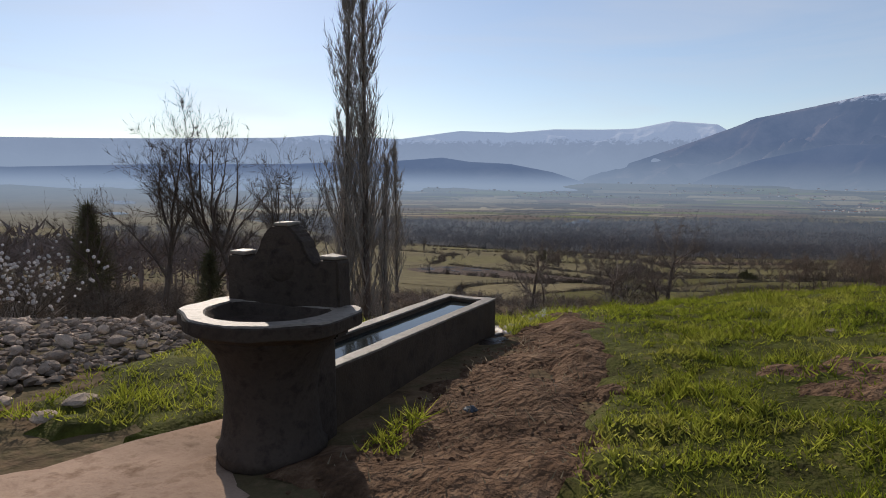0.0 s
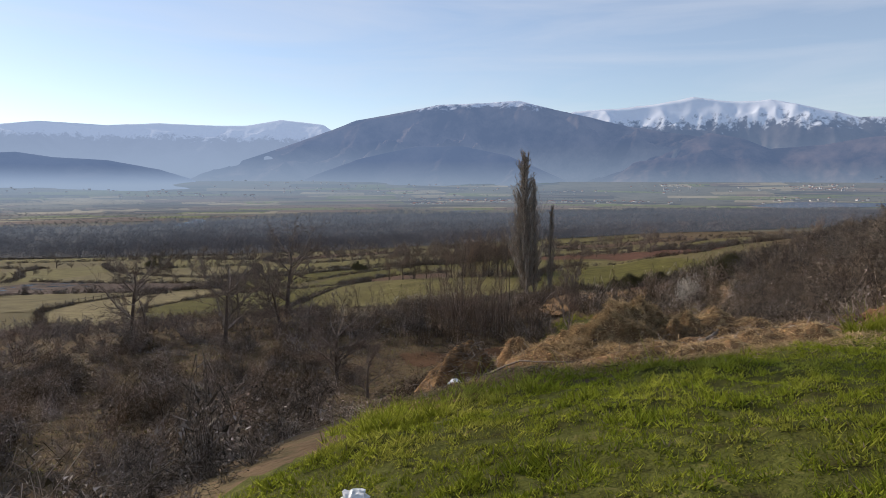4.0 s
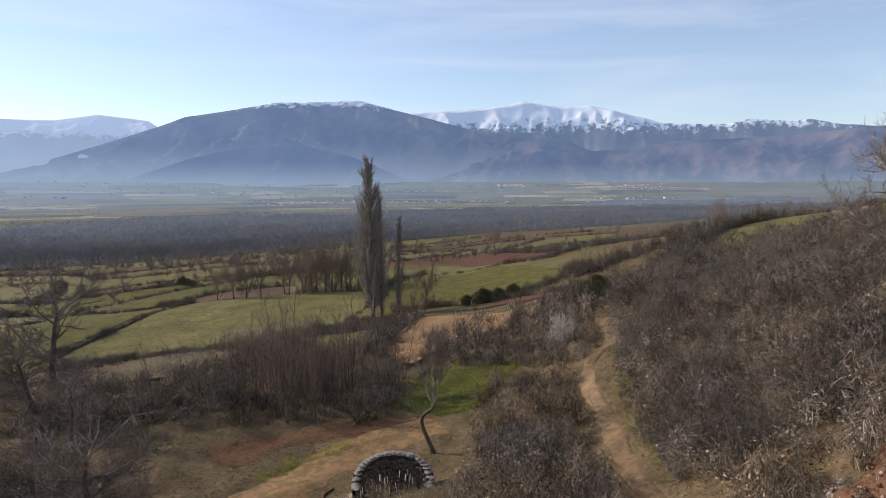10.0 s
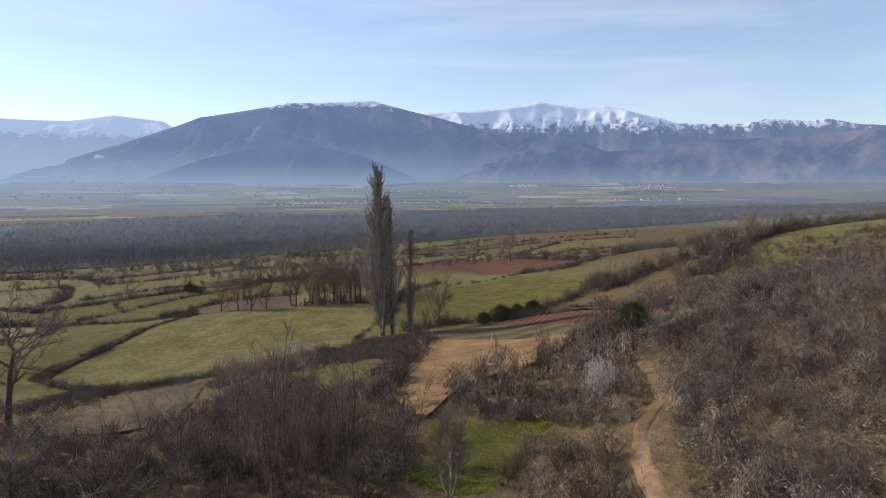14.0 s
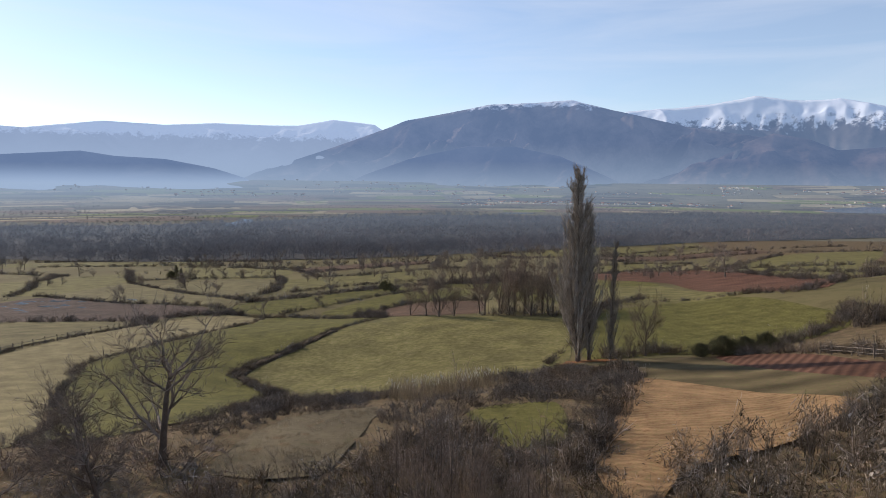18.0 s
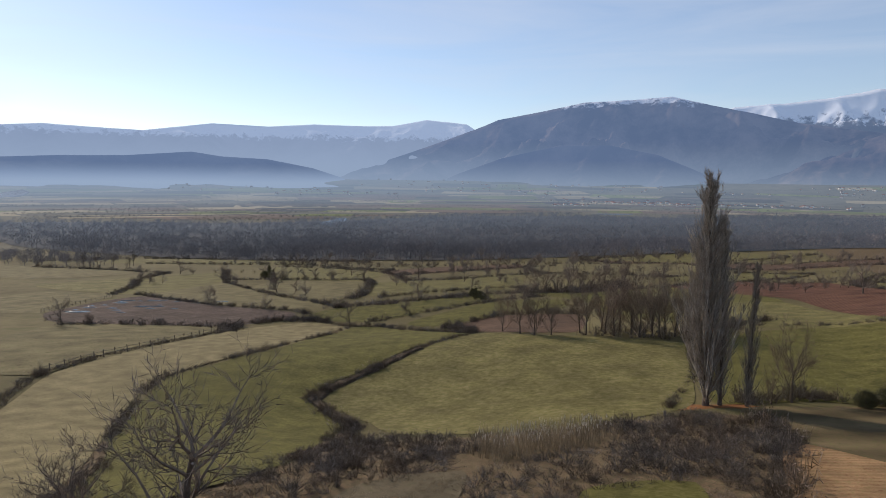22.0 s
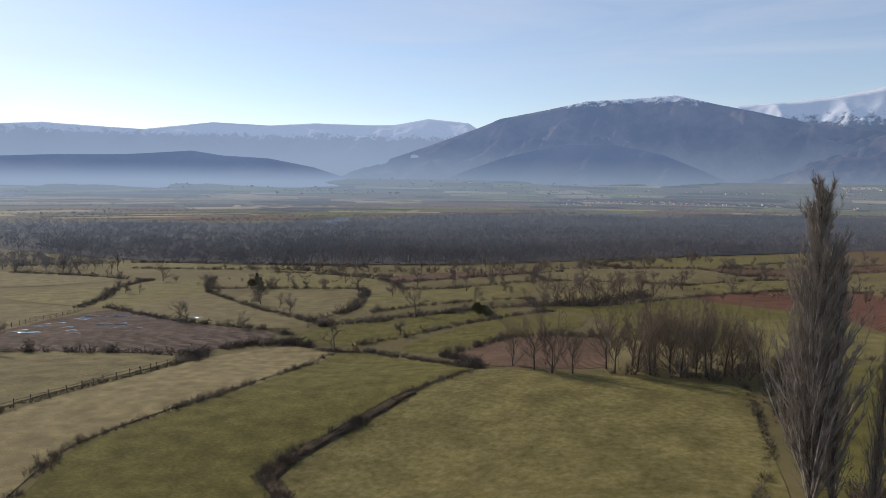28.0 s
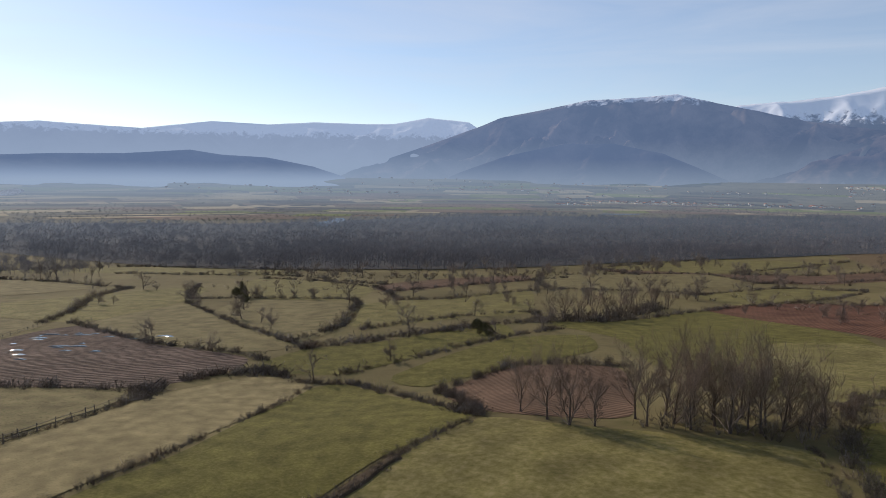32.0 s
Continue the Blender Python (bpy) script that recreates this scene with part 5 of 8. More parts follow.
def scrub(name, xy, size, height, shapes, material, label, category, seed):
    """Many bushes joined, each standing on the land."""
    rng = np.random.default_rng(seed)
    xy = np.asarray(xy, float)
    n = len(xy)
    places = np.column_stack([xy, land(xy[:, 0], xy[:, 1]) - 0.05])
    sz = np.column_stack([size * rng.uniform(0.55, 1.4, n), height * rng.uniform(0.5, 1.45, n)]) * thick(xy[:, 0], xy[:, 1])[:, None] ** (1, 1.2)
    v, f = scatter(shapes, places, rng.uniform(0, 6.28, n), sz, rng)
    return tagged(obj_np(name, v, f, M[material]), label, category, kind="stuff")


def within(poly, n, seed, avoid=()):
    rng = np.random.default_rng(seed)
    p = np.asarray(poly, float)
    lo, hi = p.min(0), p.max(0)
    out = np.zeros((0, 2))
    while len(out) < n:
        c = rng.uniform(lo, hi, (n * 2, 2))
        c = c[inside(c[:, 0], c[:, 1], p)]
        for line, gap in avoid:
            l = rounded(line, 1.0, closed=False)
            d = np.min(np.hypot(c[:, None, 0] - l[None, :, 0], c[:, None, 1] - l[None, :, 1]), 1)
            c = c[d > gap]
        out = np.concatenate([out, c])
    return out[:n]


def bush_things(name, xy, size, height, seed, label, group, shapes):
    """Bushes one by one, on five shared shapes."""
    rng = np.random.default_rng(seed)
    made = []
    for k, (x, y) in enumerate(xy):
        s, h = np.array([size * rng.uniform(0.65, 1.35), height * rng.uniform(0.6, 1.3)]) * thick(x, y)
        m = Matrix.Translation((x, y, float(land(x, y)) - 0.05)) @ Matrix.Rotation(rng.uniform(0, 6.28), 4, "Z") @ Matrix.Diagonal((s, s, h, 1))
        if k < 5:
            root = new(name)
            tagged(obj_np("crown", *shapes[k], M["bramble"], root), kind="stuff")
            tagged(root, label, "bush", group)
            root.matrix_basis = m
            made.append((root, m))
        else:
            ob, m0 = made[k % 5]
            got = copy_thing(ob, Matrix.Identity(4))
            got.matrix_basis = m


PATHLINE = [(2.0, 37), (3.5, 43.5), (3.9, 51.5), (4.5, 57), (5.1, 64.5), (6.2, 68.6), (8.8, 73), (10, 82)]
ROADLINE = [(-8.5, 33), (-11, 42), (-12.6, 49), (-13.2, 55), (-11, 60.5), (-7.6, 64.2), (-3.6, 65.5)]
# brambles right of the path, up the hill
scrub("bramble_thicket", within([(2.6, 36), (5.5, 45), (6.4, 58), (8, 70), (12, 86), (24, 90), (30, 62), (20, 55), (14, 51), (9.6, 44.4), (6.5, 41.5)], 760, 1, [(PATHLINE, 1.0)]), 1.1, 0.95, DENSE, "bramble", "dense brown bramble mounds on the hillside", "scrub", 1)
scrub("hillside_shrubs", within([(5.2, 47), (6.6, 58), (8.4, 70), (12, 86), (24, 90), (30, 62), (20, 55), (14, 52), (10, 47)], 360, 101, [(PATHLINE, 1.9)]), 2.0, 2.1, SHRUB, "hedge", "upright grey leafless shrubs on the hillside", "scrub", 101)
scrub("bramble_thicket", within([(11, 84), (14, 108), (26, 128), (34, 150), (60, 168), (95, 170), (60, 80), (24, 62)], 1000, 2), 2.0, 1.5, LIGHT, "hedge", "leafless hillside scrub", "scrub", 2)
scrub("field_bushes", np.concatenate([within([(-320, 300), (-260, 400), (-120, 470), (20, 470), (60, 330), (-60, 360), (-160, 330)], 90, 44), within([(-330, 410), (-200, 440), (-120, 540), (-100, 520), (-180, 410), (-320, 380)], 130, 45)]), 2.4, 2.6, FARB, "bramble", "scattered leafless bushes among the fields", "bushes", 44)
bush_things("bramble_bush", within([(-4.6, 38), (-3.4, 50), (-2.4, 57), (-1, 64), (2.6, 70), (4.3, 66), (2.6, 55), (2.0, 44), (-1, 36)], 210, 3, [(PATHLINE, 0.9)]), 1.15, 1.3, 3, "thick leafless bramble bush between road and path", "bramble bushes", DENSE[:3] + SHRUB[:2])
bush_things("slope_bush", within([(-5.0, 31), (-5.2, 36), (-4.8, 40), (-1, 38), (1.2, 36), (0.8, 31), (-0.2, 28.6), (-2.6, 28.4)], 95, 21), 0.8, 0.8, 21, "leafless bush on the slope below the heap", "slope bushes", DENSE[:3] + SHRUB[3:5])
scrub("stone_pile_scrub", within([(-9.4, 6), (-10.2, 10), (-9.4, 13.2), (-8, 14.4), (-14, 16.5), (-30, 14), (-32, 2), (-12, 2)], 330, 22), 0.8, 0.62, MID, "bramble", "low brown scrub behind the stone pile", "scrub", 22)
scrub("bramble_thicket", within([(-0.6, 78), (-5, 80), (-5.5, 90), (0, 88), (6, 95), (12, 100), (11, 86), (7, 76)], 165, 4, [(PATHLINE, 1.2)]), 1.3, 1.7, MID, "bramble", "leafless bushes along the field edge", "scrub", 4)
scrub("edge_brush", within([(-5.9, 15.6), (-7, 14.7), (-10.4, 13.9), (-14, 13), (-20, 12), (-30, 12), (-33, 20), (-20, 21), (-10, 20), (-6, 19)], 520, 46), 0.6, 0.5, DENSE[:3] + SHRUB[:3], "bramble", "brown leafless brush along the terrace edge", "scrub", 46)
scrub("slope_brush", within([(-24, 11), (-30, 17), (-50, 27), (-72, 36), (-80, 14), (-32, 4)], 330, 105), 2.2, 2.0, SHRUB, "hedge", "tall dark leafless brush on the slope behind the stone pile", "scrub", 105)
scrub("terrace_weeds", within([(-6.4, 14.0), (-5.5, 15.2), (-6, 17), (-12, 15.5), (-14, 13), (-10, 12.6)], 420, 47), 0.25, 0.22, TALLGRASS, "reed", "dry weeds on the terrace edge", "weeds", 47)
scrub("rough_tussocks", within([(-32, 76.7), (-35, 84.4), (-36, 93), (-31, 99.5), (-27.5, 90), (-25.3, 78.4)], 600, 48), 0.5, 0.34, TALLGRASS, "reed", "pale rough tussocks among the scrub", "grass", 48)
scrub("heap_slope_weeds", within([(-6, 24.3), (-2, 24.6), (1, 24.8), (2.5, 27.5), (-0.6, 28.8), (-4, 27.4), (-6.4, 27)], 260, 49), 0.5, 0.35, MID, "bramble", "dead weeds on the slope below the heap", "weeds", 49)
scrub("lawn_edge_grass", np.concatenate([within([(-7.4, 68.6), (-6.4, 69), (-5, 76), (-5.8, 76.4)], 60, 53), within([(-5, 75.4), (3.2, 76.6), (3, 77.6), (-5.4, 76.6)], 90, 54), within([(-2.9, 65.6), (-2.2, 66), (3.2, 76.4), (2.4, 77)], 110, 55)]), 0.4, 0.4, TALLGRASS, "blade", "longer grass round the green patch", "grass", 53)
scrub("verge_grass", np.concatenate([within([(-14.9, 59.2), (-12.8, 62.3), (-9.8, 64.4), (-9.4, 63.2), (-11.9, 61.2), (-13.6, 58.8)], 190, 58), within([(-9.8, 34), (-13.2, 48), (-13.8, 47), (-11.5, 36)], 60, 59)]), 0.35, 0.22, TALLGRASS, "blade", "patchy green grass verge of the earth road", "grass", 58)
scrub("path_side_weeds", within([(4.8, 42), (5.0, 52), (5.8, 60), (8.0, 69), (10, 70), (7.8, 60), (6.9, 52), (6.6, 44)], 380, 57), 0.6, 0.5, MID, "bramble", "low dead weeds along the path", "weeds", 57)
scrub("path_scrub", within([(-5.0, 78.6), (1.4, 79.2), (6.2, 79), (9.6, 77.8), (9.4, 74), (5.4, 69.5), (3.6, 72)], 170, 56, [(PATHLINE, 0.9)]), 0.9, 0.9, MID, "bramble", "low leafless scrub beside the path", "scrub", 56)
# the slope below the terrace, left of the road
bush_things("thicket_bush", within([(-24, 67), (-8, 67.5), (-7, 76), (-10, 80), (-24, 79)], 40, 17), 1.6, 3.0, 17, "tall clump of leafless grey brown stems", "thicket bushes", SHRUB[:5])
scrub("grove_undergrowth", within([(-43, 179), (-20, 181), (-12, 190), (-13, 199), (-22, 196), (-40, 190)], 130, 18), 1.5, 1.6, LIGHT, "hedge", "leafless undergrowth of the grove", "scrub", 18)
scrub("grove_undergrowth", within([(-90, 288), (-70, 292), (-58, 336), (-64, 342), (-76, 304), (-88, 296)], 150, 19), 2.2, 2.6, FARB, "hedge", "leafless undergrowth of the far grove", "scrub", 19)
scrub("round_bush", within([(5.4, 76.5), (7.4, 77), (7.6, 79.2), (5.6, 79.2)], 14, 20), 1.0, 1.7, DENSE, "fluff", "round bush white with old seed fluff by the path", "bush", 20)
_b = within([(-9, 27), (-16, 23), (-26, 19), (-40, 18), (-45, 40), (-44, 60), (-20, 60), (-17, 50), (-15.5, 40), (-11.5, 33)], 2300, 5, [(ROADLINE, 3.0)])
_w = np.sin(_b[:, 0] * 0.9 + 1.4 * np.sin(_b[:, 1] * 0.5)) * np.cos(_b[:, 1] * 0.75 + 1.2 * np.sin(_b[:, 0] * 0.45))
scrub("slope_brambles", _b[_w > 0.42], 1.15, 1.0, DENSE, "bramble", "dark tangled brambles in clumps on the slope", "scrub", 5)
scrub("slope_scrub", _b[(_w > -0.25) & (_w < 0.42)], 0.9, 0.7, MID, "grey_shrub", "dead grass and leafless scrub between the brambles", "scrub", 25)
scrub("slope_scrub", within([(-4.5, 25), (-9, 20), (-16, 16.5), (-26, 15), (-28, 18), (-16, 22.5), (-9, 27), (-6, 31)], 230, 15), 0.6, 0.32, MID, "bramble", "low leafless scrub below the terrace", "scrub", 15)
scrub("slope_scrub", within([(-45, 40), (-44, 60), (-20, 61), (-24, 68), (-30, 76), (-36, 84), (-44, 81.5), (-51, 75), (-66, 74), (-75, 66), (-70, 40)], 700, 6), 1.5, 1.1, LIGHT, "grey_shrub", "leafless scrub below the slope", "scrub", 6)
scrub("thicket_floor", within([(-27, 66), (-7, 67.5), (-6.5, 78), (-9.5, 90), (-14, 86), (-22, 92), (-25, 80), (-30, 76)], 560, 7), 1.2, 1.1, LIGHT, "bramble", "leafless undergrowth of the thicket", "scrub", 7)
scrub("hedge_bank", np.concatenate([within([(-47, 100), (-50, 113), (-47, 116), (-36, 116.5), (-32, 112), (-34, 104), (-40, 94)], 300, 8), within([(-34, 118), (-28, 120), (-18, 132), (-10, 131), (-8, 119), (-9.6, 100), (-14, 105), (-20, 104), (-21, 116), (-26, 122)], 560, 28)]), 1.3, 0.85, LIGHT, "hedge", "dark leafless scrub below the pasture", "scrub", 8)
_b = np.concatenate([within([(-30, 99), (-27, 90), (-22, 92), (-21.5, 98), (-20, 104), (-21, 116), (-27, 108)], 170, 50), within([(-25, 80), (-22, 92), (-21.5, 98), (-16, 104), (-9, 100), (-9.5, 84), (-14, 80)], 330, 51), within([(-48, 86), (-36, 84), (-36, 93), (-31, 99.5), (-34, 104), (-47, 100)], 220, 52)])
_b = _b[~inside(_b[:, 0], _b[:, 1], [(-21.5, 98), (-14.5, 103.5), (-11.8, 90), (-15.3, 87)])]
scrub("bank_scrub", _b, 1.1, 0.75, LIGHT, "hedge", "grey brown leafless scrub round the marshy patch", "scrub", 50)
scrub("reed_bed", within([(-34, 106), (-32, 115), (-25, 122), (-22, 117), (-26, 108), (-29, 103)], 300, 9), 0.6, 1.7, TALLGRASS, "reed", "pale dry reeds", "reeds", 9)
scrub("slope_grass", within([(-7, 24), (-15.5, 40), (-16.5, 50), (-20, 58), (-40, 58), (-34, 20), (-12, 16)], 700, 10, [(ROADLINE, 2.6)]), 0.4, 0.7, TALLGRASS, "reed", "tufts of dry grass on the slope", "grass", 10)
scrub("terrace_edge_weeds", within([(-5.2, 17.0), (-6.2, 15.4), (-7.6, 14.4), (-10.5, 13.8), (-14, 13), (-14, 15.5), (-9, 17.6), (-6, 20)], 200, 11), 0.3, 0.2, MID, "bramble", "dry weeds and brambles along the terrace edge", "weeds", 11)
scrub("boulder_weeds", within([(-9.5, 50), (-8.7, 52.6), (-4.5, 54.2), (-3.2, 53), (-4, 48), (-8, 47)], 190, 12), 0.5, 1.0, TALLGRASS, "reed", "dry weeds before the boulder", "weeds", 12)
scrub("path_grass", within([(4.6, 44), (5.2, 52), (6.4, 60), (9.6, 70), (8.2, 70), (5.4, 60), (4.4, 50)], 420, 13), 0.3, 0.2, TALLGRASS, "blade", "grass along the path", "grass", 13)


def litter(name, poly, n, lengths, thick, material, label, seed, avoid=()):
    """Fallen stems and dead grass lying and leaning on the ground."""
    rng = np.random.default_rng(seed)
    xy = within(poly, n, seed, avoid)
    p = np.column_stack([xy, land(xy[:, 0], xy[:, 1]) + 0.01])
    d = rng.normal(0, 1, (n, 3))
    d[:, 2] = np.abs(d[:, 2]) * 0.6
    d /= np.linalg.norm(d, axis=1, keepdims=True)
    v, f = spikes(p, p + d * rng.uniform(*lengths, n)[:, None], rng.uniform(0.6, 1.3, n) * thick)
    return tagged(obj_np(name, v, f, M[material]), label, "litter", kind="stuff")


SLOPE = [(-7, 25), (-14, 22), (-30, 20), (-44, 40), (-42, 62), (-30, 76), (-8, 82), (12, 84), (16, 60), (8, 46), (3, 38), (-1, 28)]
litter("slope_litter", SLOPE, 60000, (0.12, 0.45), 0.011, "bramble", "fallen stems and dead leaves on the slope", 501, [(ROADLINE, 2.3), (PATHLINE, 0.7)])
litter("slope_dead_grass", SLOPE, 45000, (0.1, 0.35), 0.009, "reed", "dead grass lying on the slope", 502, [(ROADLINE, 2.1), (PATHLINE, 0.6)])
litter("slope_green", SLOPE, 16000, (0.06, 0.18), 0.011, "blade", "thin green grass between the bushes", 503, [(ROADLINE, 1.9), (PATHLINE, 0.5)])


def cattails(name, poly, n, height, seed, label):
    """Dry stems that carry pale seed heads."""
    rng = np.random.default_rng(seed)
    xy = within(poly, n, seed)
    p = np.column_stack([xy, land(xy[:, 0], xy[:, 1])])
    q = p + np.column_stack([rng.normal(0, 0.08, n), rng.normal(0, 0.08, n), height * rng.uniform(0.7, 1.2, n)])
    d = (q - p) / np.linalg.norm(q - p, axis=1, keepdims=True)
    v, f = spikes(p, q, np.full(n, 0.012))
    tagged(obj_np(name, v, f, M["reed"]), label, "reeds", kind="stuff")
    v, f = tubes(np.column_stack([q - d * 0.3, q, np.full(n, 0.022), np.full(n, 0.016)]), 5)
    tagged(obj_np("cattail_head", v, f, M["fluff"]), "pale fluffy seed heads of the cattails", "reeds", kind="stuff")


cattails("cattail_stem", [(-34, 107), (-32, 114.5), (-25, 121), (-23, 118), (-26, 110), (-29, 105)], 420, 1.9, 71, "dry cattail stems in the reed bed")
cattails("cattail_stem", [(-8.2, 53.2), (-7.6, 54.6), (-5.4, 55.2), (-5.0, 53.8), (-6.4, 52.8)], 18, 1.25, 72, "dry cattail stems before the spring wall")
scrub("lawn_edge_brush", within([(-2.2, 65.5), (0.4, 69), (2.4, 73), (3.8, 77.5), (2.6, 77.5), (0.8, 73), (-1.2, 69.4)], 34, 73), 0.8, 0.9, MID, "bramble", "leafless bushes at the edge of the green patch", "bush", 73)


def hedge(name, pts, width, height, every, shapes, material, label, seed):
    line = rounded(pts, every, closed=False)
    rng = np.random.default_rng(seed)
    gap = np.sin(np.arange(len(line)) * 0.23 + seed) + rng.normal(0, 0.5, len(line)) > -1.05
    line = line[gap]
    k = 4 if every > 1.2 else 6
    xy = np.repeat(line, k, 0) + rng.normal(0, width / 2.6, (len(line) * k, 2))
    tall = line[rng.uniform(0, 1, len(line)) < 0.07]
    if len(tall) > 3:
        tall = np.repeat(tall, 5, 0) + rng.normal(0, 0.7, (len(tall) * 5, 2))
        scrub("hedge_bushes", tall, 0.9, height * 1.7, shapes, "bramble", "taller leafless bushes standing in the hedge", "bush", seed + 50)
    return scrub(name, xy, width * 0.55, height * 0.92, shapes, material, label, "hedge", seed)


HEDGES = [
    ([(-51, 109), (-55, 119), (-62, 123.5), (-67.5, 127), (-69, 134), (-67.5, 145), (-66.5, 158), (-64, 177)], 1.5, 0.9, 0.9),
    ([(-51.5, 79.5), (-58, 88), (-70, 98), (-82, 110), (-90, 121), (-92, 136), (-93.5, 150), (-98, 168), (-105, 190)], 1.0, 0.8, 0.9),
    ([(-83, 90), (-96, 102), (-106, 113), (-112, 130), (-117, 150), (-122, 166)], 1.2, 0.8, 1.0),
    ([(-122, 166), (-126, 172), (-128, 180), (-124, 192), (-115, 195)], 3.0, 1.5, 1.0),
    ([(-124, 196), (-108, 193), (-98, 196), (-84, 190), (-66, 178)], 1.6, 1.1, 1.0),
    ([(-64, 178), (-74, 190), (-79, 195), (-77, 206), (-74, 219), (-62, 224), (-52, 224)], 2.0, 1.6, 1.0),
    ([(-160, 151), (-140, 164), (-128, 170)], 1.8, 1.4, 1.2),
    ([(-128, 203), (-140, 205), (-166, 205), (-190, 211), (-213, 218), (-222, 220)], 2.2, 1.3, 1.4),
    ([(-134, 221), (-160, 234), (-185, 248), (-204, 259), (-230, 273), (-240, 283)], 2.0, 1.2, 1.4),
    ([(-128, 217), (-120, 232), (-108, 255), (-98, 276), (-88, 284)], 4.0, 1.6, 1.3),
    ([(-106, 202), (-98, 222), (-88, 252), (-80, 272)], 2.2, 1.2, 1.3),
    ([(-136, 222), (-140, 250), (-156, 278), (-168, 300), (-178, 310)], 2.4, 1.6, 1.5),
    ([(-132, 246), (-118, 284), (-100, 306), (-90, 288)], 2.4, 1.3, 1.6),
    ([(-178, 312), (-218, 297), (-240, 284), (-262, 305), (-278, 322)], 2.4, 1.4, 1.6),
    ([(-196, 357), (-178, 340), (-160, 318), (-146, 330)], 2.6, 1.5, 1.8),
    ([(-143, 330), (-124, 378), (-112, 392)], 2.4, 1.4, 1.8),
    ([(-282, 373), (-240, 374), (-197, 358)], 2.8, 1.6, 1.8),
    ([(-230, 216), (-250, 240), (-280, 268), (-300, 300)], 2.6, 1.5, 1.8),
    ([(-88, 286), (-69, 295), (-43, 340), (-17, 380), (18, 374)], 2.4, 1.4, 1.8),
    ([(-17, 162), (-18, 178), (-16, 200), (-8, 213)], 1.8, 1.4, 1.1),
    ([(-12, 139), (-4, 145), (8, 144), (20, 156), (27, 172)], 2.2, 1.6, 0.8),
    ([(14, 203), (24, 196), (34, 210), (38, 232)], 2.4, 1.5, 1.2),
    ([(-18, 201), (0, 204), (13, 203)], 1.4, 0.9, 1.2),
    ([(5, 142), (15, 135), (22, 118), (17, 106), (10, 100), (6, 93)], 1.8, 1.4, 0.8),
    ([(-9.8, 84), (-9, 98), (-8, 119), (-10, 131)], 1.5, 1.2, 0.7),
    ([(24, 155), (36, 168), (52, 176), (62, 198), (100, 220), (140, 240)], 3.5, 2.6, 1.0),
    ([(34, 232), (26, 300), (25, 362), (66, 470)], 3.0, 1.8, 1.8),
    ([(-52, 394), (-16, 446), (14, 432), (-28, 360)], 2.6, 1.4, 2.0),
    ([(-20, 134), (-19, 150), (-20, 165), (-22, 179)], 0.9, 0.6, 0.9),
    ([(-46, 98), (-50, 110), (-55, 119.5), (-62, 124), (-67.5, 127.5), (-68.5, 134), (-67.5, 145)], 1.6, 0.7, 0.5),
    ([(40, 215), (70, 262), (110, 300), (150, 330)], 3.4, 2.4, 1.6),
    ([(25, 362), (66, 330), (110, 302)], 3.0, 2.0, 1.8),
    ([(60, 198), (52, 240), (34, 300)], 2.6, 1.8, 1.6),
    ([(72, 188), (105, 210), (125, 212), (170, 240)], 4.0, 3.0, 1.2),
    ([(40, 148), (52, 166), (68, 186)], 3.4, 2.8, 0.9),
    ([(-130, 458), (-161, 390), (-180, 343)], 2.6, 1.6, 2.0),
    ([(-136, 480), (-96, 505), (-60, 522), (-30, 470)], 2.8, 1.6, 2.2),
    ([(-150, 470), (-122, 396), (-70, 400), (-52, 394)], 2.6, 1.5, 2.0),
    ([(-95, 500), (-130, 540), (-128, 562), (-70, 686)], 3.0, 1.8, 2.4),
    ([(-44, 540), (-10, 610), (33, 683)], 3.0, 1.8, 2.4),
    ([(-40, 530), (60, 560), (130, 600)], 3.0, 1.8, 2.4),
    ([(-30, 470), (60, 500), (124, 492)], 2.8, 1.7, 2.2),
    ([(-420, 300), (-370, 306), (-320, 300), (-300, 300)], 3.0, 1.8, 2.2),
    ([(-390, 360), (-330, 378), (-282, 395), (-200, 372)], 3.0, 1.8, 2.2),
    ([(-480, 330), (-430, 400), (-330, 430), (-260, 440)], 3.4, 2.2, 2.4),
]
for k, (pts, w, h, e) in enumerate(HEDGES):
    far_off = -0.55 * pts[0][0] + 0.835 * pts[0][1] > 190
    hedge("hedge", pts, w, h, e if not far_off else e * 1.15, FARB if far_off else LIGHT, "hedge", "low leafless field hedge", 200 + k)
_r = np.random.default_rng(61)
_far = []
for pts, w, h, e in HEDGES:
    if -0.55 * pts[0][0] + 0.835 * pts[0][1] > 190:
        line = rounded(pts, 6.0, closed=False)
        for x, y in line[_r.uniform(0, 1, len(line)) < 0.22]:
            _far.append((x + _r.normal(0, 1), y + _r.normal(0, 1), _r.uniform(3.5, 7.5)))
for x, y in np.concatenate([within([(-340, 405), (-230, 440), (-140, 560), (-70, 640), (-40, 600), (-120, 470), (-200, 380)], 80, 62), within([(-60, 450), (60, 520), (60, 640), (-30, 600)], 30, 63), within([(-300, 300), (-230, 330), (-130, 380), (-40, 400), (20, 380), (30, 300), (-60, 320), (-160, 280), (-260, 250)], 34, 64)]):
    _far.append((x, y, _r.uniform(4.5, 9)))
plant(wide, _far, 13)
TUFT = [(np.asarray(v), f) for v, f in (bush_shape(180 + k, 3, 1.0, 0.7, 0.09, 0.4, 1) for k in range(4))]
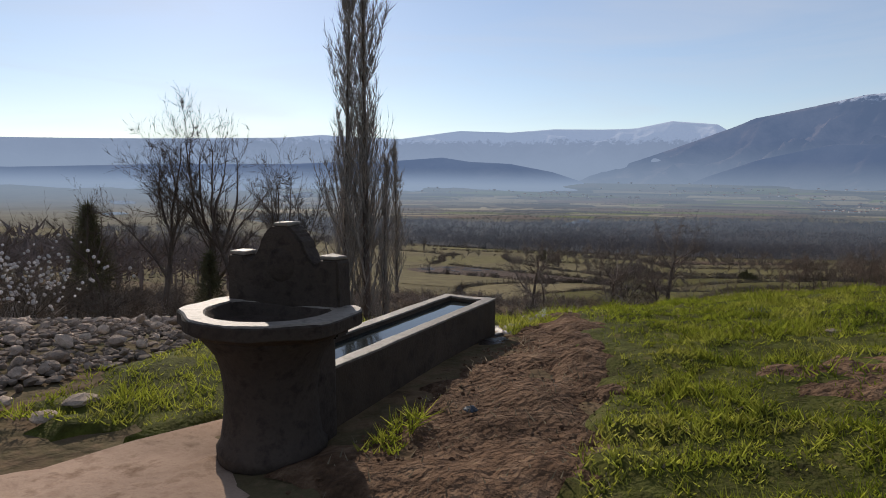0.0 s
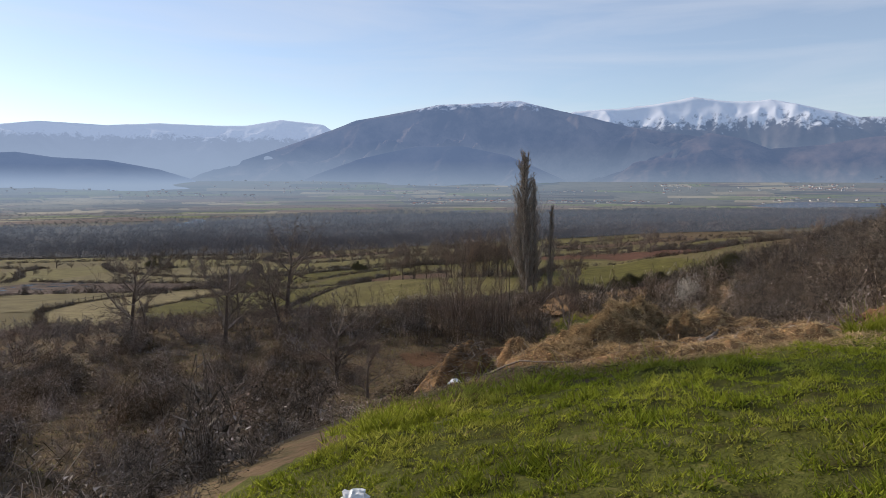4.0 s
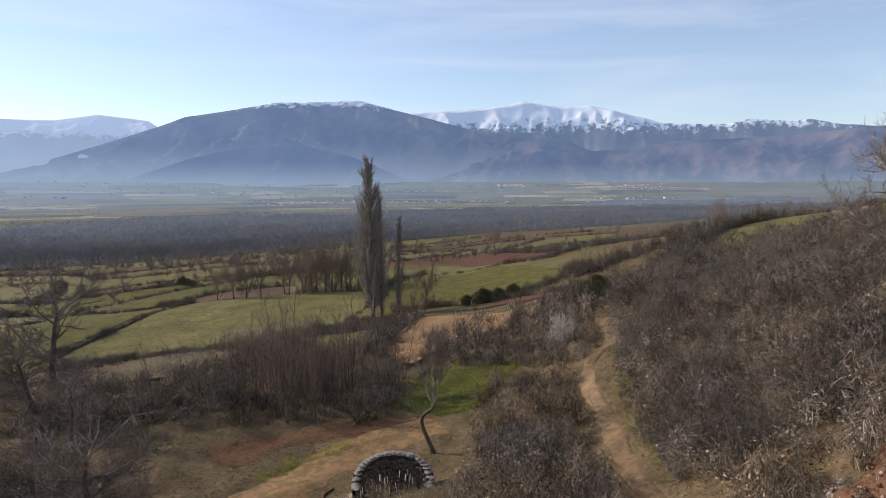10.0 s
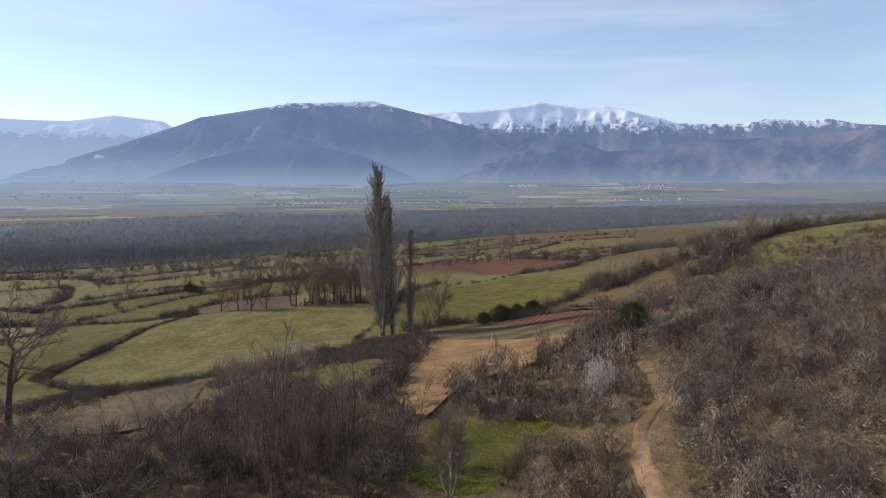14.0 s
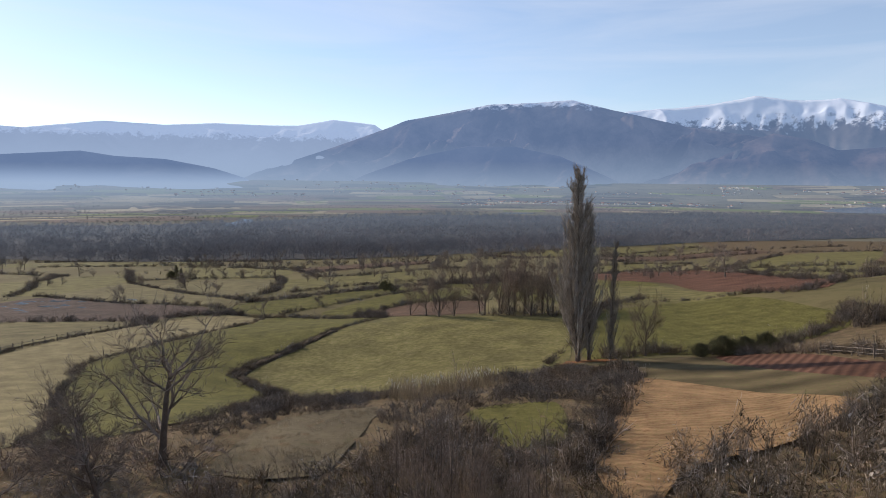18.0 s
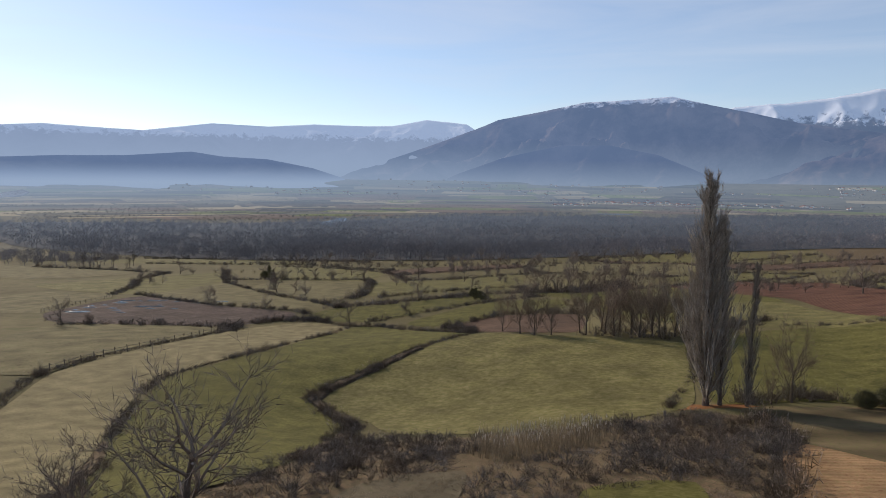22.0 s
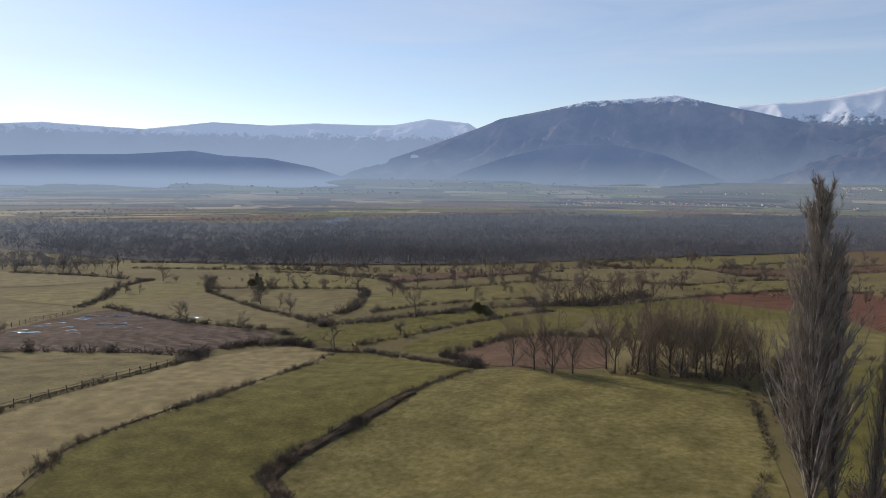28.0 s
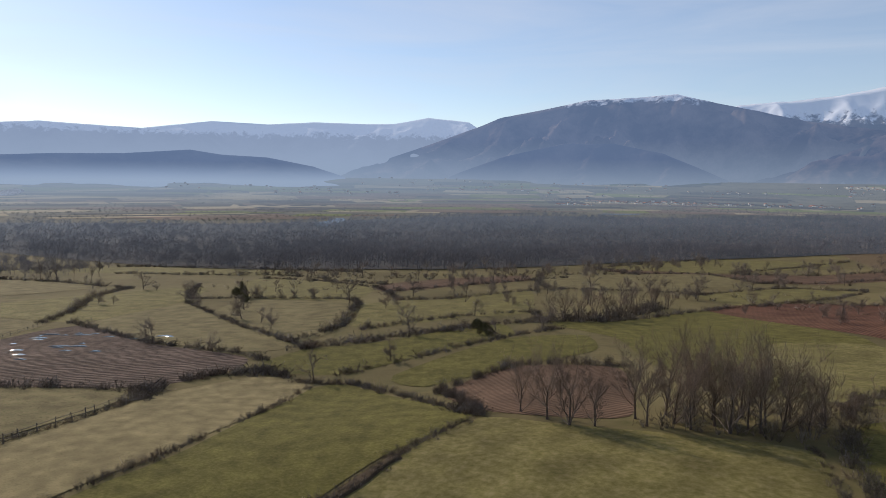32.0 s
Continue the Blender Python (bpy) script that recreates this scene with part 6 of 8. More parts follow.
for poly, n, seed in (([(-66, 130), (-48, 118), (-30, 122), (-19, 134), (-20, 160), (-22, 177), (-63, 175)], 5200, 1), ([(-58, 90), (-81, 111), (-91, 136), (-93, 150), (-103, 188), (-66, 176), (-69, 140), (-62, 124), (-50, 110)], 5200, 2), ([(-84, 92), (-105, 115), (-116, 150), (-121, 172), (-107, 190), (-94, 151), (-90, 121)], 3600, 3)):
    scrub("grass_tufts", within(poly, n, 300 + seed), 0.16, 0.11, TUFT, "tuft", "short tufts in the field", "grass", 310 + seed)

# ---- the fountain ----


def lathe(profile, seg=28):
    """A turned solid from (radius, height) rows, closed at both ends."""
    bm = bmesh.new()
    rings = []
    for r, z in profile:
        rings.append([bm.verts.new((r * math.cos(k * 2 * math.pi / seg), r * math.sin(k * 2 * math.pi / seg), z)) for k in range(seg)])
    for a, b in zip(rings, rings[1:]):
        for k in range(seg):
            bm.faces.new((a[k], a[(k + 1) % seg], b[(k + 1) % seg], b[k]))
    bm.faces.new(rings[0][::-1])
    bm.faces.new(rings[-1])
    return bm


def slab_bm(outline, thick, bevel=0.012):
    """An upright slab from an outline in x and z, thick along y."""
    bm = bmesh.new()
    f = bm.faces.new([bm.verts.new((x, -thick / 2, z)) for x, z in outline])
    got = bmesh.ops.extrude_face_region(bm, geom=[f])
    bmesh.ops.translate(bm, verts=[g for g in got["geom"] if isinstance(g, bmesh.types.BMVert)], vec=(0, thick, 0))
    bmesh.ops.recalc_face_normals(bm, faces=list(bm.faces))
    sharp = [e for e in bm.edges if e.calc_face_angle(0) > 0.6]
    bmesh.ops.bevel(bm, geom=sharp, offset=bevel, segments=2, affect="EDGES")
    return bm


def worn(bm, amount, seed, scale=9.0):
    """Chips and hollows, so that no edge stays true."""
    for v in bm.verts:
        v.co += Vector([noise.noise(v.co * scale + Vector((seed, k * 7.3, 0))) for k in range(3)]) * amount
    return bm


fountain = new("stone_fountain")
tagged(fountain, "dark weathered carved stone drinking fountain with a round basin", "fountain")
fountain.matrix_basis = pose(-2.81, 9.13, 0.13, 0, 0, 26)
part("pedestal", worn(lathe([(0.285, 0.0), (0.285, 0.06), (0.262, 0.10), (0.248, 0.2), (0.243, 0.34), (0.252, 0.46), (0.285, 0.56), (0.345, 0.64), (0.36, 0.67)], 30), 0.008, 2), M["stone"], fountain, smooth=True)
bm = bmesh.new()
seg = 56
rows = []
for k in range(seg):
    a = 2 * math.pi * k / seg
    c, s = math.cos(a), math.sin(a)
    outer = 0.43 + 0.05 * math.exp(-((abs(c) - 0.93) ** 2) / 0.008)
    if s > 0:
        outer = min(outer, 0.24 / max(s, 1e-3), 0.48)
    inner = min(0.315, (0.13 / s) if s > 0.3 else 9)
    ring = [(outer * 0.80, 0.655), (outer * 0.95, 0.685), (outer, 0.70), (outer, 0.755), (outer - 0.012, 0.765), (inner + 0.012, 0.765), (inner, 0.755), (inner * 0.86, 0.70), (inner * 0.4, 0.672)]
    rows.append([bm.verts.new((r * c, r * s, z)) for r, z in ring])
for k in range(seg):
    a, b = rows[k], rows[(k + 1) % seg]
    for j in range(8):
        bm.faces.new((a[j], b[j], b[j + 1], a[j + 1]))
bm.faces.new([r[-1] for r in rows])
bm.faces.new([r[0] for r in rows][::-1])
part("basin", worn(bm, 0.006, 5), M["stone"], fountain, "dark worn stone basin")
# thin ring that paints the sunlit top of the basin rim
bm = bmesh.new()
rows = []
for k in range(seg):
    a = 2 * math.pi * k / seg
    c, s = math.cos(a), math.sin(a)
    outer = 0.43 + 0.05 * math.exp(-((abs(c) - 0.93) ** 2) / 0.008)
    if s > 0:
        outer = min(outer, 0.24 / max(s, 1e-3), 0.48)
    inner = min(0.315, (0.13 / s) if s > 0.3 else 9)
    rows.append([bm.verts.new((r * c, r * s, z)) for r, z in ((outer - 0.006, 0.762), (outer - 0.014, 0.771), (inner + 0.016, 0.771), (inner + 0.006, 0.762))])
for k in range(seg):
    a, b = rows[k], rows[(k + 1) % seg]
    for j in range(3):
        bm.faces.new((a[j], b[j], b[j + 1], a[j + 1]))
part("basin_rim", worn(bm, 0.004, 6), M["coping"], fountain, "worn top of the basin rim, sunlight put in as pale colour")
half = [(0.345, 0.60), (0.355, 0.80), (0.35, 1.00), (0.335, 1.025), (0.245, 1.025), (0.232, 0.995), (0.215, 0.985), (0.19, 1.00), (0.165, 1.03), (0.145, 1.065), (0.132, 1.105), (0.11, 1.13), (0.10, 1.155), (0.07, 1.175), (0.05, 1.195)]
outline = half + [(-x, z) for x, z in half[::-1]]
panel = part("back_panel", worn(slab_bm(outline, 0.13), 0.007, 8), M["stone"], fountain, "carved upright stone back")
panel.location = (-0.03, 0.20, 0)
# thin caps, pale for the light on the upper edges
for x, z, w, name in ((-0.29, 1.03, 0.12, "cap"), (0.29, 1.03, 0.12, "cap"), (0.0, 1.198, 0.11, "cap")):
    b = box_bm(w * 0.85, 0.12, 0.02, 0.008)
    c = part(name, worn(b, 0.010, x * 9, 14), M["coping"], fountain, "weathered capstone, its sunlit top put in as pale colour")
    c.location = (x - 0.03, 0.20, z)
bm = bmesh.new()
for x, z, r in ((0.0, 0.98, 0.10), (-0.2, 0.92, 0.045), (0.2, 0.92, 0.045)):
    bmesh.ops.create_uvsphere(bm, u_segments=14, v_segments=8, radius=r, matrix=Matrix.Translation((x - 0.03, 0.145, z)) @ Matrix.Diagonal((1, 0.28, 1, 1)))
part("carved_boss", worn(bm, 0.006, 12), M["stone"], fountain, "worn carved bosses on the panel")
part("back_block", worn(box_bm(0.46, 0.30, 0.66, 0.02, (0, 0.12, 0.33)), 0.008, 3), M["stone"], fountain)

# the long trough behind it
trough = new("water_trough")
tagged(trough, "long grey concrete cattle trough filled with water", "trough")
ang = math.degrees(math.atan2(0.936, -0.35))
trough.matrix_basis = pose(-2.76 - 0.936 * 0.25, 9.40 - 0.35 * 0.25, 0.0, 0, 0, ang)
L = 2.55
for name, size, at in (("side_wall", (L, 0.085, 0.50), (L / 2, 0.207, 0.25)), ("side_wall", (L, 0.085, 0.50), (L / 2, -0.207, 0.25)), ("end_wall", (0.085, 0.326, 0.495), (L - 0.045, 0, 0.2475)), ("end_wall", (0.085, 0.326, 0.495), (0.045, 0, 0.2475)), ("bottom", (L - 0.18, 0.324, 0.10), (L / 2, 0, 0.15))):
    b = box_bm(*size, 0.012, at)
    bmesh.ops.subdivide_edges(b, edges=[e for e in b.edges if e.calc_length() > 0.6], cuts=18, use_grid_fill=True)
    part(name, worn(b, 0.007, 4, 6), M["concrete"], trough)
# strips paler than the walls, painting the sunlit trough edge
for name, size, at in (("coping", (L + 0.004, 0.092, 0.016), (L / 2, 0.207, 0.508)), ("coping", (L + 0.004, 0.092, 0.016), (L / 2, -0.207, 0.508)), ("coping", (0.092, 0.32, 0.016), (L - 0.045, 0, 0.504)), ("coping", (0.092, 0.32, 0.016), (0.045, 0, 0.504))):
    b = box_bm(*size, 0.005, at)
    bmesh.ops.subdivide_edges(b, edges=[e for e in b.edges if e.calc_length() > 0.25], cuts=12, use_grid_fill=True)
    part(name, worn(b, 0.006, 4, 6), M["coping"], trough, "worn cement edge, sunlight put in as pale colour")
wv = [(0.09, -0.163, 0), (L - 0.09, -0.163, 0), (L - 0.09, 0.163, 0), (0.09, 0.163, 0)]
tw = obj_np("trough_water", wv, [[0, 1, 2, 3]], M["water"])
tw.matrix_basis = trough.matrix_basis @ Matrix.Translation((0, 0, 0.472))
tagged(tw, "still water reflecting the sky in the trough", "water", kind="structure")
# the slab in front of the fountain, broken at its edge
sheet("pavement", [(-3.75, 7.7), (-3.72, 8.1), (-3.6, 8.45), (-3.66, 8.8), (-3.52, 9.15), (-3.2, 9.22), (-2.8, 9.15), (-2.4, 8.9), (-2.2, 8.5), (-2.05, 7.9), (-1.9, 7.3), (-1.8, 6.2), (-2.2, 5.2), (-3.6, 5.0), (-4.0, 6.4)], M["slab"], "worn pinkish concrete slab in front of the fountain", "pavement", step=0.52, lift=0.05, bumps=0.006)
# overflow soaking away from the trough, between dark banks
sheet("runnel_mud", [(-3.3, 11.3), (-3.55, 12.3), (-3.8, 13.0), (-4.15, 13.6), (-4.5, 13.8), (-4.5, 13.4), (-4.2, 12.7), (-3.8, 11.7)], M["wet"], "dark wet mud of the runnel below the trough", "mud", step=0.07, lift=0.085, bumps=0.016)

# ---- stones ----


def stone_mesh(seed, flat=0.6, stuff="rubble"):
    bm = bmesh.new()
    bmesh.ops.create_icosphere(bm, subdivisions=2, radius=1.0)
    for v in bm.verts:
        n = noise.noise(v.co * 1.3 + Vector((seed * 3.7, 0, 0)))
        v.co *= 1 + 0.35 * n + 0.12 * noise.noise(v.co * 4 + Vector((seed, 2, 0)))
        v.co.z *= flat
    me = bpy.data.meshes.new("stone")
    bm.to_mesh(me)
    bm.free()
    me.materials.append(M[stuff])
    return me


STONES = [stone_mesh(k, f) for k, f in enumerate((0.5, 0.6, 0.7, 0.45, 0.55, 0.65))]


def stones(parent, spots, seed):
    rng = np.random.default_rng(seed)
    for x, y, r, lift in spots:
        ob = new("stone", STONES[int(rng.integers(0, 6))])
        ob.parent = parent
        z = float(land(x, y)) + lift
        ob.matrix_basis = Matrix.Translation((x, y, z)) @ Euler((rng.normal(0, 0.3), rng.normal(0, 0.3), rng.uniform(0, 6.28))).to_matrix().to_4x4() @ Matrix.Diagonal((r * rng.uniform(0.8, 1.4), r * rng.uniform(0.7, 1.1), r, 1))


pile = new("stone_pile")
tagged(pile, "low spread heap of grey field stones", "stone pile")
_r = np.random.default_rng(31)
spots = [(x, y, _r.uniform(0.025, 0.075), 0.03 + 0.16 * math.exp(-((x + 6.6) ** 2 + (y - 10) ** 2) / 3) * _r.uniform(0.3, 1)) for x, y in within([(-4.9, 8.0), (-5.4, 9.5), (-5.9, 10.8), (-6.3, 12.2), (-6.2, 13.2), (-7.4, 13.0), (-8.6, 11.6), (-9.0, 9.6), (-8.6, 7.8), (-6.5, 7.2)], 295, 3)]
stones(pile, spots, 4)
_xy = within([(-4.9, 8.0), (-5.4, 9.5), (-5.9, 10.8), (-6.3, 12.2), (-6.2, 13.4), (-7.6, 13.4), (-9.6, 11.6), (-10.0, 9.6), (-9.6, 7.8), (-6.5, 7.2)], 2600, 33)
_q = np.random.default_rng(34)
_ic = bmesh.new()
bmesh.ops.create_icosphere(_ic, subdivisions=1, radius=1)
iv, iff = np.array([tuple(q.co) for q in _ic.verts]), np.array([[q.index for q in fc.verts] for fc in _ic.faces])
_ic.free()
_shapes = [(iv * (1 + 0.25 * np.random.default_rng(k).normal(0, 1, (len(iv), 1)).clip(-1, 1)), iff) for k in range(6)]
v, f = scatter(_shapes, np.column_stack([_xy, land(_xy[:, 0], _xy[:, 1]) + 0.03]), _q.uniform(0, 6.28, len(_xy)), np.column_stack([_q.uniform(0.02, 0.06, len(_xy)), _q.uniform(0.015, 0.04, len(_xy))]), _q)
tagged(obj_np("rubble", v, f, M["rubble"]), "small loose stones between the larger ones", "stones", kind="stuff")
for k, (x, y, r) in enumerate(((-4.25, 8.35, 0.11), (-4.4, 8.6, 0.13), (-4.7, 8.2, 0.10), (-1.15, 12.5, 0.06), (-6.1, 13.9, 0.14), (-4.45, 8.05, 0.09), (-0.3, 11.7, 0.06), (-4.06, 13.5, 0.12), (-4.35, 13.45, 0.09), (-4.75, 14.1, 0.06))):
    ob = new("field_stone", STONES[k % 6])
    ob.matrix_basis = Matrix.Translation((x, y, float(land(x, y)) + 0.03 + 0.3 * r)) @ Matrix.Rotation(k * 1.3, 4, "Z") @ Matrix.Diagonal((r * 0.85, r * 0.7, r * 0.5, 1))
    tagged(ob, "pale field stone lying in the grass", "stone", "loose stones")
bank_stones = new("bank_rubble")
tagged(bank_stones, "loose pale stones at the foot of the clay bank", "rubble")
stones(bank_stones, [(x, y, _r.uniform(0.03, 0.08), 0.12) for x, y in within([(0.5, 31), (2.6, 38.4), (6.5, 42.3), (12, 48), (15, 50), (12, 44), (6, 35), (2, 29.5)], 150, 6)] + [(x, y, _r.uniform(0.05, 0.17), 0.1) for x, y in within([(1.6, 37.2), (2.2, 40), (5.2, 42.6), (7.6, 43.2), (5.2, 40.4)], 90, 16)], 7)
_xy = within([(0.2, 29), (0.9, 31.5), (3.4, 38.6), (6.8, 42), (9.9, 44.6), (14.3, 50.6), (16.6, 51), (13.6, 44.4), (8.6, 36.2), (3.4, 29.2)], 1900, 36)
_s = _q.uniform(0.03, 0.07, len(_xy)) * (1 + 1.3 * (_q.uniform(0, 1, len(_xy)) > 0.9))
v, f = scatter(_shapes, np.column_stack([_xy, land(_xy[:, 0], _xy[:, 1]) + 0.13]), _q.uniform(0, 6.28, len(_xy)), np.column_stack([_s, _s * 0.7]), _q)
tagged(obj_np("clay_clods", v, f, M["bank_clay"]), "crumbled red clods on the clay bank", "clods", kind="stuff")
scrub("clay_bank_weeds", within([(0.4, 30), (3.4, 38.6), (6.8, 42), (12, 48), (15, 49), (11, 41), (4, 31)], 60, 37), 0.5, 0.5, MID, "bramble", "sparse dead weeds rooted in the clay bank", "weeds", 37)

OLD_STONES = [stone_mesh(20 + k, 0.6, "rock") for k in range(6)]
COPING_STONES = [stone_mesh(26 + k, 0.6, "wall_coping") for k in range(4)]
# the old spring wall by the road: a low curved wall of field stones, open towards the slope
spring = new("spring_wall")
tagged(spring, "low curved wall of old field stones round a dark spring, with pale coping", "wall")
SX, SY = -6.35, 55.6
SZ = float(land(SX, SY)) - 0.35
_r = np.random.default_rng(83)


def arc_at(a, r):
    return SX + r * math.cos(a), SY + 0.7 * r * math.sin(a)


def wall_top(a):
    return 0.75 + 1.05 * max(0.0, math.sin(a)) ** 0.7


arc = np.linspace(-0.15, math.pi + 0.35, 40)
v, f = [], []
for k, a in enumerate(arc):
    for r, top in ((1.62, 0), (1.62, 1), (2.02, 1), (2.02, 0)):
        x, y = arc_at(a, r + 0.05 * noise.noise(Vector((a * 5, r * 3, top))))
        v.append((x, y, SZ + (wall_top(a) - 0.06 + 0.06 * noise.noise(Vector((a * 7, 1, 0))) if top else -0.3)))
    if k:
        for j in range(4):
            i0, i1 = (k - 1) * 4, k * 4
            f.append((i0 + j, i0 + (j + 1) % 4, i1 + (j + 1) % 4, i1 + j))
# near-black colour stands in for the shadow inside the wall
obj_np("core", v, f, M["stone"], spring, label="inner masonry, shade of the hollow put in as dark colour")
for a in np.linspace(-0.1, math.pi + 0.3, 26):
    h = wall_top(a)
    for z in np.arange(0.1, h + 0.02, 0.19):
        for r in ((1.6,) if z < h - 0.19 else (1.82,)):
            x, y = arc_at(a + _r.normal(0, 0.02), r)
            cope = z >= h - 0.19
            ob = new("stone", COPING_STONES[int(_r.integers(0, 4))] if cope else OLD_STONES[int(_r.integers(0, 6))])
            ob.parent = spring
            ob.matrix_basis = Matrix.Translation((x, y, SZ + (h if cope else z + _r.normal(0, 0.035)))) @ Matrix.Rotation(a + _r.normal(0, 0.3), 4, "Z") @ Matrix.Diagonal((0.21 if cope else 0.11, (0.22 if cope else 0.17) * _r.uniform(0.7, 1.35), (0.12 if cope else 0.18) * _r.uniform(0.8, 1.2), 1))
near_rock = new("rock_rubble")
tagged(near_rock, "broken pale rocks beside the spring wall", "rubble")
stones(near_rock, [(x, y, _r.uniform(0.07, 0.20), 0.06) for x, y in within([(-10.3, 53.6), (-9.2, 55.6), (-8.2, 57.6), (-6, 58.2), (-7.2, 56), (-8.6, 53.2)], 46, 8)], 9)

# ---- the dung and straw heap at the terrace edge ----
sheet("heap_ground", [(-5.3, 20.4), (-4.9, 21.8), (-4.9, 23.1), (-3.6, 24.0), (-1.8, 24.5), (0.2, 24.2), (1.8, 22.8), (1.6, 21.6), (0.2, 20.7), (-1.6, 19.8), (-3.4, 19.2), (-4.6, 19.2)], M["dung"], "dark trampled ground under straw litter", "ground", step=0.15, lift=0.06, bumps=0.035)


def mound_height(px, py, x, y, rx, ry, h, seed):
    """Height of a lumpy heap over the land, below nought outside it."""
    q = ((px - x) / rx) ** 2 + ((py - y) / ry) ** 2
    lump = fold(px * 2.3 + seed, py * 2.6) + 0.6 * fold(px * 5.7, py * 5.1 + seed) + 0.35 * fold(px * 13, py * 12)
    return h * np.clip(1 - q, -0.2, 1) + 0.38 * h * lump * np.clip(1.25 - q, 0, 1)


def fold(x, y):
    return np.sin(x + 1.7 * np.sin(y * 0.9)) * np.cos(y + 1.3 * np.sin(x * 1.1))


def mound(name, x, y, rx, ry, h, material, label, seed):
    n, m = 64, 26
    a = np.arange(n) * 2 * np.pi / n
    t = np.linspace(0, 1.05, m + 1)
    px = x + rx * t[:, None] * np.cos(a)[None] * (1 + 0.1 * np.sin(3 * a + seed))[None]
    py = y + ry * t[:, None] * np.sin(a)[None] * (1 + 0.1 * np.sin(4 * a + seed))[None]
    z = float(land(x, y)) - 0.06 + mound_height(px, py, x, y, rx, ry, h, seed)
    i = np.arange(n * (m + 1)).reshape(m + 1, n)
    f = np.stack([i[:-1], i[1:], np.roll(i[1:], -1, 1), np.roll(i[:-1], -1, 1)], -1).reshape(-1, 4)
    return tagged(obj_np(name, np.stack([px, py, z], -1).reshape(-1, 3), f, M[material], smooth=True), label, "heap")


MOUNDS = [(-1.65, 23.45, 1.3, 0.95, 0.67, 1, "straw_mound", "tall heap of golden old straw and dung"),
          (-2.35, 22.75, 1.15, 0.8, 0.56, 2, "straw_mound", "lower shoulder of matted straw"),
          (-2.3, 21.9, 1.3, 0.6, 0.3, 9, "straw_mound", "low spread of golden straw before the heap"),
          (-4.35, 22.35, 0.75, 0.6, 0.5, 3, "dung_heap", "dark clod of dung and roots"),
          (-0.3, 23.3, 1.0, 0.8, 0.42, 4, "dung_heap", "dark heap of dung with old straw"),
          (-3.45, 23.3, 0.7, 0.45, 0.5, 5, "dung_heap", "dark clod of dung capped with old straw"),
          (-1.3, 20.3, 1.0, 0.5, 0.24, 6, "straw_mound", "low ridge of old straw at the edge of the grass"),
          (-2.8, 20.0, 0.9, 0.4, 0.17, 7, "straw_mound", "thin spread of trodden straw"),
          (-0.2, 20.9, 0.9, 0.5, 0.28, 8, "dung_heap", "low heap of dung and roots beside the grass")]
for x, y, rx, ry, h, seed, name, label in MOUNDS:
    mound(name, x, y, rx, ry, h, "dung", label, seed)


def strew(name, xy, lengths, thick, material, label, category, seed, lie=0.35, over=0.0):
    """Loose stalks lying on the heaps and on the ground round them."""
    rng = np.random.default_rng(seed)
    top = land(xy[:, 0], xy[:, 1]) + 0.06
    for x, y, rx, ry, h, k, _, _ in MOUNDS:
        inside_it = ((xy[:, 0] - x) / rx) ** 2 + ((xy[:, 1] - y) / ry) ** 2 < 1
        top = np.where(inside_it, np.maximum(top, float(land(x, y)) - 0.06 + mound_height(xy[:, 0], xy[:, 1], x, y, rx, ry, h, k)), top)
    p = np.column_stack([xy, top + over])
    d = rng.normal(0, 1, (len(p), 3)) * (1, 0.8, lie)
    d /= np.linalg.norm(d, axis=1, keepdims=True)
    l = rng.uniform(*lengths, len(p))[:, None]
    v, f = spikes(p - d * l * 0.45, p + d * l * 0.55, rng.uniform(0.6, 1.3, len(p)) * thick)
    return tagged(obj_np(name, v, f, M[material]), label, category, kind="stuff")


_r = np.random.default_rng(55)
LITTER = [(-5.2, 20.4), (-4.9, 23.0), (0.6, 23.6), (1.8, 22.4), (-1.6, 19.8), (-4.6, 19.2)]
strew("loose_straw", np.concatenate([within(LITTER, 13000, 20), _r.normal((-1.65, 23.4), (0.55, 0.42), (17000, 2)), _r.normal((-2.35, 22.65), (0.5, 0.36), (15000, 2)), _r.normal((-2.3, 21.9), (0.6, 0.3), (9000, 2)), _r.normal((-3.45, 23.3), (0.3, 0.2), (2500, 2)), _r.normal((-0.3, 23.2), (0.5, 0.35), (4000, 2)), _r.normal((-1.4, 20.3), (0.8, 0.3), (5000, 2)), _r.normal((-0.2, 20.9), (0.5, 0.3), (2500, 2))]), (0.05, 0.16), 0.0025, "straw", "loose golden straw stalks over the heap", "straw", 1, 0.55)
strew("long_straw", np.concatenate([_r.normal((-1.65, 23.4), (0.5, 0.4), (900, 2)), _r.normal((-2.35, 22.5), (0.6, 0.4), (900, 2))]), (0.14, 0.32), 0.0034, "straw", "long pale stalks sticking out of the heap", "straw", 3, 0.9, 0.03)
strew("loose_roots", np.concatenate([within(LITTER, 1200, 23), _r.normal((-4.2, 22.2), (0.4, 0.3), (1200, 2)), _r.normal((-0.4, 22.8), (0.5, 0.3), (600, 2))]), (0.1, 0.3), 0.004, "bramble", "dead brown stalks and roots on the heap", "litter", 2, 0.5, 0.03)


def branch(name, pts, r, label):
    line = rounded(pts, 0.12, closed=False)
    z = land(line[:, 0], line[:, 1]) + np.interp(np.arange(len(line)), [0, len(line) / 2, len(line)], [0.08, 0.22, 0.07])
    v, f = chain(np.column_stack([line, z]), np.linspace(r, r * 0.35, len(line)), 6)
    return tagged(obj_np(name, v, f, M["wood"], smooth=True), label, "branch")


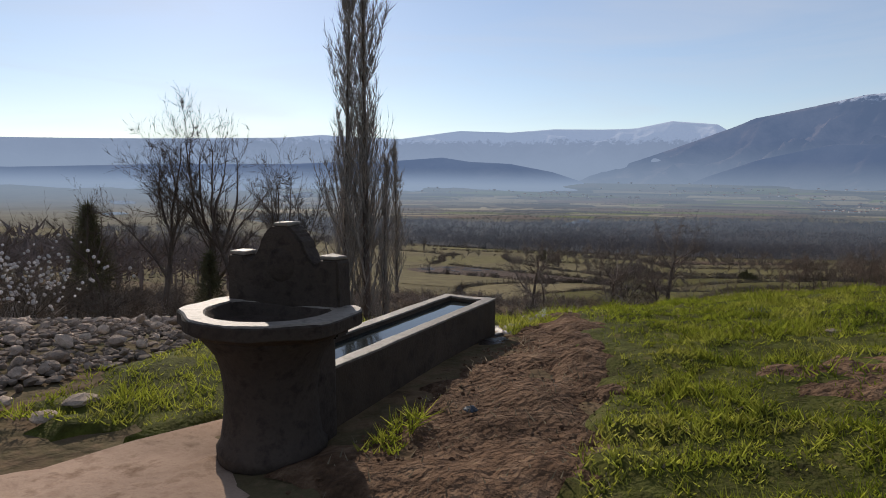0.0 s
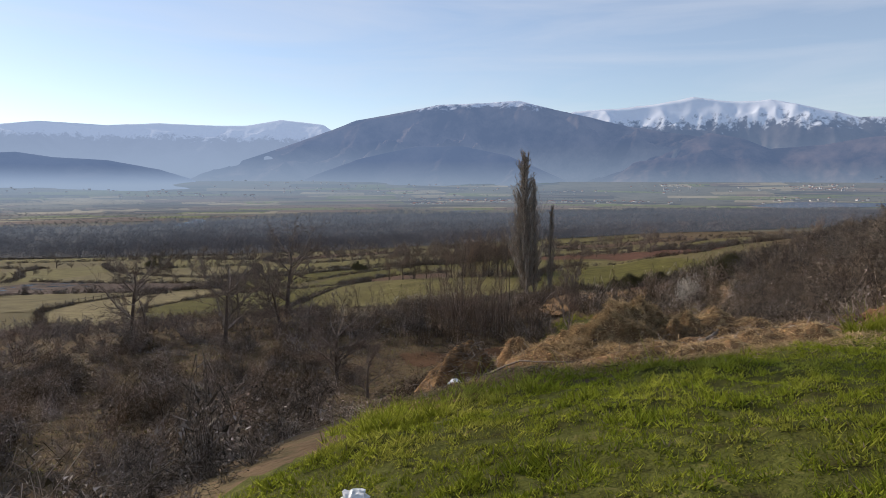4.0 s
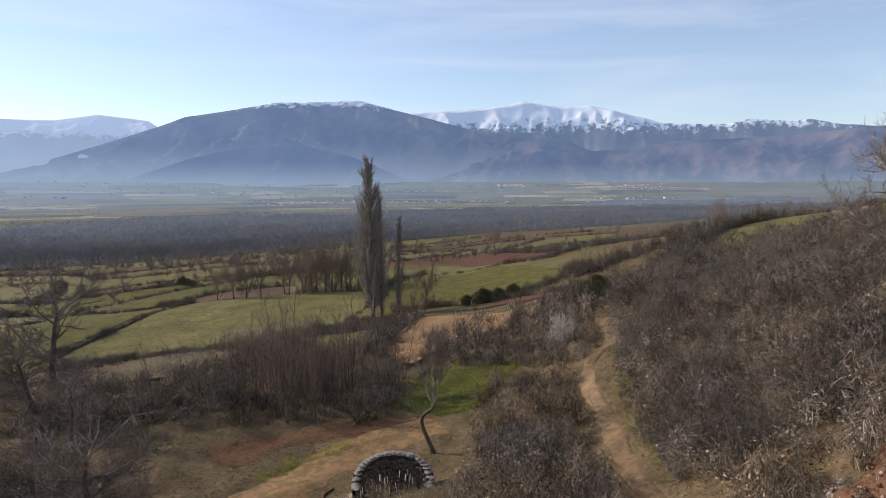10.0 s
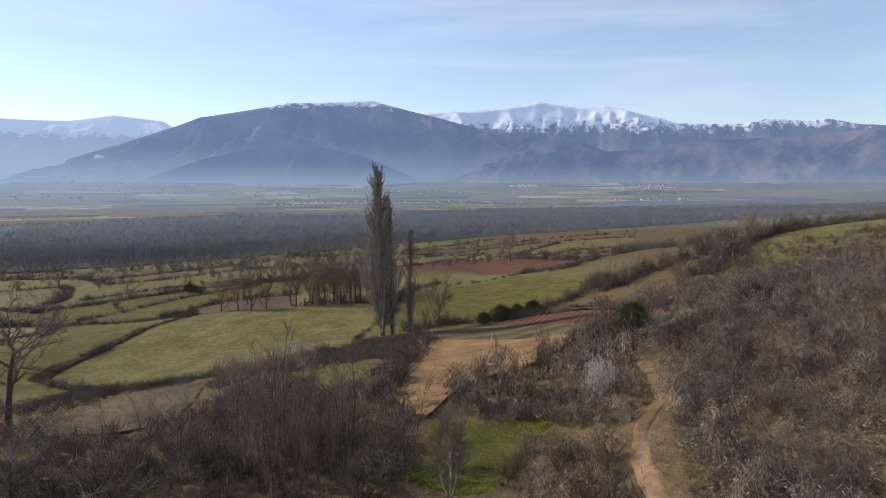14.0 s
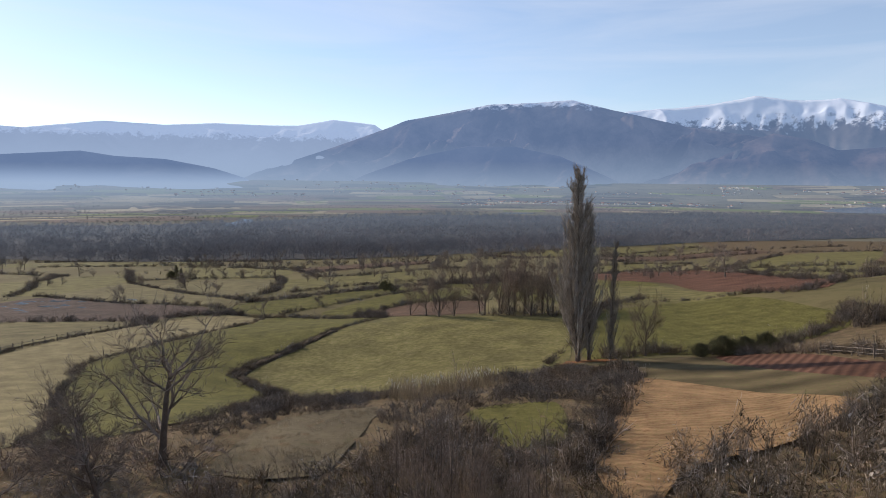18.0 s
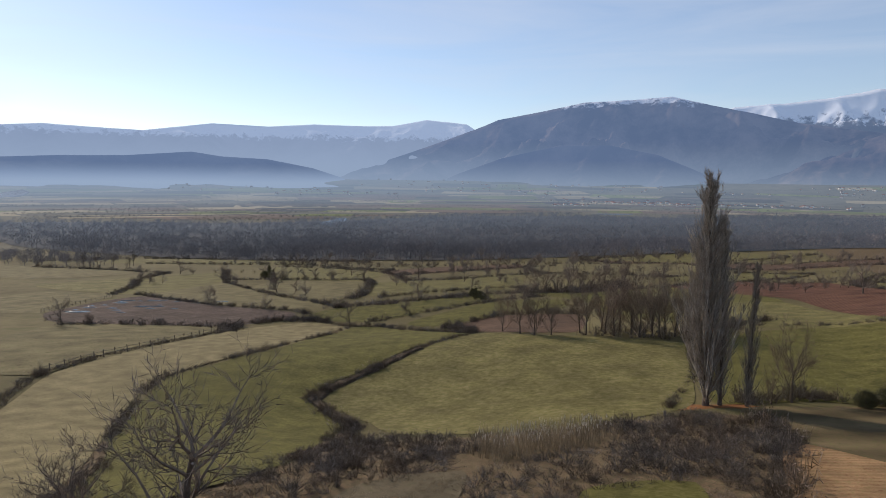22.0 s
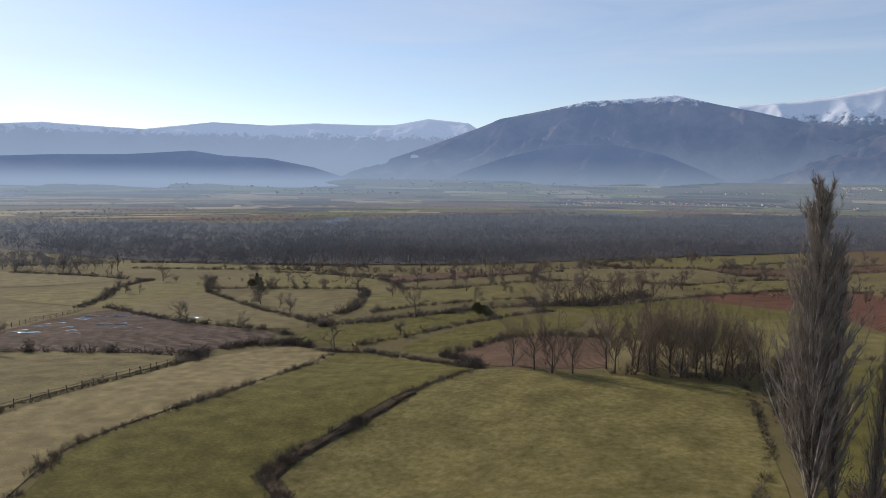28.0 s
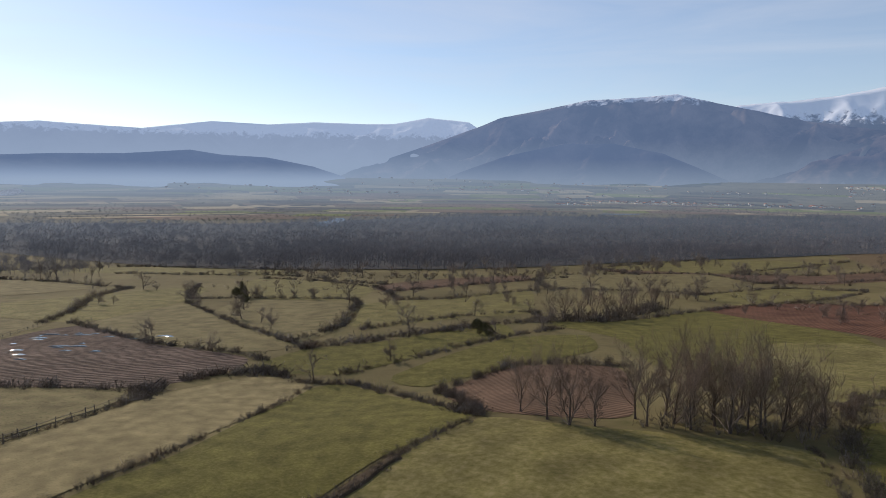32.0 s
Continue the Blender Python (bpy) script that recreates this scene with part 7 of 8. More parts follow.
branch("dead_branch", [(-4.1, 22.0), (-3.7, 21.6), (-3.2, 21.2), (-2.7, 20.9)], 0.018, "thin dead branch lying on the straw")
branch("dead_branch", [(-1.2, 21.2), (-0.95, 21.6), (-0.85, 22.1)], 0.028, "short grey stick beside the heap")

# ---- litter ----


def bag(name, x, y, r, h, material, label, seed):
    bm = bmesh.new()
    bmesh.ops.create_icosphere(bm, subdivisions=3, radius=1)
    for v in bm.verts:
        n = noise.noise(v.co * 2.2 + Vector((seed, 0, 0))) + 0.5 * noise.noise(v.co * 6 + Vector((seed, 5, 0)))
        k = 1 + 0.35 * n
        v.co = Vector((v.co.x * r * k * (1 - 0.35 * max(0, v.co.z)), v.co.y * r * k * (1 - 0.35 * max(0, v.co.z)), (v.co.z * 0.5 + 0.5) * h * (1 + 0.3 * n)))
    ob = part(name, bm, M[material])
    ob.matrix_basis = Matrix.Translation((x, y, float(land(x, y)) + 0.05))
    return tagged(ob, label, "litter")


bag("plastic_bag", -5.60, 15.0, 0.075, 0.24, "plastic", "crumpled white plastic bag standing in weeds", 1)
bag("plastic_bag", -5.47, 15.05, 0.085, 0.10, "plastic", "crumpled white plastic bag", 2)
bag("yellow_bag", -5.86, 14.97, 0.07, 0.11, "yellow", "crumpled yellow plastic bag", 3)
bag("plastic_bottle", -3.73, 16.27, 0.08, 0.07, "plastic", "flattened white plastic bottle in the grass", 4)
bag("plastic_scrap", -6.6, 13.9, 0.07, 0.09, "plastic", "white plastic scrap among the weeds", 5)
bag("plastic_scrap", -4.3, 21.4, 0.09, 0.10, "plastic", "white plastic scrap in the straw", 6)
bag("plastic_scrap", -0.75, 21.0, 0.14, 0.05, "plastic", "flat pale plastic sheet on the straw", 7)
bag("blue_scrap", -3.55, 22.75, 0.2, 0.05, "sky_blue", "torn light blue plastic netting beside the heap", 21)
bag("blue_scrap", -1.9, 13.2, 0.09, 0.04, "blue", "blue grey plastic scrap in the grass", 8)
bag("blue_scrap", -2.2, 10.0, 0.04, 0.03, "blue", "small blue grey plastic scrap on the mud", 9)

# ---- grass, clods and weeds of the terrace ----


def blades(name, poly, n, length, seed, label, material="blade", clump=0.0):
    rng = np.random.default_rng(seed)
    xy = within(poly, n, seed)
    keep = (np.sin(xy[:, 0] * 1.9 + 2 * np.sin(xy[:, 1] * 1.1)) * np.cos(xy[:, 1] * 1.7) + rng.normal(0, 0.6, n)) > -0.95
    if n > 2700:
        for bare, share in zip(BARE, (0.93, 0.75)):
            keep &= ~(inside(xy[:, 0] + rng.normal(0, 0.15, n), xy[:, 1] + rng.normal(0, 0.15, n), bare) & (rng.uniform(0, 1, n) < share))
    keep &= rng.uniform(0, 1, n) < np.interp(xy[:, 1], [8, 11.2, 13], [0.6, 0.85, 1.0])
    gap = np.sin(xy[:, 0] * 19 + 2.4 * np.sin(xy[:, 1] * 13)) * np.cos(xy[:, 1] * 17 + 2.2 * np.sin(xy[:, 0] * 11)) < -0.35
    keep &= ~(gap & (rng.uniform(0, 1, n) < 0.8))
    xy = xy[keep]
    n = len(xy)
    clod = np.sin(xy[:, 0] * 7.3 + 2 * np.sin(xy[:, 1] * 4.1)) * np.cos(xy[:, 1] * 6.1 + np.sin(xy[:, 0] * 3.7))
    knot = np.sin(xy[:, 0] * 19 + 2.4 * np.sin(xy[:, 1] * 13)) * np.cos(xy[:, 1] * 17 + 2.2 * np.sin(xy[:, 0] * 11))
    tall = (0.55 + 1.0 * np.clip(knot + 0.2, 0, 1)) * (1 + 0.5 * np.clip(clod, 0, 1)) * (1 + 1.2 * np.clip(np.sin(xy[:, 0] * 3.1 + np.sin(xy[:, 1] * 2.3) * 2) * np.sin(xy[:, 1] * 3.7), 0, 1))
    p = np.column_stack([xy, land(xy[:, 0], xy[:, 1]) + 0.045 + swell(xy[:, 0], xy[:, 1], 0.032)])
    d = rng.normal(0, 0.75, (n, 3))
    d[:, 2] = 1
    d /= np.linalg.norm(d, axis=1, keepdims=True)
    v, f = spikes(p, p + d * (length * tall * rng.uniform(0.5, 1.3, n))[:, None], np.full(n, 0.0052))
    return tagged(obj_np(name, v, f, M[material]), label, "grass", kind="stuff")


LAWN = [(-1.3, 9.7), (-1.7, 10.8), (-2.4, 11.6), (-3.2, 12.35), (-3.7, 12.9), (-4.3, 13.7), (-5.3, 14.8), (-5.5, 15.6), (-4.9, 16.8), (-4.4, 18.1), (-1.5, 19.6), (0.4, 20.6), (4, 22), (7, 22.5), (8, 18), (6, 13), (2.5, 9), (0.5, 7.5)]
blades("grass_blades", LAWN, 430000, 0.036, 60, "short bright green grass blades on the terrace")
blades("grass_blades", [(-3.3, 9.4), (-4.0, 11.9), (-4.2, 12.9), (-5.2, 14.4), (-6.0, 13.8), (-5.8, 10.4), (-5.2, 9.0), (-4.4, 8.0), (-3.7, 8.8)], 20000, 0.042, 61, "rough grass beside the trough")
blades("grass_blades", [(-2.3, 9.3), (-2.55, 9.75), (-2.4, 9.85), (-2.15, 9.45)], 380, 0.06, 62, "tuft of grass at the trough")
blades("patch_grass", [(-1.35, 9.9), (-2.0, 11.2), (-1.6, 11.6), (-0.6, 11.7), (-0.3, 10.8), (-0.25, 9.7), (-0.8, 9.5)], 5200, 0.035, 69, "thin short grass over the bare patches")
blades("runnel_grass", [(-3.3, 11.6), (-3.6, 12.8), (-4.4, 14.2), (-5.0, 14.4), (-4.5, 13.2), (-4.0, 12.2)], 2600, 0.06, 68, "grass along the runnel")
blades("mud_grass", [(-2.4, 9.2), (-3.2, 11.6), (-2.4, 11.4), (-1.0, 9.6), (-0.8, 8)], 600, 0.03, 67, "thin dry grass and straw in the mud", "reed")
blades("dry_grass_blades", LAWN, 12000, 0.035, 63, "dry straw-coloured grass among the green", "reed")
blades("edge_grass", [(-4.6, 17.6), (-5.2, 19.2), (-4.0, 19.8), (-2, 20.2), (-1.5, 19.4)], 5000, 0.09, 64, "longer grass along the terrace edge")
blades("clump_grass", [(0.3, 21.2), (1.4, 22.4), (2.4, 22.6), (2, 21.2)], 3500, 0.22, 65, "tall green grass tuft beside the heap")
xy = within([(-2.3, 9.0), (-3.0, 10.6), (-3.5, 11.9), (-3.7, 12.5), (-2.75, 12.0), (-2.2, 11.5), (-1.5, 10.6), (-1.0, 9.8), (-0.9, 7.6), (-1.9, 8.2)], 1600, 70)
_r = np.random.default_rng(71)
ico = bmesh.new()
bmesh.ops.create_icosphere(ico, subdivisions=1, radius=1)
iv, iff = np.array([tuple(q.co) for q in ico.verts]), np.array([[q.index for q in fc.verts] for fc in ico.faces])
ico.free()
clodshapes = [(iv * (1 + 0.3 * np.random.default_rng(k).normal(0, 1, (len(iv), 1)).clip(-1, 1)), iff) for k in range(5)]
sz = np.column_stack([0.003 + 0.014 * _r.uniform(0, 1, len(xy)) ** 3] * 2) * (1, 0.6)
v, f = scatter(clodshapes, np.column_stack([xy, land(xy[:, 0], xy[:, 1]) + 0.03]), _r.uniform(0, 6.28, len(xy)), sz, _r)
tagged(obj_np("mud_clods", v, f, M["mire"]), "loose clods of red brown mud", "mud", kind="stuff")

# ---- shrub with blossom, evergreens, fences ----


def leafy(name, h, r, n, seed, material, label, category, cone=True):
    """A dark evergreen: a stem under many short shoots."""
    rng = np.random.default_rng(seed)
    root = new(name)
    v, f = chain([(0, 0, -0.2), (0.02, 0, h * 0.5), (0, 0.02, h * 0.92)], [0.12 * r, 0.08 * r, 0.02 * r], 7)
    obj_np("trunk", v, f, M["bark"], root, True)
    z = rng.uniform(0.06, 1, n) ** 0.9
    a = rng.uniform(0, 6.28, n)
    rad = r * ((1 - z) ** 0.75 if cone else np.sqrt(np.clip(1 - (2 * z - 0.9) ** 2, 0.05, 1))) * np.sqrt(rng.uniform(0.1, 1, n)) * (1 + 0.3 * np.sin(a * 3 + z * 9))
    p = np.column_stack([np.cos(a) * rad, np.sin(a) * rad, z * h])
    q = p + rng.normal(0, 0.22, (n, 3)) * r + np.column_stack([np.cos(a), np.sin(a), 0.5 + 0 * a]) * 0.2 * r
    v, f = spikes(p, q, np.full(n, 0.018 * r))
    tagged(obj_np("foliage", v, f, M[material], root), kind="stuff")
    return tagged(root, label, category)


ever = leafy("evergreen_tree", 9, 2.0, 2600, 1, "ivy", "dark evergreen tree with a ragged cone", "tree")
ever.matrix_basis = stand(ever, -58, 22)
for x, y, s in ((-30.5, 22.5, 0.5), (-34.2, 24.3, 0.45), (-35.2, 22.4, 0.5), (-228, 300, 0.7), (-222, 296, 0.55), (-96, 252, 0.45)):
    copy_thing(ever, stand(ever, x, y, x, s))
ivy = leafy("ivy_bush", 2.6, 1.5, 2600, 2, "ivy", "dark green ivy-grown bush", "bush", cone=False)
ivy.matrix_basis = stand(ivy, 3.6, 141.5)
for x, y, s in ((13.0, 95.5, 0.9), (10.6, 90, 0.8), (6.5, 142.6, 0.8), (0.6, 141.2, 0.7), (9.4, 144.5, 0.8), (-101, 262, 1.0), (-97, 258, 0.9), (-93, 252, 0.8), (-232, 301, 1.2), (-212, 285, 1.0)):
    copy_thing(ivy, stand(ivy, x, y, x, s))
blossom = new("blossom_shrub")
v, f = bush_shape(400, 70, 1.7, 1.5, 0.008)
tagged(obj_np("crown", v, f, M["bramble"], blossom), kind="stuff")
_r = np.random.default_rng(401)
tips = v.reshape(-1, 4, 3)[:, 3]
pick = tips[_r.integers(0, len(tips), 650)]
v, f = scatter([(iv, iff)], pick, _r.uniform(0, 6.28, 650), np.column_stack([_r.uniform(0.02, 0.045, 650)] * 2), _r)
tagged(obj_np("blossom", v, f, M["blossom"], blossom, label="small white blossom"), kind="stuff")
blossom.matrix_basis = stand(blossom, -11.4, 9.3, 0, 0.72)
tagged(blossom, "leafless shrub covered in white blossom", "shrub")


def fence(pts, every, label):
    root = new("post_fence")
    line = rounded(pts, every, closed=False)
    rng = np.random.default_rng(len(line))
    me = None
    tops = []
    for x, y in line:
        z = float(land(x, y))
        if me is None:
            first = part("post", box_bm(0.11, 0.11, 1.5, 0.015, (0, 0, 0.6)), M["wood"], root)
            me, ob = first.data, first
        else:
            ob = new("post", me)
            ob.parent = root
        ob.matrix_basis = Matrix.Translation((x, y, z)) @ Euler((rng.normal(0, 0.05), rng.normal(0, 0.05), rng.uniform(0, 3))).to_matrix().to_4x4()
        tops.append((x, y, z))
    for h in (0.55, 1.05):
        for a, b in zip(tops, tops[1:]):
            s = np.array([[a[0], a[1], a[2] + h, b[0], b[1], b[2] + h + rng.normal(0, 0.03), 0.04, 0.04]])
            v, f = tubes(s, 4)
            obj_np("rail", v, f, M["wood"], root)
    return tagged(root, label, "fence", "field fences")


fence([(-106, 112.5), (-110, 124), (-114, 140), (-119, 156), (-123, 165)], 2.6, "grey wooden post and rail fence along a meadow")
fence([(-190, 164), (-202, 181), (-216, 203), (-228, 216)], 3.0, "grey wooden post and rail fence beyond the mud")
fence([(14, 134), (18.5, 124), (20, 114)], 2.4, "short wooden fence beside the ploughed plot")

# ---- the riverside wood and the valley floor ----
FOREST = [(-900, 520), (-691, 445), (-560, 425), (-416, 412), (-337, 422), (-290, 450), (-223, 482), (-170, 540), (-130, 602), (-70, 680), (0, 765), (90, 860), (300, 1040), (640, 1350), (1050, 1650), (1500, 1950), (1500, 2200), (900, 2200), (620, 2140), (300, 2100), (20, 1950), (-250, 1720), (-520, 1640), (-700, 1450), (-800, 1180), (-880, 1000), (-1020, 900), (-1250, 760), (-1250, 600)]
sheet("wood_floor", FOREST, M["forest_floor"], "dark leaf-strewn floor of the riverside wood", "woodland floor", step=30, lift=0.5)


def crown_shape(seed, n, thick):
    """A small far tree, one metre tall: a stem under a loose round crown of short shoots."""
    rng = np.random.default_rng(seed)
    d = rng.normal(0, 1, (n, 3))
    d /= np.linalg.norm(d, axis=1, keepdims=True)
    p = d * (rng.uniform(0.1, 1, n) ** 0.5)[:, None] * (0.30, 0.30, 0.36) + (0, 0, 0.50)
    q = p + d * (0.08, 0.08, 0.05) + np.column_stack([rng.normal(0, 0.05, n), rng.normal(0, 0.05, n), rng.uniform(0.04, 0.15, n)])
    p, q = np.concatenate([[[0, 0, 0]], p]), np.concatenate([[[0, 0, 0.8]], q])
    return spikes(p, q, np.concatenate([[0.02], np.full(n, thick)]))


_r = np.random.default_rng(77)
for name, shapes, n, band in (("riverside_wood", [crown_shape(300 + k, 44, 0.015) for k in range(5)], 5600, (0, 0.34)), ("riverside_wood", [crown_shape(310 + k, 16, 0.034) for k in range(5)], 9500, (0.30, 2.6))):
    xy = within(FOREST, 26000, 5 + n)
    dist = np.hypot(xy[:, 0] + 20, xy[:, 1] - 90)
    score = (dist - 420) / 900
    xy = xy[(score > band[0]) & (score < band[1])] if band[0] else xy[score < band[1]]
    xy = xy[:n]
    m = len(xy)
    h = _r.uniform(7, 14, m) * (0.9 + 0.22 * np.sin(xy[:, 0] / 60) * np.cos(xy[:, 1] / 75))
    places = np.column_stack([xy, land(xy[:, 0], xy[:, 1])])
    v, f = scatter(shapes, places, _r.uniform(0, 6.28, m), np.column_stack([h * 1.6, h]), _r)
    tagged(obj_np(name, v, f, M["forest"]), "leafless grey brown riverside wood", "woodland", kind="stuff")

_xy = np.concatenate([within([(-56, 22), (-60, 44), (-110, 70), (-190, 112), (-300, 165), (-420, 120), (-320, 40), (-120, 0)], 620, 97), within([(-300, 170), (-420, 240), (-620, 330), (-900, 420), (-900, 250), (-500, 130)], 500, 98)])
_h = _r.uniform(5, 10, len(_xy))
v, f = scatter([crown_shape(330 + k, 60, 0.012) for k in range(5)], np.column_stack([_xy, land(_xy[:, 0], _xy[:, 1])]), _r.uniform(0, 6.28, len(_xy)), np.column_stack([_h * 1.5, _h]), _r)
tagged(obj_np("slope_wood", v, f, M["forest"]), "leafless trees and scrub on the western slope", "woodland", kind="stuff")

_xy = within(FOREST, 16000, 96)
_xy = _xy[np.hypot(_xy[:, 0] + 20, _xy[:, 1] - 90) < 1000][:3600]
_h = _r.uniform(3, 6.5, len(_xy))
v, f = scatter([crown_shape(340 + k, 16, 0.03) for k in range(5)], np.column_stack([_xy, land(_xy[:, 0], _xy[:, 1]) - 0.8]), _r.uniform(0, 6.28, len(_xy)), np.column_stack([_h * 2.2, _h]), _r)
tagged(obj_np("wood_undergrowth", v, f, M["forest"]), "leafless undergrowth of the riverside wood", "woodland", kind="stuff")
_xy = within([(-640, 335), (-480, 296), (-400, 325), (-430, 392), (-560, 420)], 260, 99)
_h = _r.uniform(4, 8, len(_xy))
v, f = scatter([crown_shape(350 + k, 40, 0.016) for k in range(5)], np.column_stack([_xy, land(_xy[:, 0], _xy[:, 1])]), _r.uniform(0, 6.28, len(_xy)), np.column_stack([_h * 1.6, _h]), _r)
tagged(obj_np("field_copse", v, f, M["forest"]), "leafless copse at the edge of the riverside wood", "woodland", kind="stuff")

# tree belts and scattered trees of the far plain
_xy = []
for _ in range(260):
    _b, _q = radians(_r.uniform(-24, 64)), _r.uniform(1150, 3350)
    x, y = -8 - math.sin(_b) * _q, 40 + math.cos(_b) * _q
    if inside(np.array([x]), np.array([y]), FOREST)[0]:
        continue
    a, n = _b + _r.normal(0, 0.16), int(_r.integers(8, 40))
    for k in range(n):
        _xy.append((x + math.cos(a) * k * 11 + _r.normal(0, 5), y + math.sin(a) * k * 11 + _r.normal(0, 5)))
_xy = np.array(_xy)
_xy = _xy[np.hypot(_xy[:, 0], _xy[:, 1]) < 4300]
_h = _r.uniform(2.6, 5.4, len(_xy))
v, f = scatter([crown_shape(320 + k, 8, 0.09) for k in range(4)], np.column_stack([_xy, land(_xy[:, 0], _xy[:, 1])]), _r.uniform(0, 6.28, len(_xy)), np.column_stack([_h * 2.0, _h]), _r)
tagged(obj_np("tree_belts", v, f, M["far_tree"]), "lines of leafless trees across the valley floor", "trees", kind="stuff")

# pale and green strips of the valley floor
_k = 34
for _ in range(230):
    _b, _q = radians(_r.uniform(-22, 62)), 1300 + 2250 * _r.uniform(0, 1) ** 0.8
    x, y = -8 - math.sin(_b) * _q, 40 + math.cos(_b) * _q
    w, d, a = _r.uniform(60, 260), _r.uniform(25, 90), _b + _r.normal(0, 0.15)
    c = np.array([(-w, -d), (w, -d * 0.8), (w * 0.9, d), (-w * 1.05, d * 0.9)])
    c = np.column_stack([x + c[:, 0] * math.cos(a) - c[:, 1] * math.sin(a), y + c[:, 0] * math.sin(a) + c[:, 1] * math.cos(a)])
    if inside(c[:, 0], c[:, 1], FOREST).any() or np.hypot(c[:, 0], c[:, 1]).max() > 3750:
        continue
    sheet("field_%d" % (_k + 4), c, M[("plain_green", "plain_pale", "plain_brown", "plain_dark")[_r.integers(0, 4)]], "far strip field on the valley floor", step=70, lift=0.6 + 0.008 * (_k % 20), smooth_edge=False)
    _k += 1
# the river
sheet("water_1", [(500, 2400), (580, 2270), (850, 2330), (1350, 2420), (1360, 2540), (925, 2535), (690, 2620)], M["river"], "bright bend of the river", "river", step=40, lift=1.2)
sheet("water_2", [(-690, 1000), (-740, 1010), (-790, 1090), (-830, 1190), (-860, 1230), (-850, 1250), (-800, 1190), (-750, 1090)], M["river"], "stretch of river among the trees", "river", step=25, lift=1.2)
sheet("water_3", [(-400, 1790), (-330, 1830), (-330, 1880), (-420, 1850)], M["river"], "pool of the river", "river", step=25, lift=1.2)
sheet("water_4", [(-2353, 1330), (-2380, 1440), (-2526, 1560), (-2640, 1600), (-2560, 1480), (-2500, 1380)], M["river"], "bright reach of the river", "river", step=60, lift=1.2)
sheet("water_5", [(-1500, 420), (-1620, 440), (-1700, 500), (-1560, 480)], M["river"], "bright reach of the river", "river", step=40, lift=1.2)
sheet("water_6", [(-2250, 650), (-2500, 700), (-2450, 760), (-2280, 720)], M["river"], "bright reach of the river", "river", step=40, lift=1.2)
sheet("water_7", [(-1010, 540), (-1080, 560), (-1150, 640), (-1080, 620)], M["river"], "bright pool beside the wood", "river", step=30, lift=1.2)

_p = np.random.default_rng(90)
for k in range(30):
    t, u = _p.uniform(0.03, 0.95), _p.uniform(0, 0.75) ** 1.4
    x0, y0 = -188 - 24 * t + 52 * u, 165 + 44 * t + 12 * u
    l = _p.uniform(2, 7)
    ribbon("puddle_%d" % (k + 1), [(x0, y0), (x0 + 0.42 * l, y0 + 0.24 * l), (x0 + 0.84 * l, y0 + 0.46 * l)], _p.uniform(0.7, 1.8), M["river"], "standing water in the wet furrows", step=1.2, lift=0.25, category="water")
ribbon("puddle_40", [(-176, 216), (-170, 214)], 1.6, M["river"], "small bare wet hollow in the meadow", step=1.5, lift=0.22, category="water")

# ---- villages ----


def house(w, d, h, rh, label):
    root = new("house")
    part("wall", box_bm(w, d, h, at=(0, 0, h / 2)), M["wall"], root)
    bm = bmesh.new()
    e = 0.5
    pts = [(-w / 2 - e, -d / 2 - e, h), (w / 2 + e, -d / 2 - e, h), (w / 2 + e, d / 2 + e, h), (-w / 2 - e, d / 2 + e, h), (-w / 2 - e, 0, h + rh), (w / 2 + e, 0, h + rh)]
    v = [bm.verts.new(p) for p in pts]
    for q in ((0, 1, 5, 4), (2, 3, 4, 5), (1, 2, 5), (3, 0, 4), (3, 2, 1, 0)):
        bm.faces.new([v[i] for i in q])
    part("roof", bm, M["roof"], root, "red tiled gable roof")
    for k in (-1, 1):
        part("window", box_bm(w * 0.16, 0.12, h * 0.28, at=(k * w * 0.25, -d / 2 - 0.03, h * 0.55)), M["glass"], root)
    return tagged(root, label, "house", "village houses")


homes = [house(11, 8, 6, 2.6, "white rendered village house with a tiled roof"), house(9, 7, 3.4, 2.2, "small pale village house with a tiled roof"), house(18, 10, 5, 2.4, "long pale farm building with a low roof")]
_placed = [False] * 3
for cx, cy, rx, ry, n in ((-430, 2560, 330, 60, 50), (40, 2600, 200, 50, 22), (-1900, 2420, 420, 110, 30), (-1100, 2900, 500, 140, 26), (-650, 2350, 90, 30, 14), (640, 2700, 320, 90, 16), (-2500, 2150, 250, 90, 14), (-200, 3150, 500, 60, 16), (420, 3330, 260, 120, 24), (980, 3250, 140, 120, 40), (-1500, 3150, 500, 120, 16), (-850, 3330, 400, 90, 14)):
    for _ in range(int(n * 1.4)):
        x, y = _r.normal(cx, rx * 0.55), _r.normal(cy, ry * 0.7)
        k = int(_r.choice(3, p=(0.5, 0.38, 0.12)))
        m = Matrix.Translation((x, y, float(land(x, y)) - 0.2)) @ Matrix.Rotation(_r.uniform(0, 6.28), 4, "Z") @ Matrix.Diagonal((*([_r.uniform(0.7, 1.1)] * 3), 1))
        if _placed[k]:
            copy_thing(homes[k], m)
        else:
            homes[k].matrix_basis = m
            _placed[k] = True

# ---- mountains round the valley ----
RR = np.random.default_rng(5)


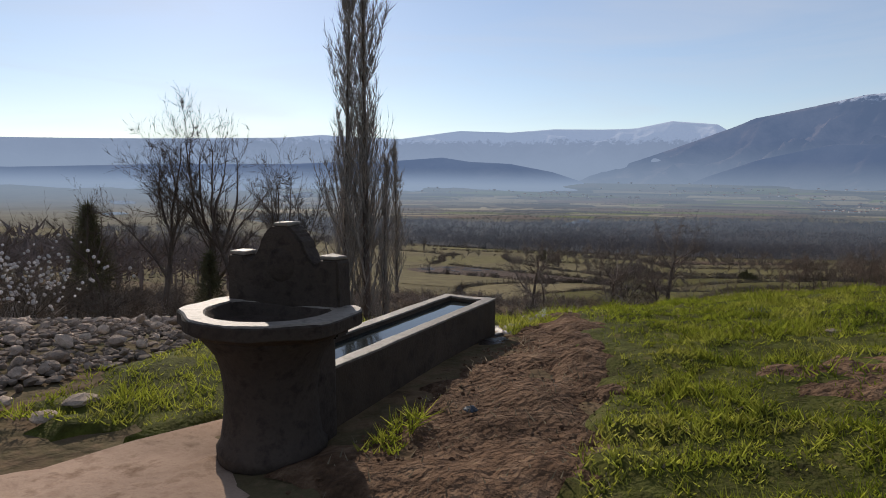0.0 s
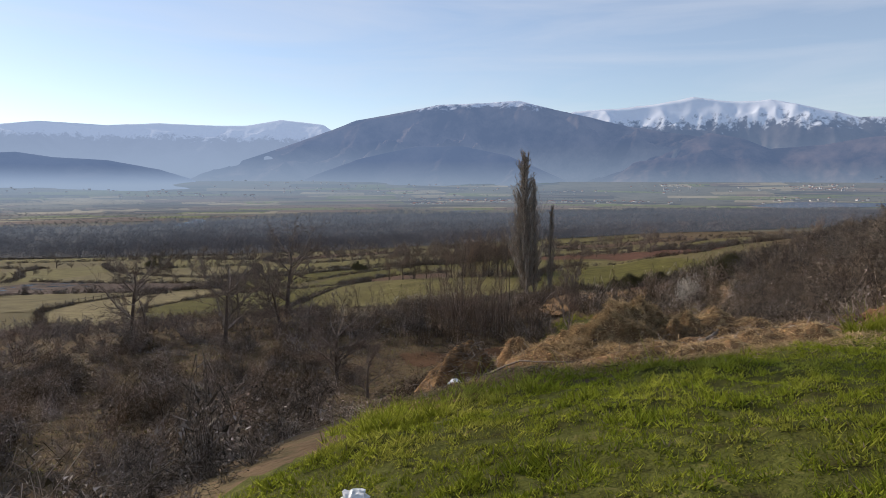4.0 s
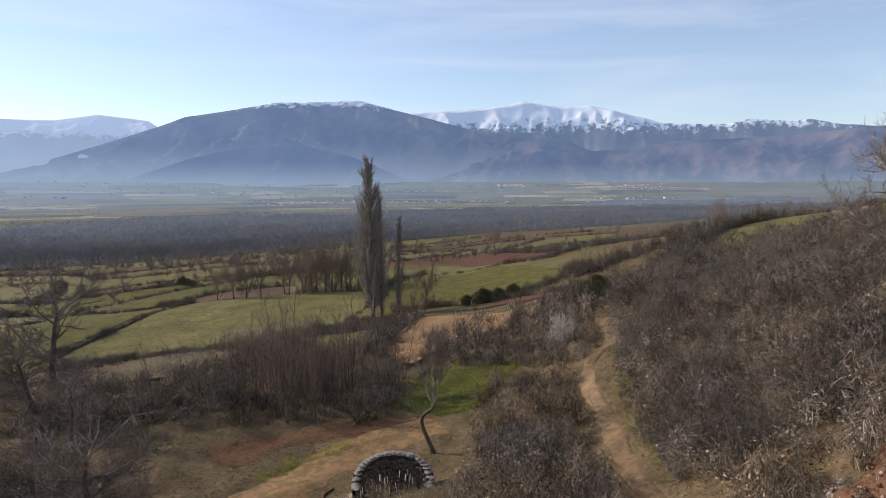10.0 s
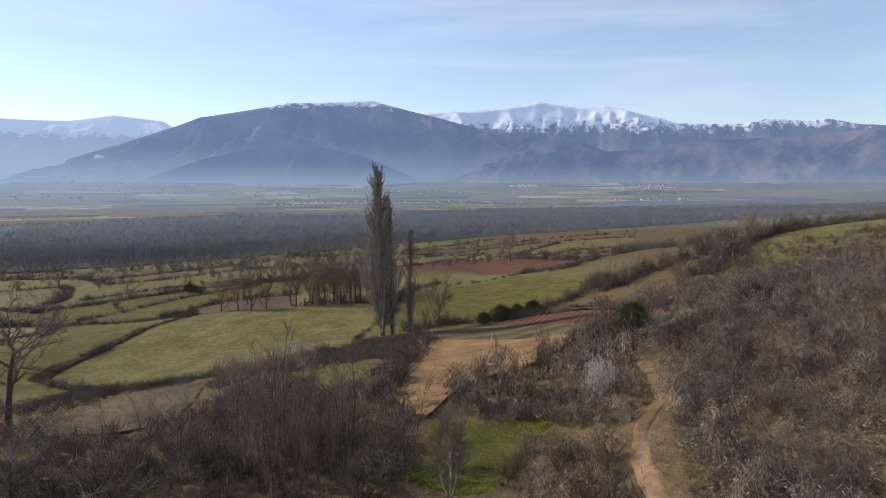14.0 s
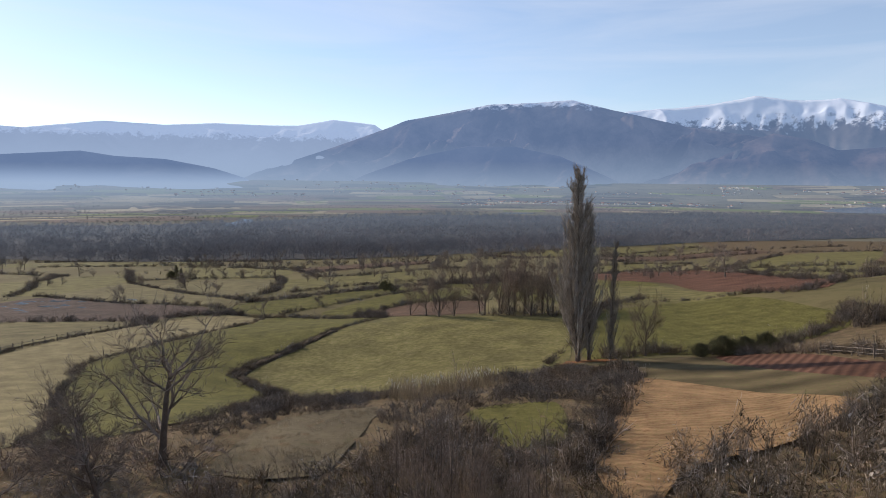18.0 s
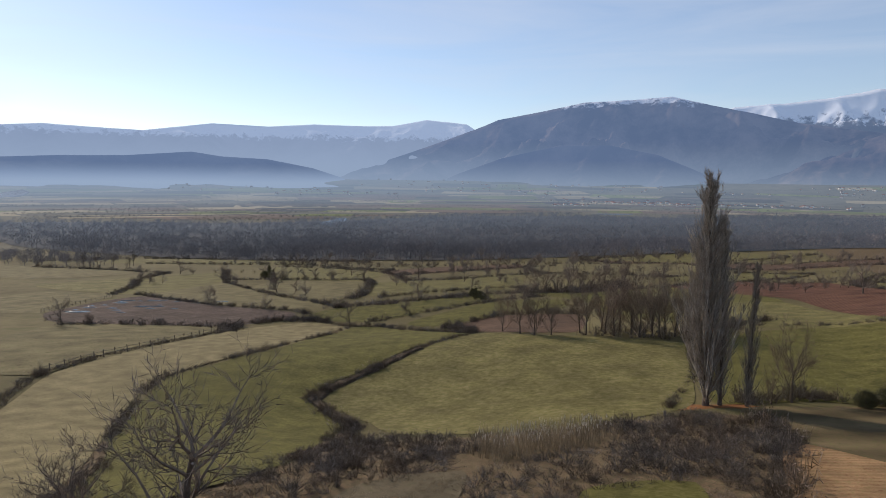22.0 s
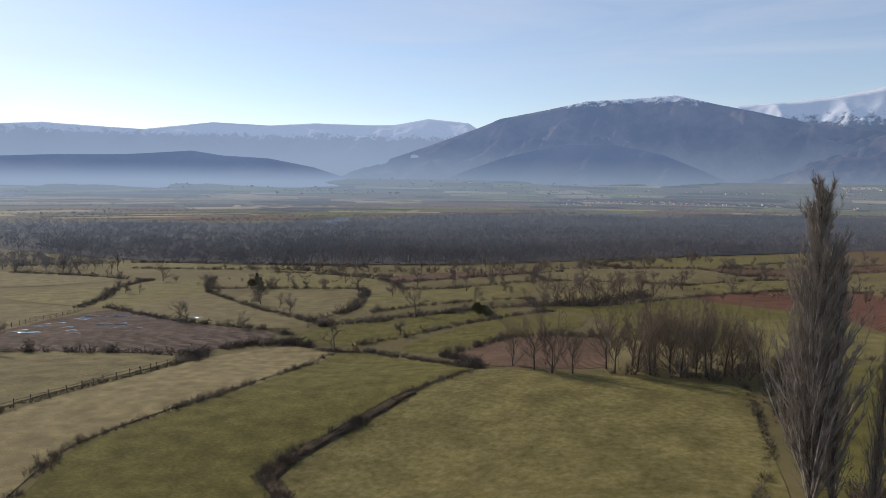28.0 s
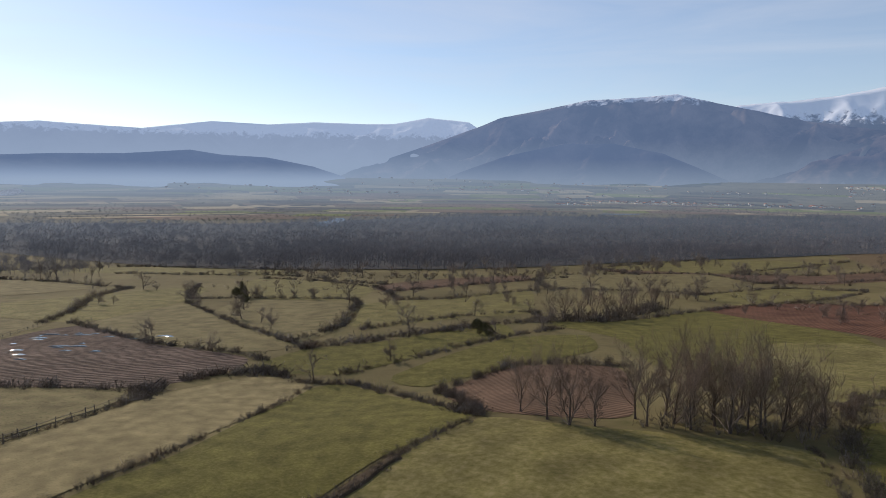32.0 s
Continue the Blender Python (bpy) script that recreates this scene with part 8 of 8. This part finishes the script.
def fractal(x, y, octaves, seed):
    """Ridged sums of waves, for spurs and gullies."""
    r = np.random.default_rng(seed)
    out, amp, f = 0 * x, 1.0, 1.0
    for _ in range(octaves):
        a, p = r.uniform(0, 6.28, 3), r.uniform(0, 6.28, 3)
        v = sum(np.sin(f * (x * np.cos(k) + y * np.sin(k)) + q) for k, q in zip(a, p)) / 3
        out = out + amp * (1 - 2 * np.abs(v))
        amp, f = amp * 0.5, f * 1.93
    return out


def range_of_hills(name, near_r, far_r, line, material, label, seed, spur=40.0, foot=-92.0, crag=2.0, swell=1.25):
    """Hills whose skyline, seen from the terrace, follows (degrees left of +y, thousandths of slope)."""
    az, el = np.array(line)[:, 0][::-1], np.array(line)[:, 1][::-1] / 1000
    a = np.arange(az[0], az[-1], 0.14)
    e = np.interp(a, az, el)
    t = np.concatenate([np.linspace(0, 1, 40), [1.12, 1.3]])
    A, T = np.meshgrid(a, t)
    R = near_r + (far_r - near_r) * T
    top = far_r * np.interp(A, az, el) + 3.0
    X, Y = -np.sin(np.radians(A)) * R - 8, np.cos(np.radians(A)) * R + 40
    rise = np.where(T <= 1, np.clip(T, 0, 1) ** swell, 1 - (T - 1) * 1.2)
    Z = foot + (top - foot) * rise
    mid = np.clip(4 * T * (1 - T), 0, 1)
    size = np.clip((top - foot) / 400, 0, 1.3)
    Z = Z + size * 1.3 * spur * mid * (fractal(X / 190, Y / 190, 5, seed) - 1.0)
    Z = Z + size * 0.9 * spur * mid * (fractal(X / 520, Y / 520, 3, seed + 4) - 0.6)
    Z = Z + crag * fractal(X / 45, Y / 45, 4, seed + 9) * np.clip(T * 2, 0, 1) * size
    n, m = len(a), len(t)
    i = np.arange(n * m).reshape(m, n)
    f = np.stack([i[:-1, :-1], i[1:, :-1], i[1:, 1:], i[:-1, 1:]], -1).reshape(-1, 4)
    return tagged(obj_np(name, np.stack([X, Y, Z], -1).reshape(-1, 3), f, material, smooth=True), label, "mountain", kind="structure")


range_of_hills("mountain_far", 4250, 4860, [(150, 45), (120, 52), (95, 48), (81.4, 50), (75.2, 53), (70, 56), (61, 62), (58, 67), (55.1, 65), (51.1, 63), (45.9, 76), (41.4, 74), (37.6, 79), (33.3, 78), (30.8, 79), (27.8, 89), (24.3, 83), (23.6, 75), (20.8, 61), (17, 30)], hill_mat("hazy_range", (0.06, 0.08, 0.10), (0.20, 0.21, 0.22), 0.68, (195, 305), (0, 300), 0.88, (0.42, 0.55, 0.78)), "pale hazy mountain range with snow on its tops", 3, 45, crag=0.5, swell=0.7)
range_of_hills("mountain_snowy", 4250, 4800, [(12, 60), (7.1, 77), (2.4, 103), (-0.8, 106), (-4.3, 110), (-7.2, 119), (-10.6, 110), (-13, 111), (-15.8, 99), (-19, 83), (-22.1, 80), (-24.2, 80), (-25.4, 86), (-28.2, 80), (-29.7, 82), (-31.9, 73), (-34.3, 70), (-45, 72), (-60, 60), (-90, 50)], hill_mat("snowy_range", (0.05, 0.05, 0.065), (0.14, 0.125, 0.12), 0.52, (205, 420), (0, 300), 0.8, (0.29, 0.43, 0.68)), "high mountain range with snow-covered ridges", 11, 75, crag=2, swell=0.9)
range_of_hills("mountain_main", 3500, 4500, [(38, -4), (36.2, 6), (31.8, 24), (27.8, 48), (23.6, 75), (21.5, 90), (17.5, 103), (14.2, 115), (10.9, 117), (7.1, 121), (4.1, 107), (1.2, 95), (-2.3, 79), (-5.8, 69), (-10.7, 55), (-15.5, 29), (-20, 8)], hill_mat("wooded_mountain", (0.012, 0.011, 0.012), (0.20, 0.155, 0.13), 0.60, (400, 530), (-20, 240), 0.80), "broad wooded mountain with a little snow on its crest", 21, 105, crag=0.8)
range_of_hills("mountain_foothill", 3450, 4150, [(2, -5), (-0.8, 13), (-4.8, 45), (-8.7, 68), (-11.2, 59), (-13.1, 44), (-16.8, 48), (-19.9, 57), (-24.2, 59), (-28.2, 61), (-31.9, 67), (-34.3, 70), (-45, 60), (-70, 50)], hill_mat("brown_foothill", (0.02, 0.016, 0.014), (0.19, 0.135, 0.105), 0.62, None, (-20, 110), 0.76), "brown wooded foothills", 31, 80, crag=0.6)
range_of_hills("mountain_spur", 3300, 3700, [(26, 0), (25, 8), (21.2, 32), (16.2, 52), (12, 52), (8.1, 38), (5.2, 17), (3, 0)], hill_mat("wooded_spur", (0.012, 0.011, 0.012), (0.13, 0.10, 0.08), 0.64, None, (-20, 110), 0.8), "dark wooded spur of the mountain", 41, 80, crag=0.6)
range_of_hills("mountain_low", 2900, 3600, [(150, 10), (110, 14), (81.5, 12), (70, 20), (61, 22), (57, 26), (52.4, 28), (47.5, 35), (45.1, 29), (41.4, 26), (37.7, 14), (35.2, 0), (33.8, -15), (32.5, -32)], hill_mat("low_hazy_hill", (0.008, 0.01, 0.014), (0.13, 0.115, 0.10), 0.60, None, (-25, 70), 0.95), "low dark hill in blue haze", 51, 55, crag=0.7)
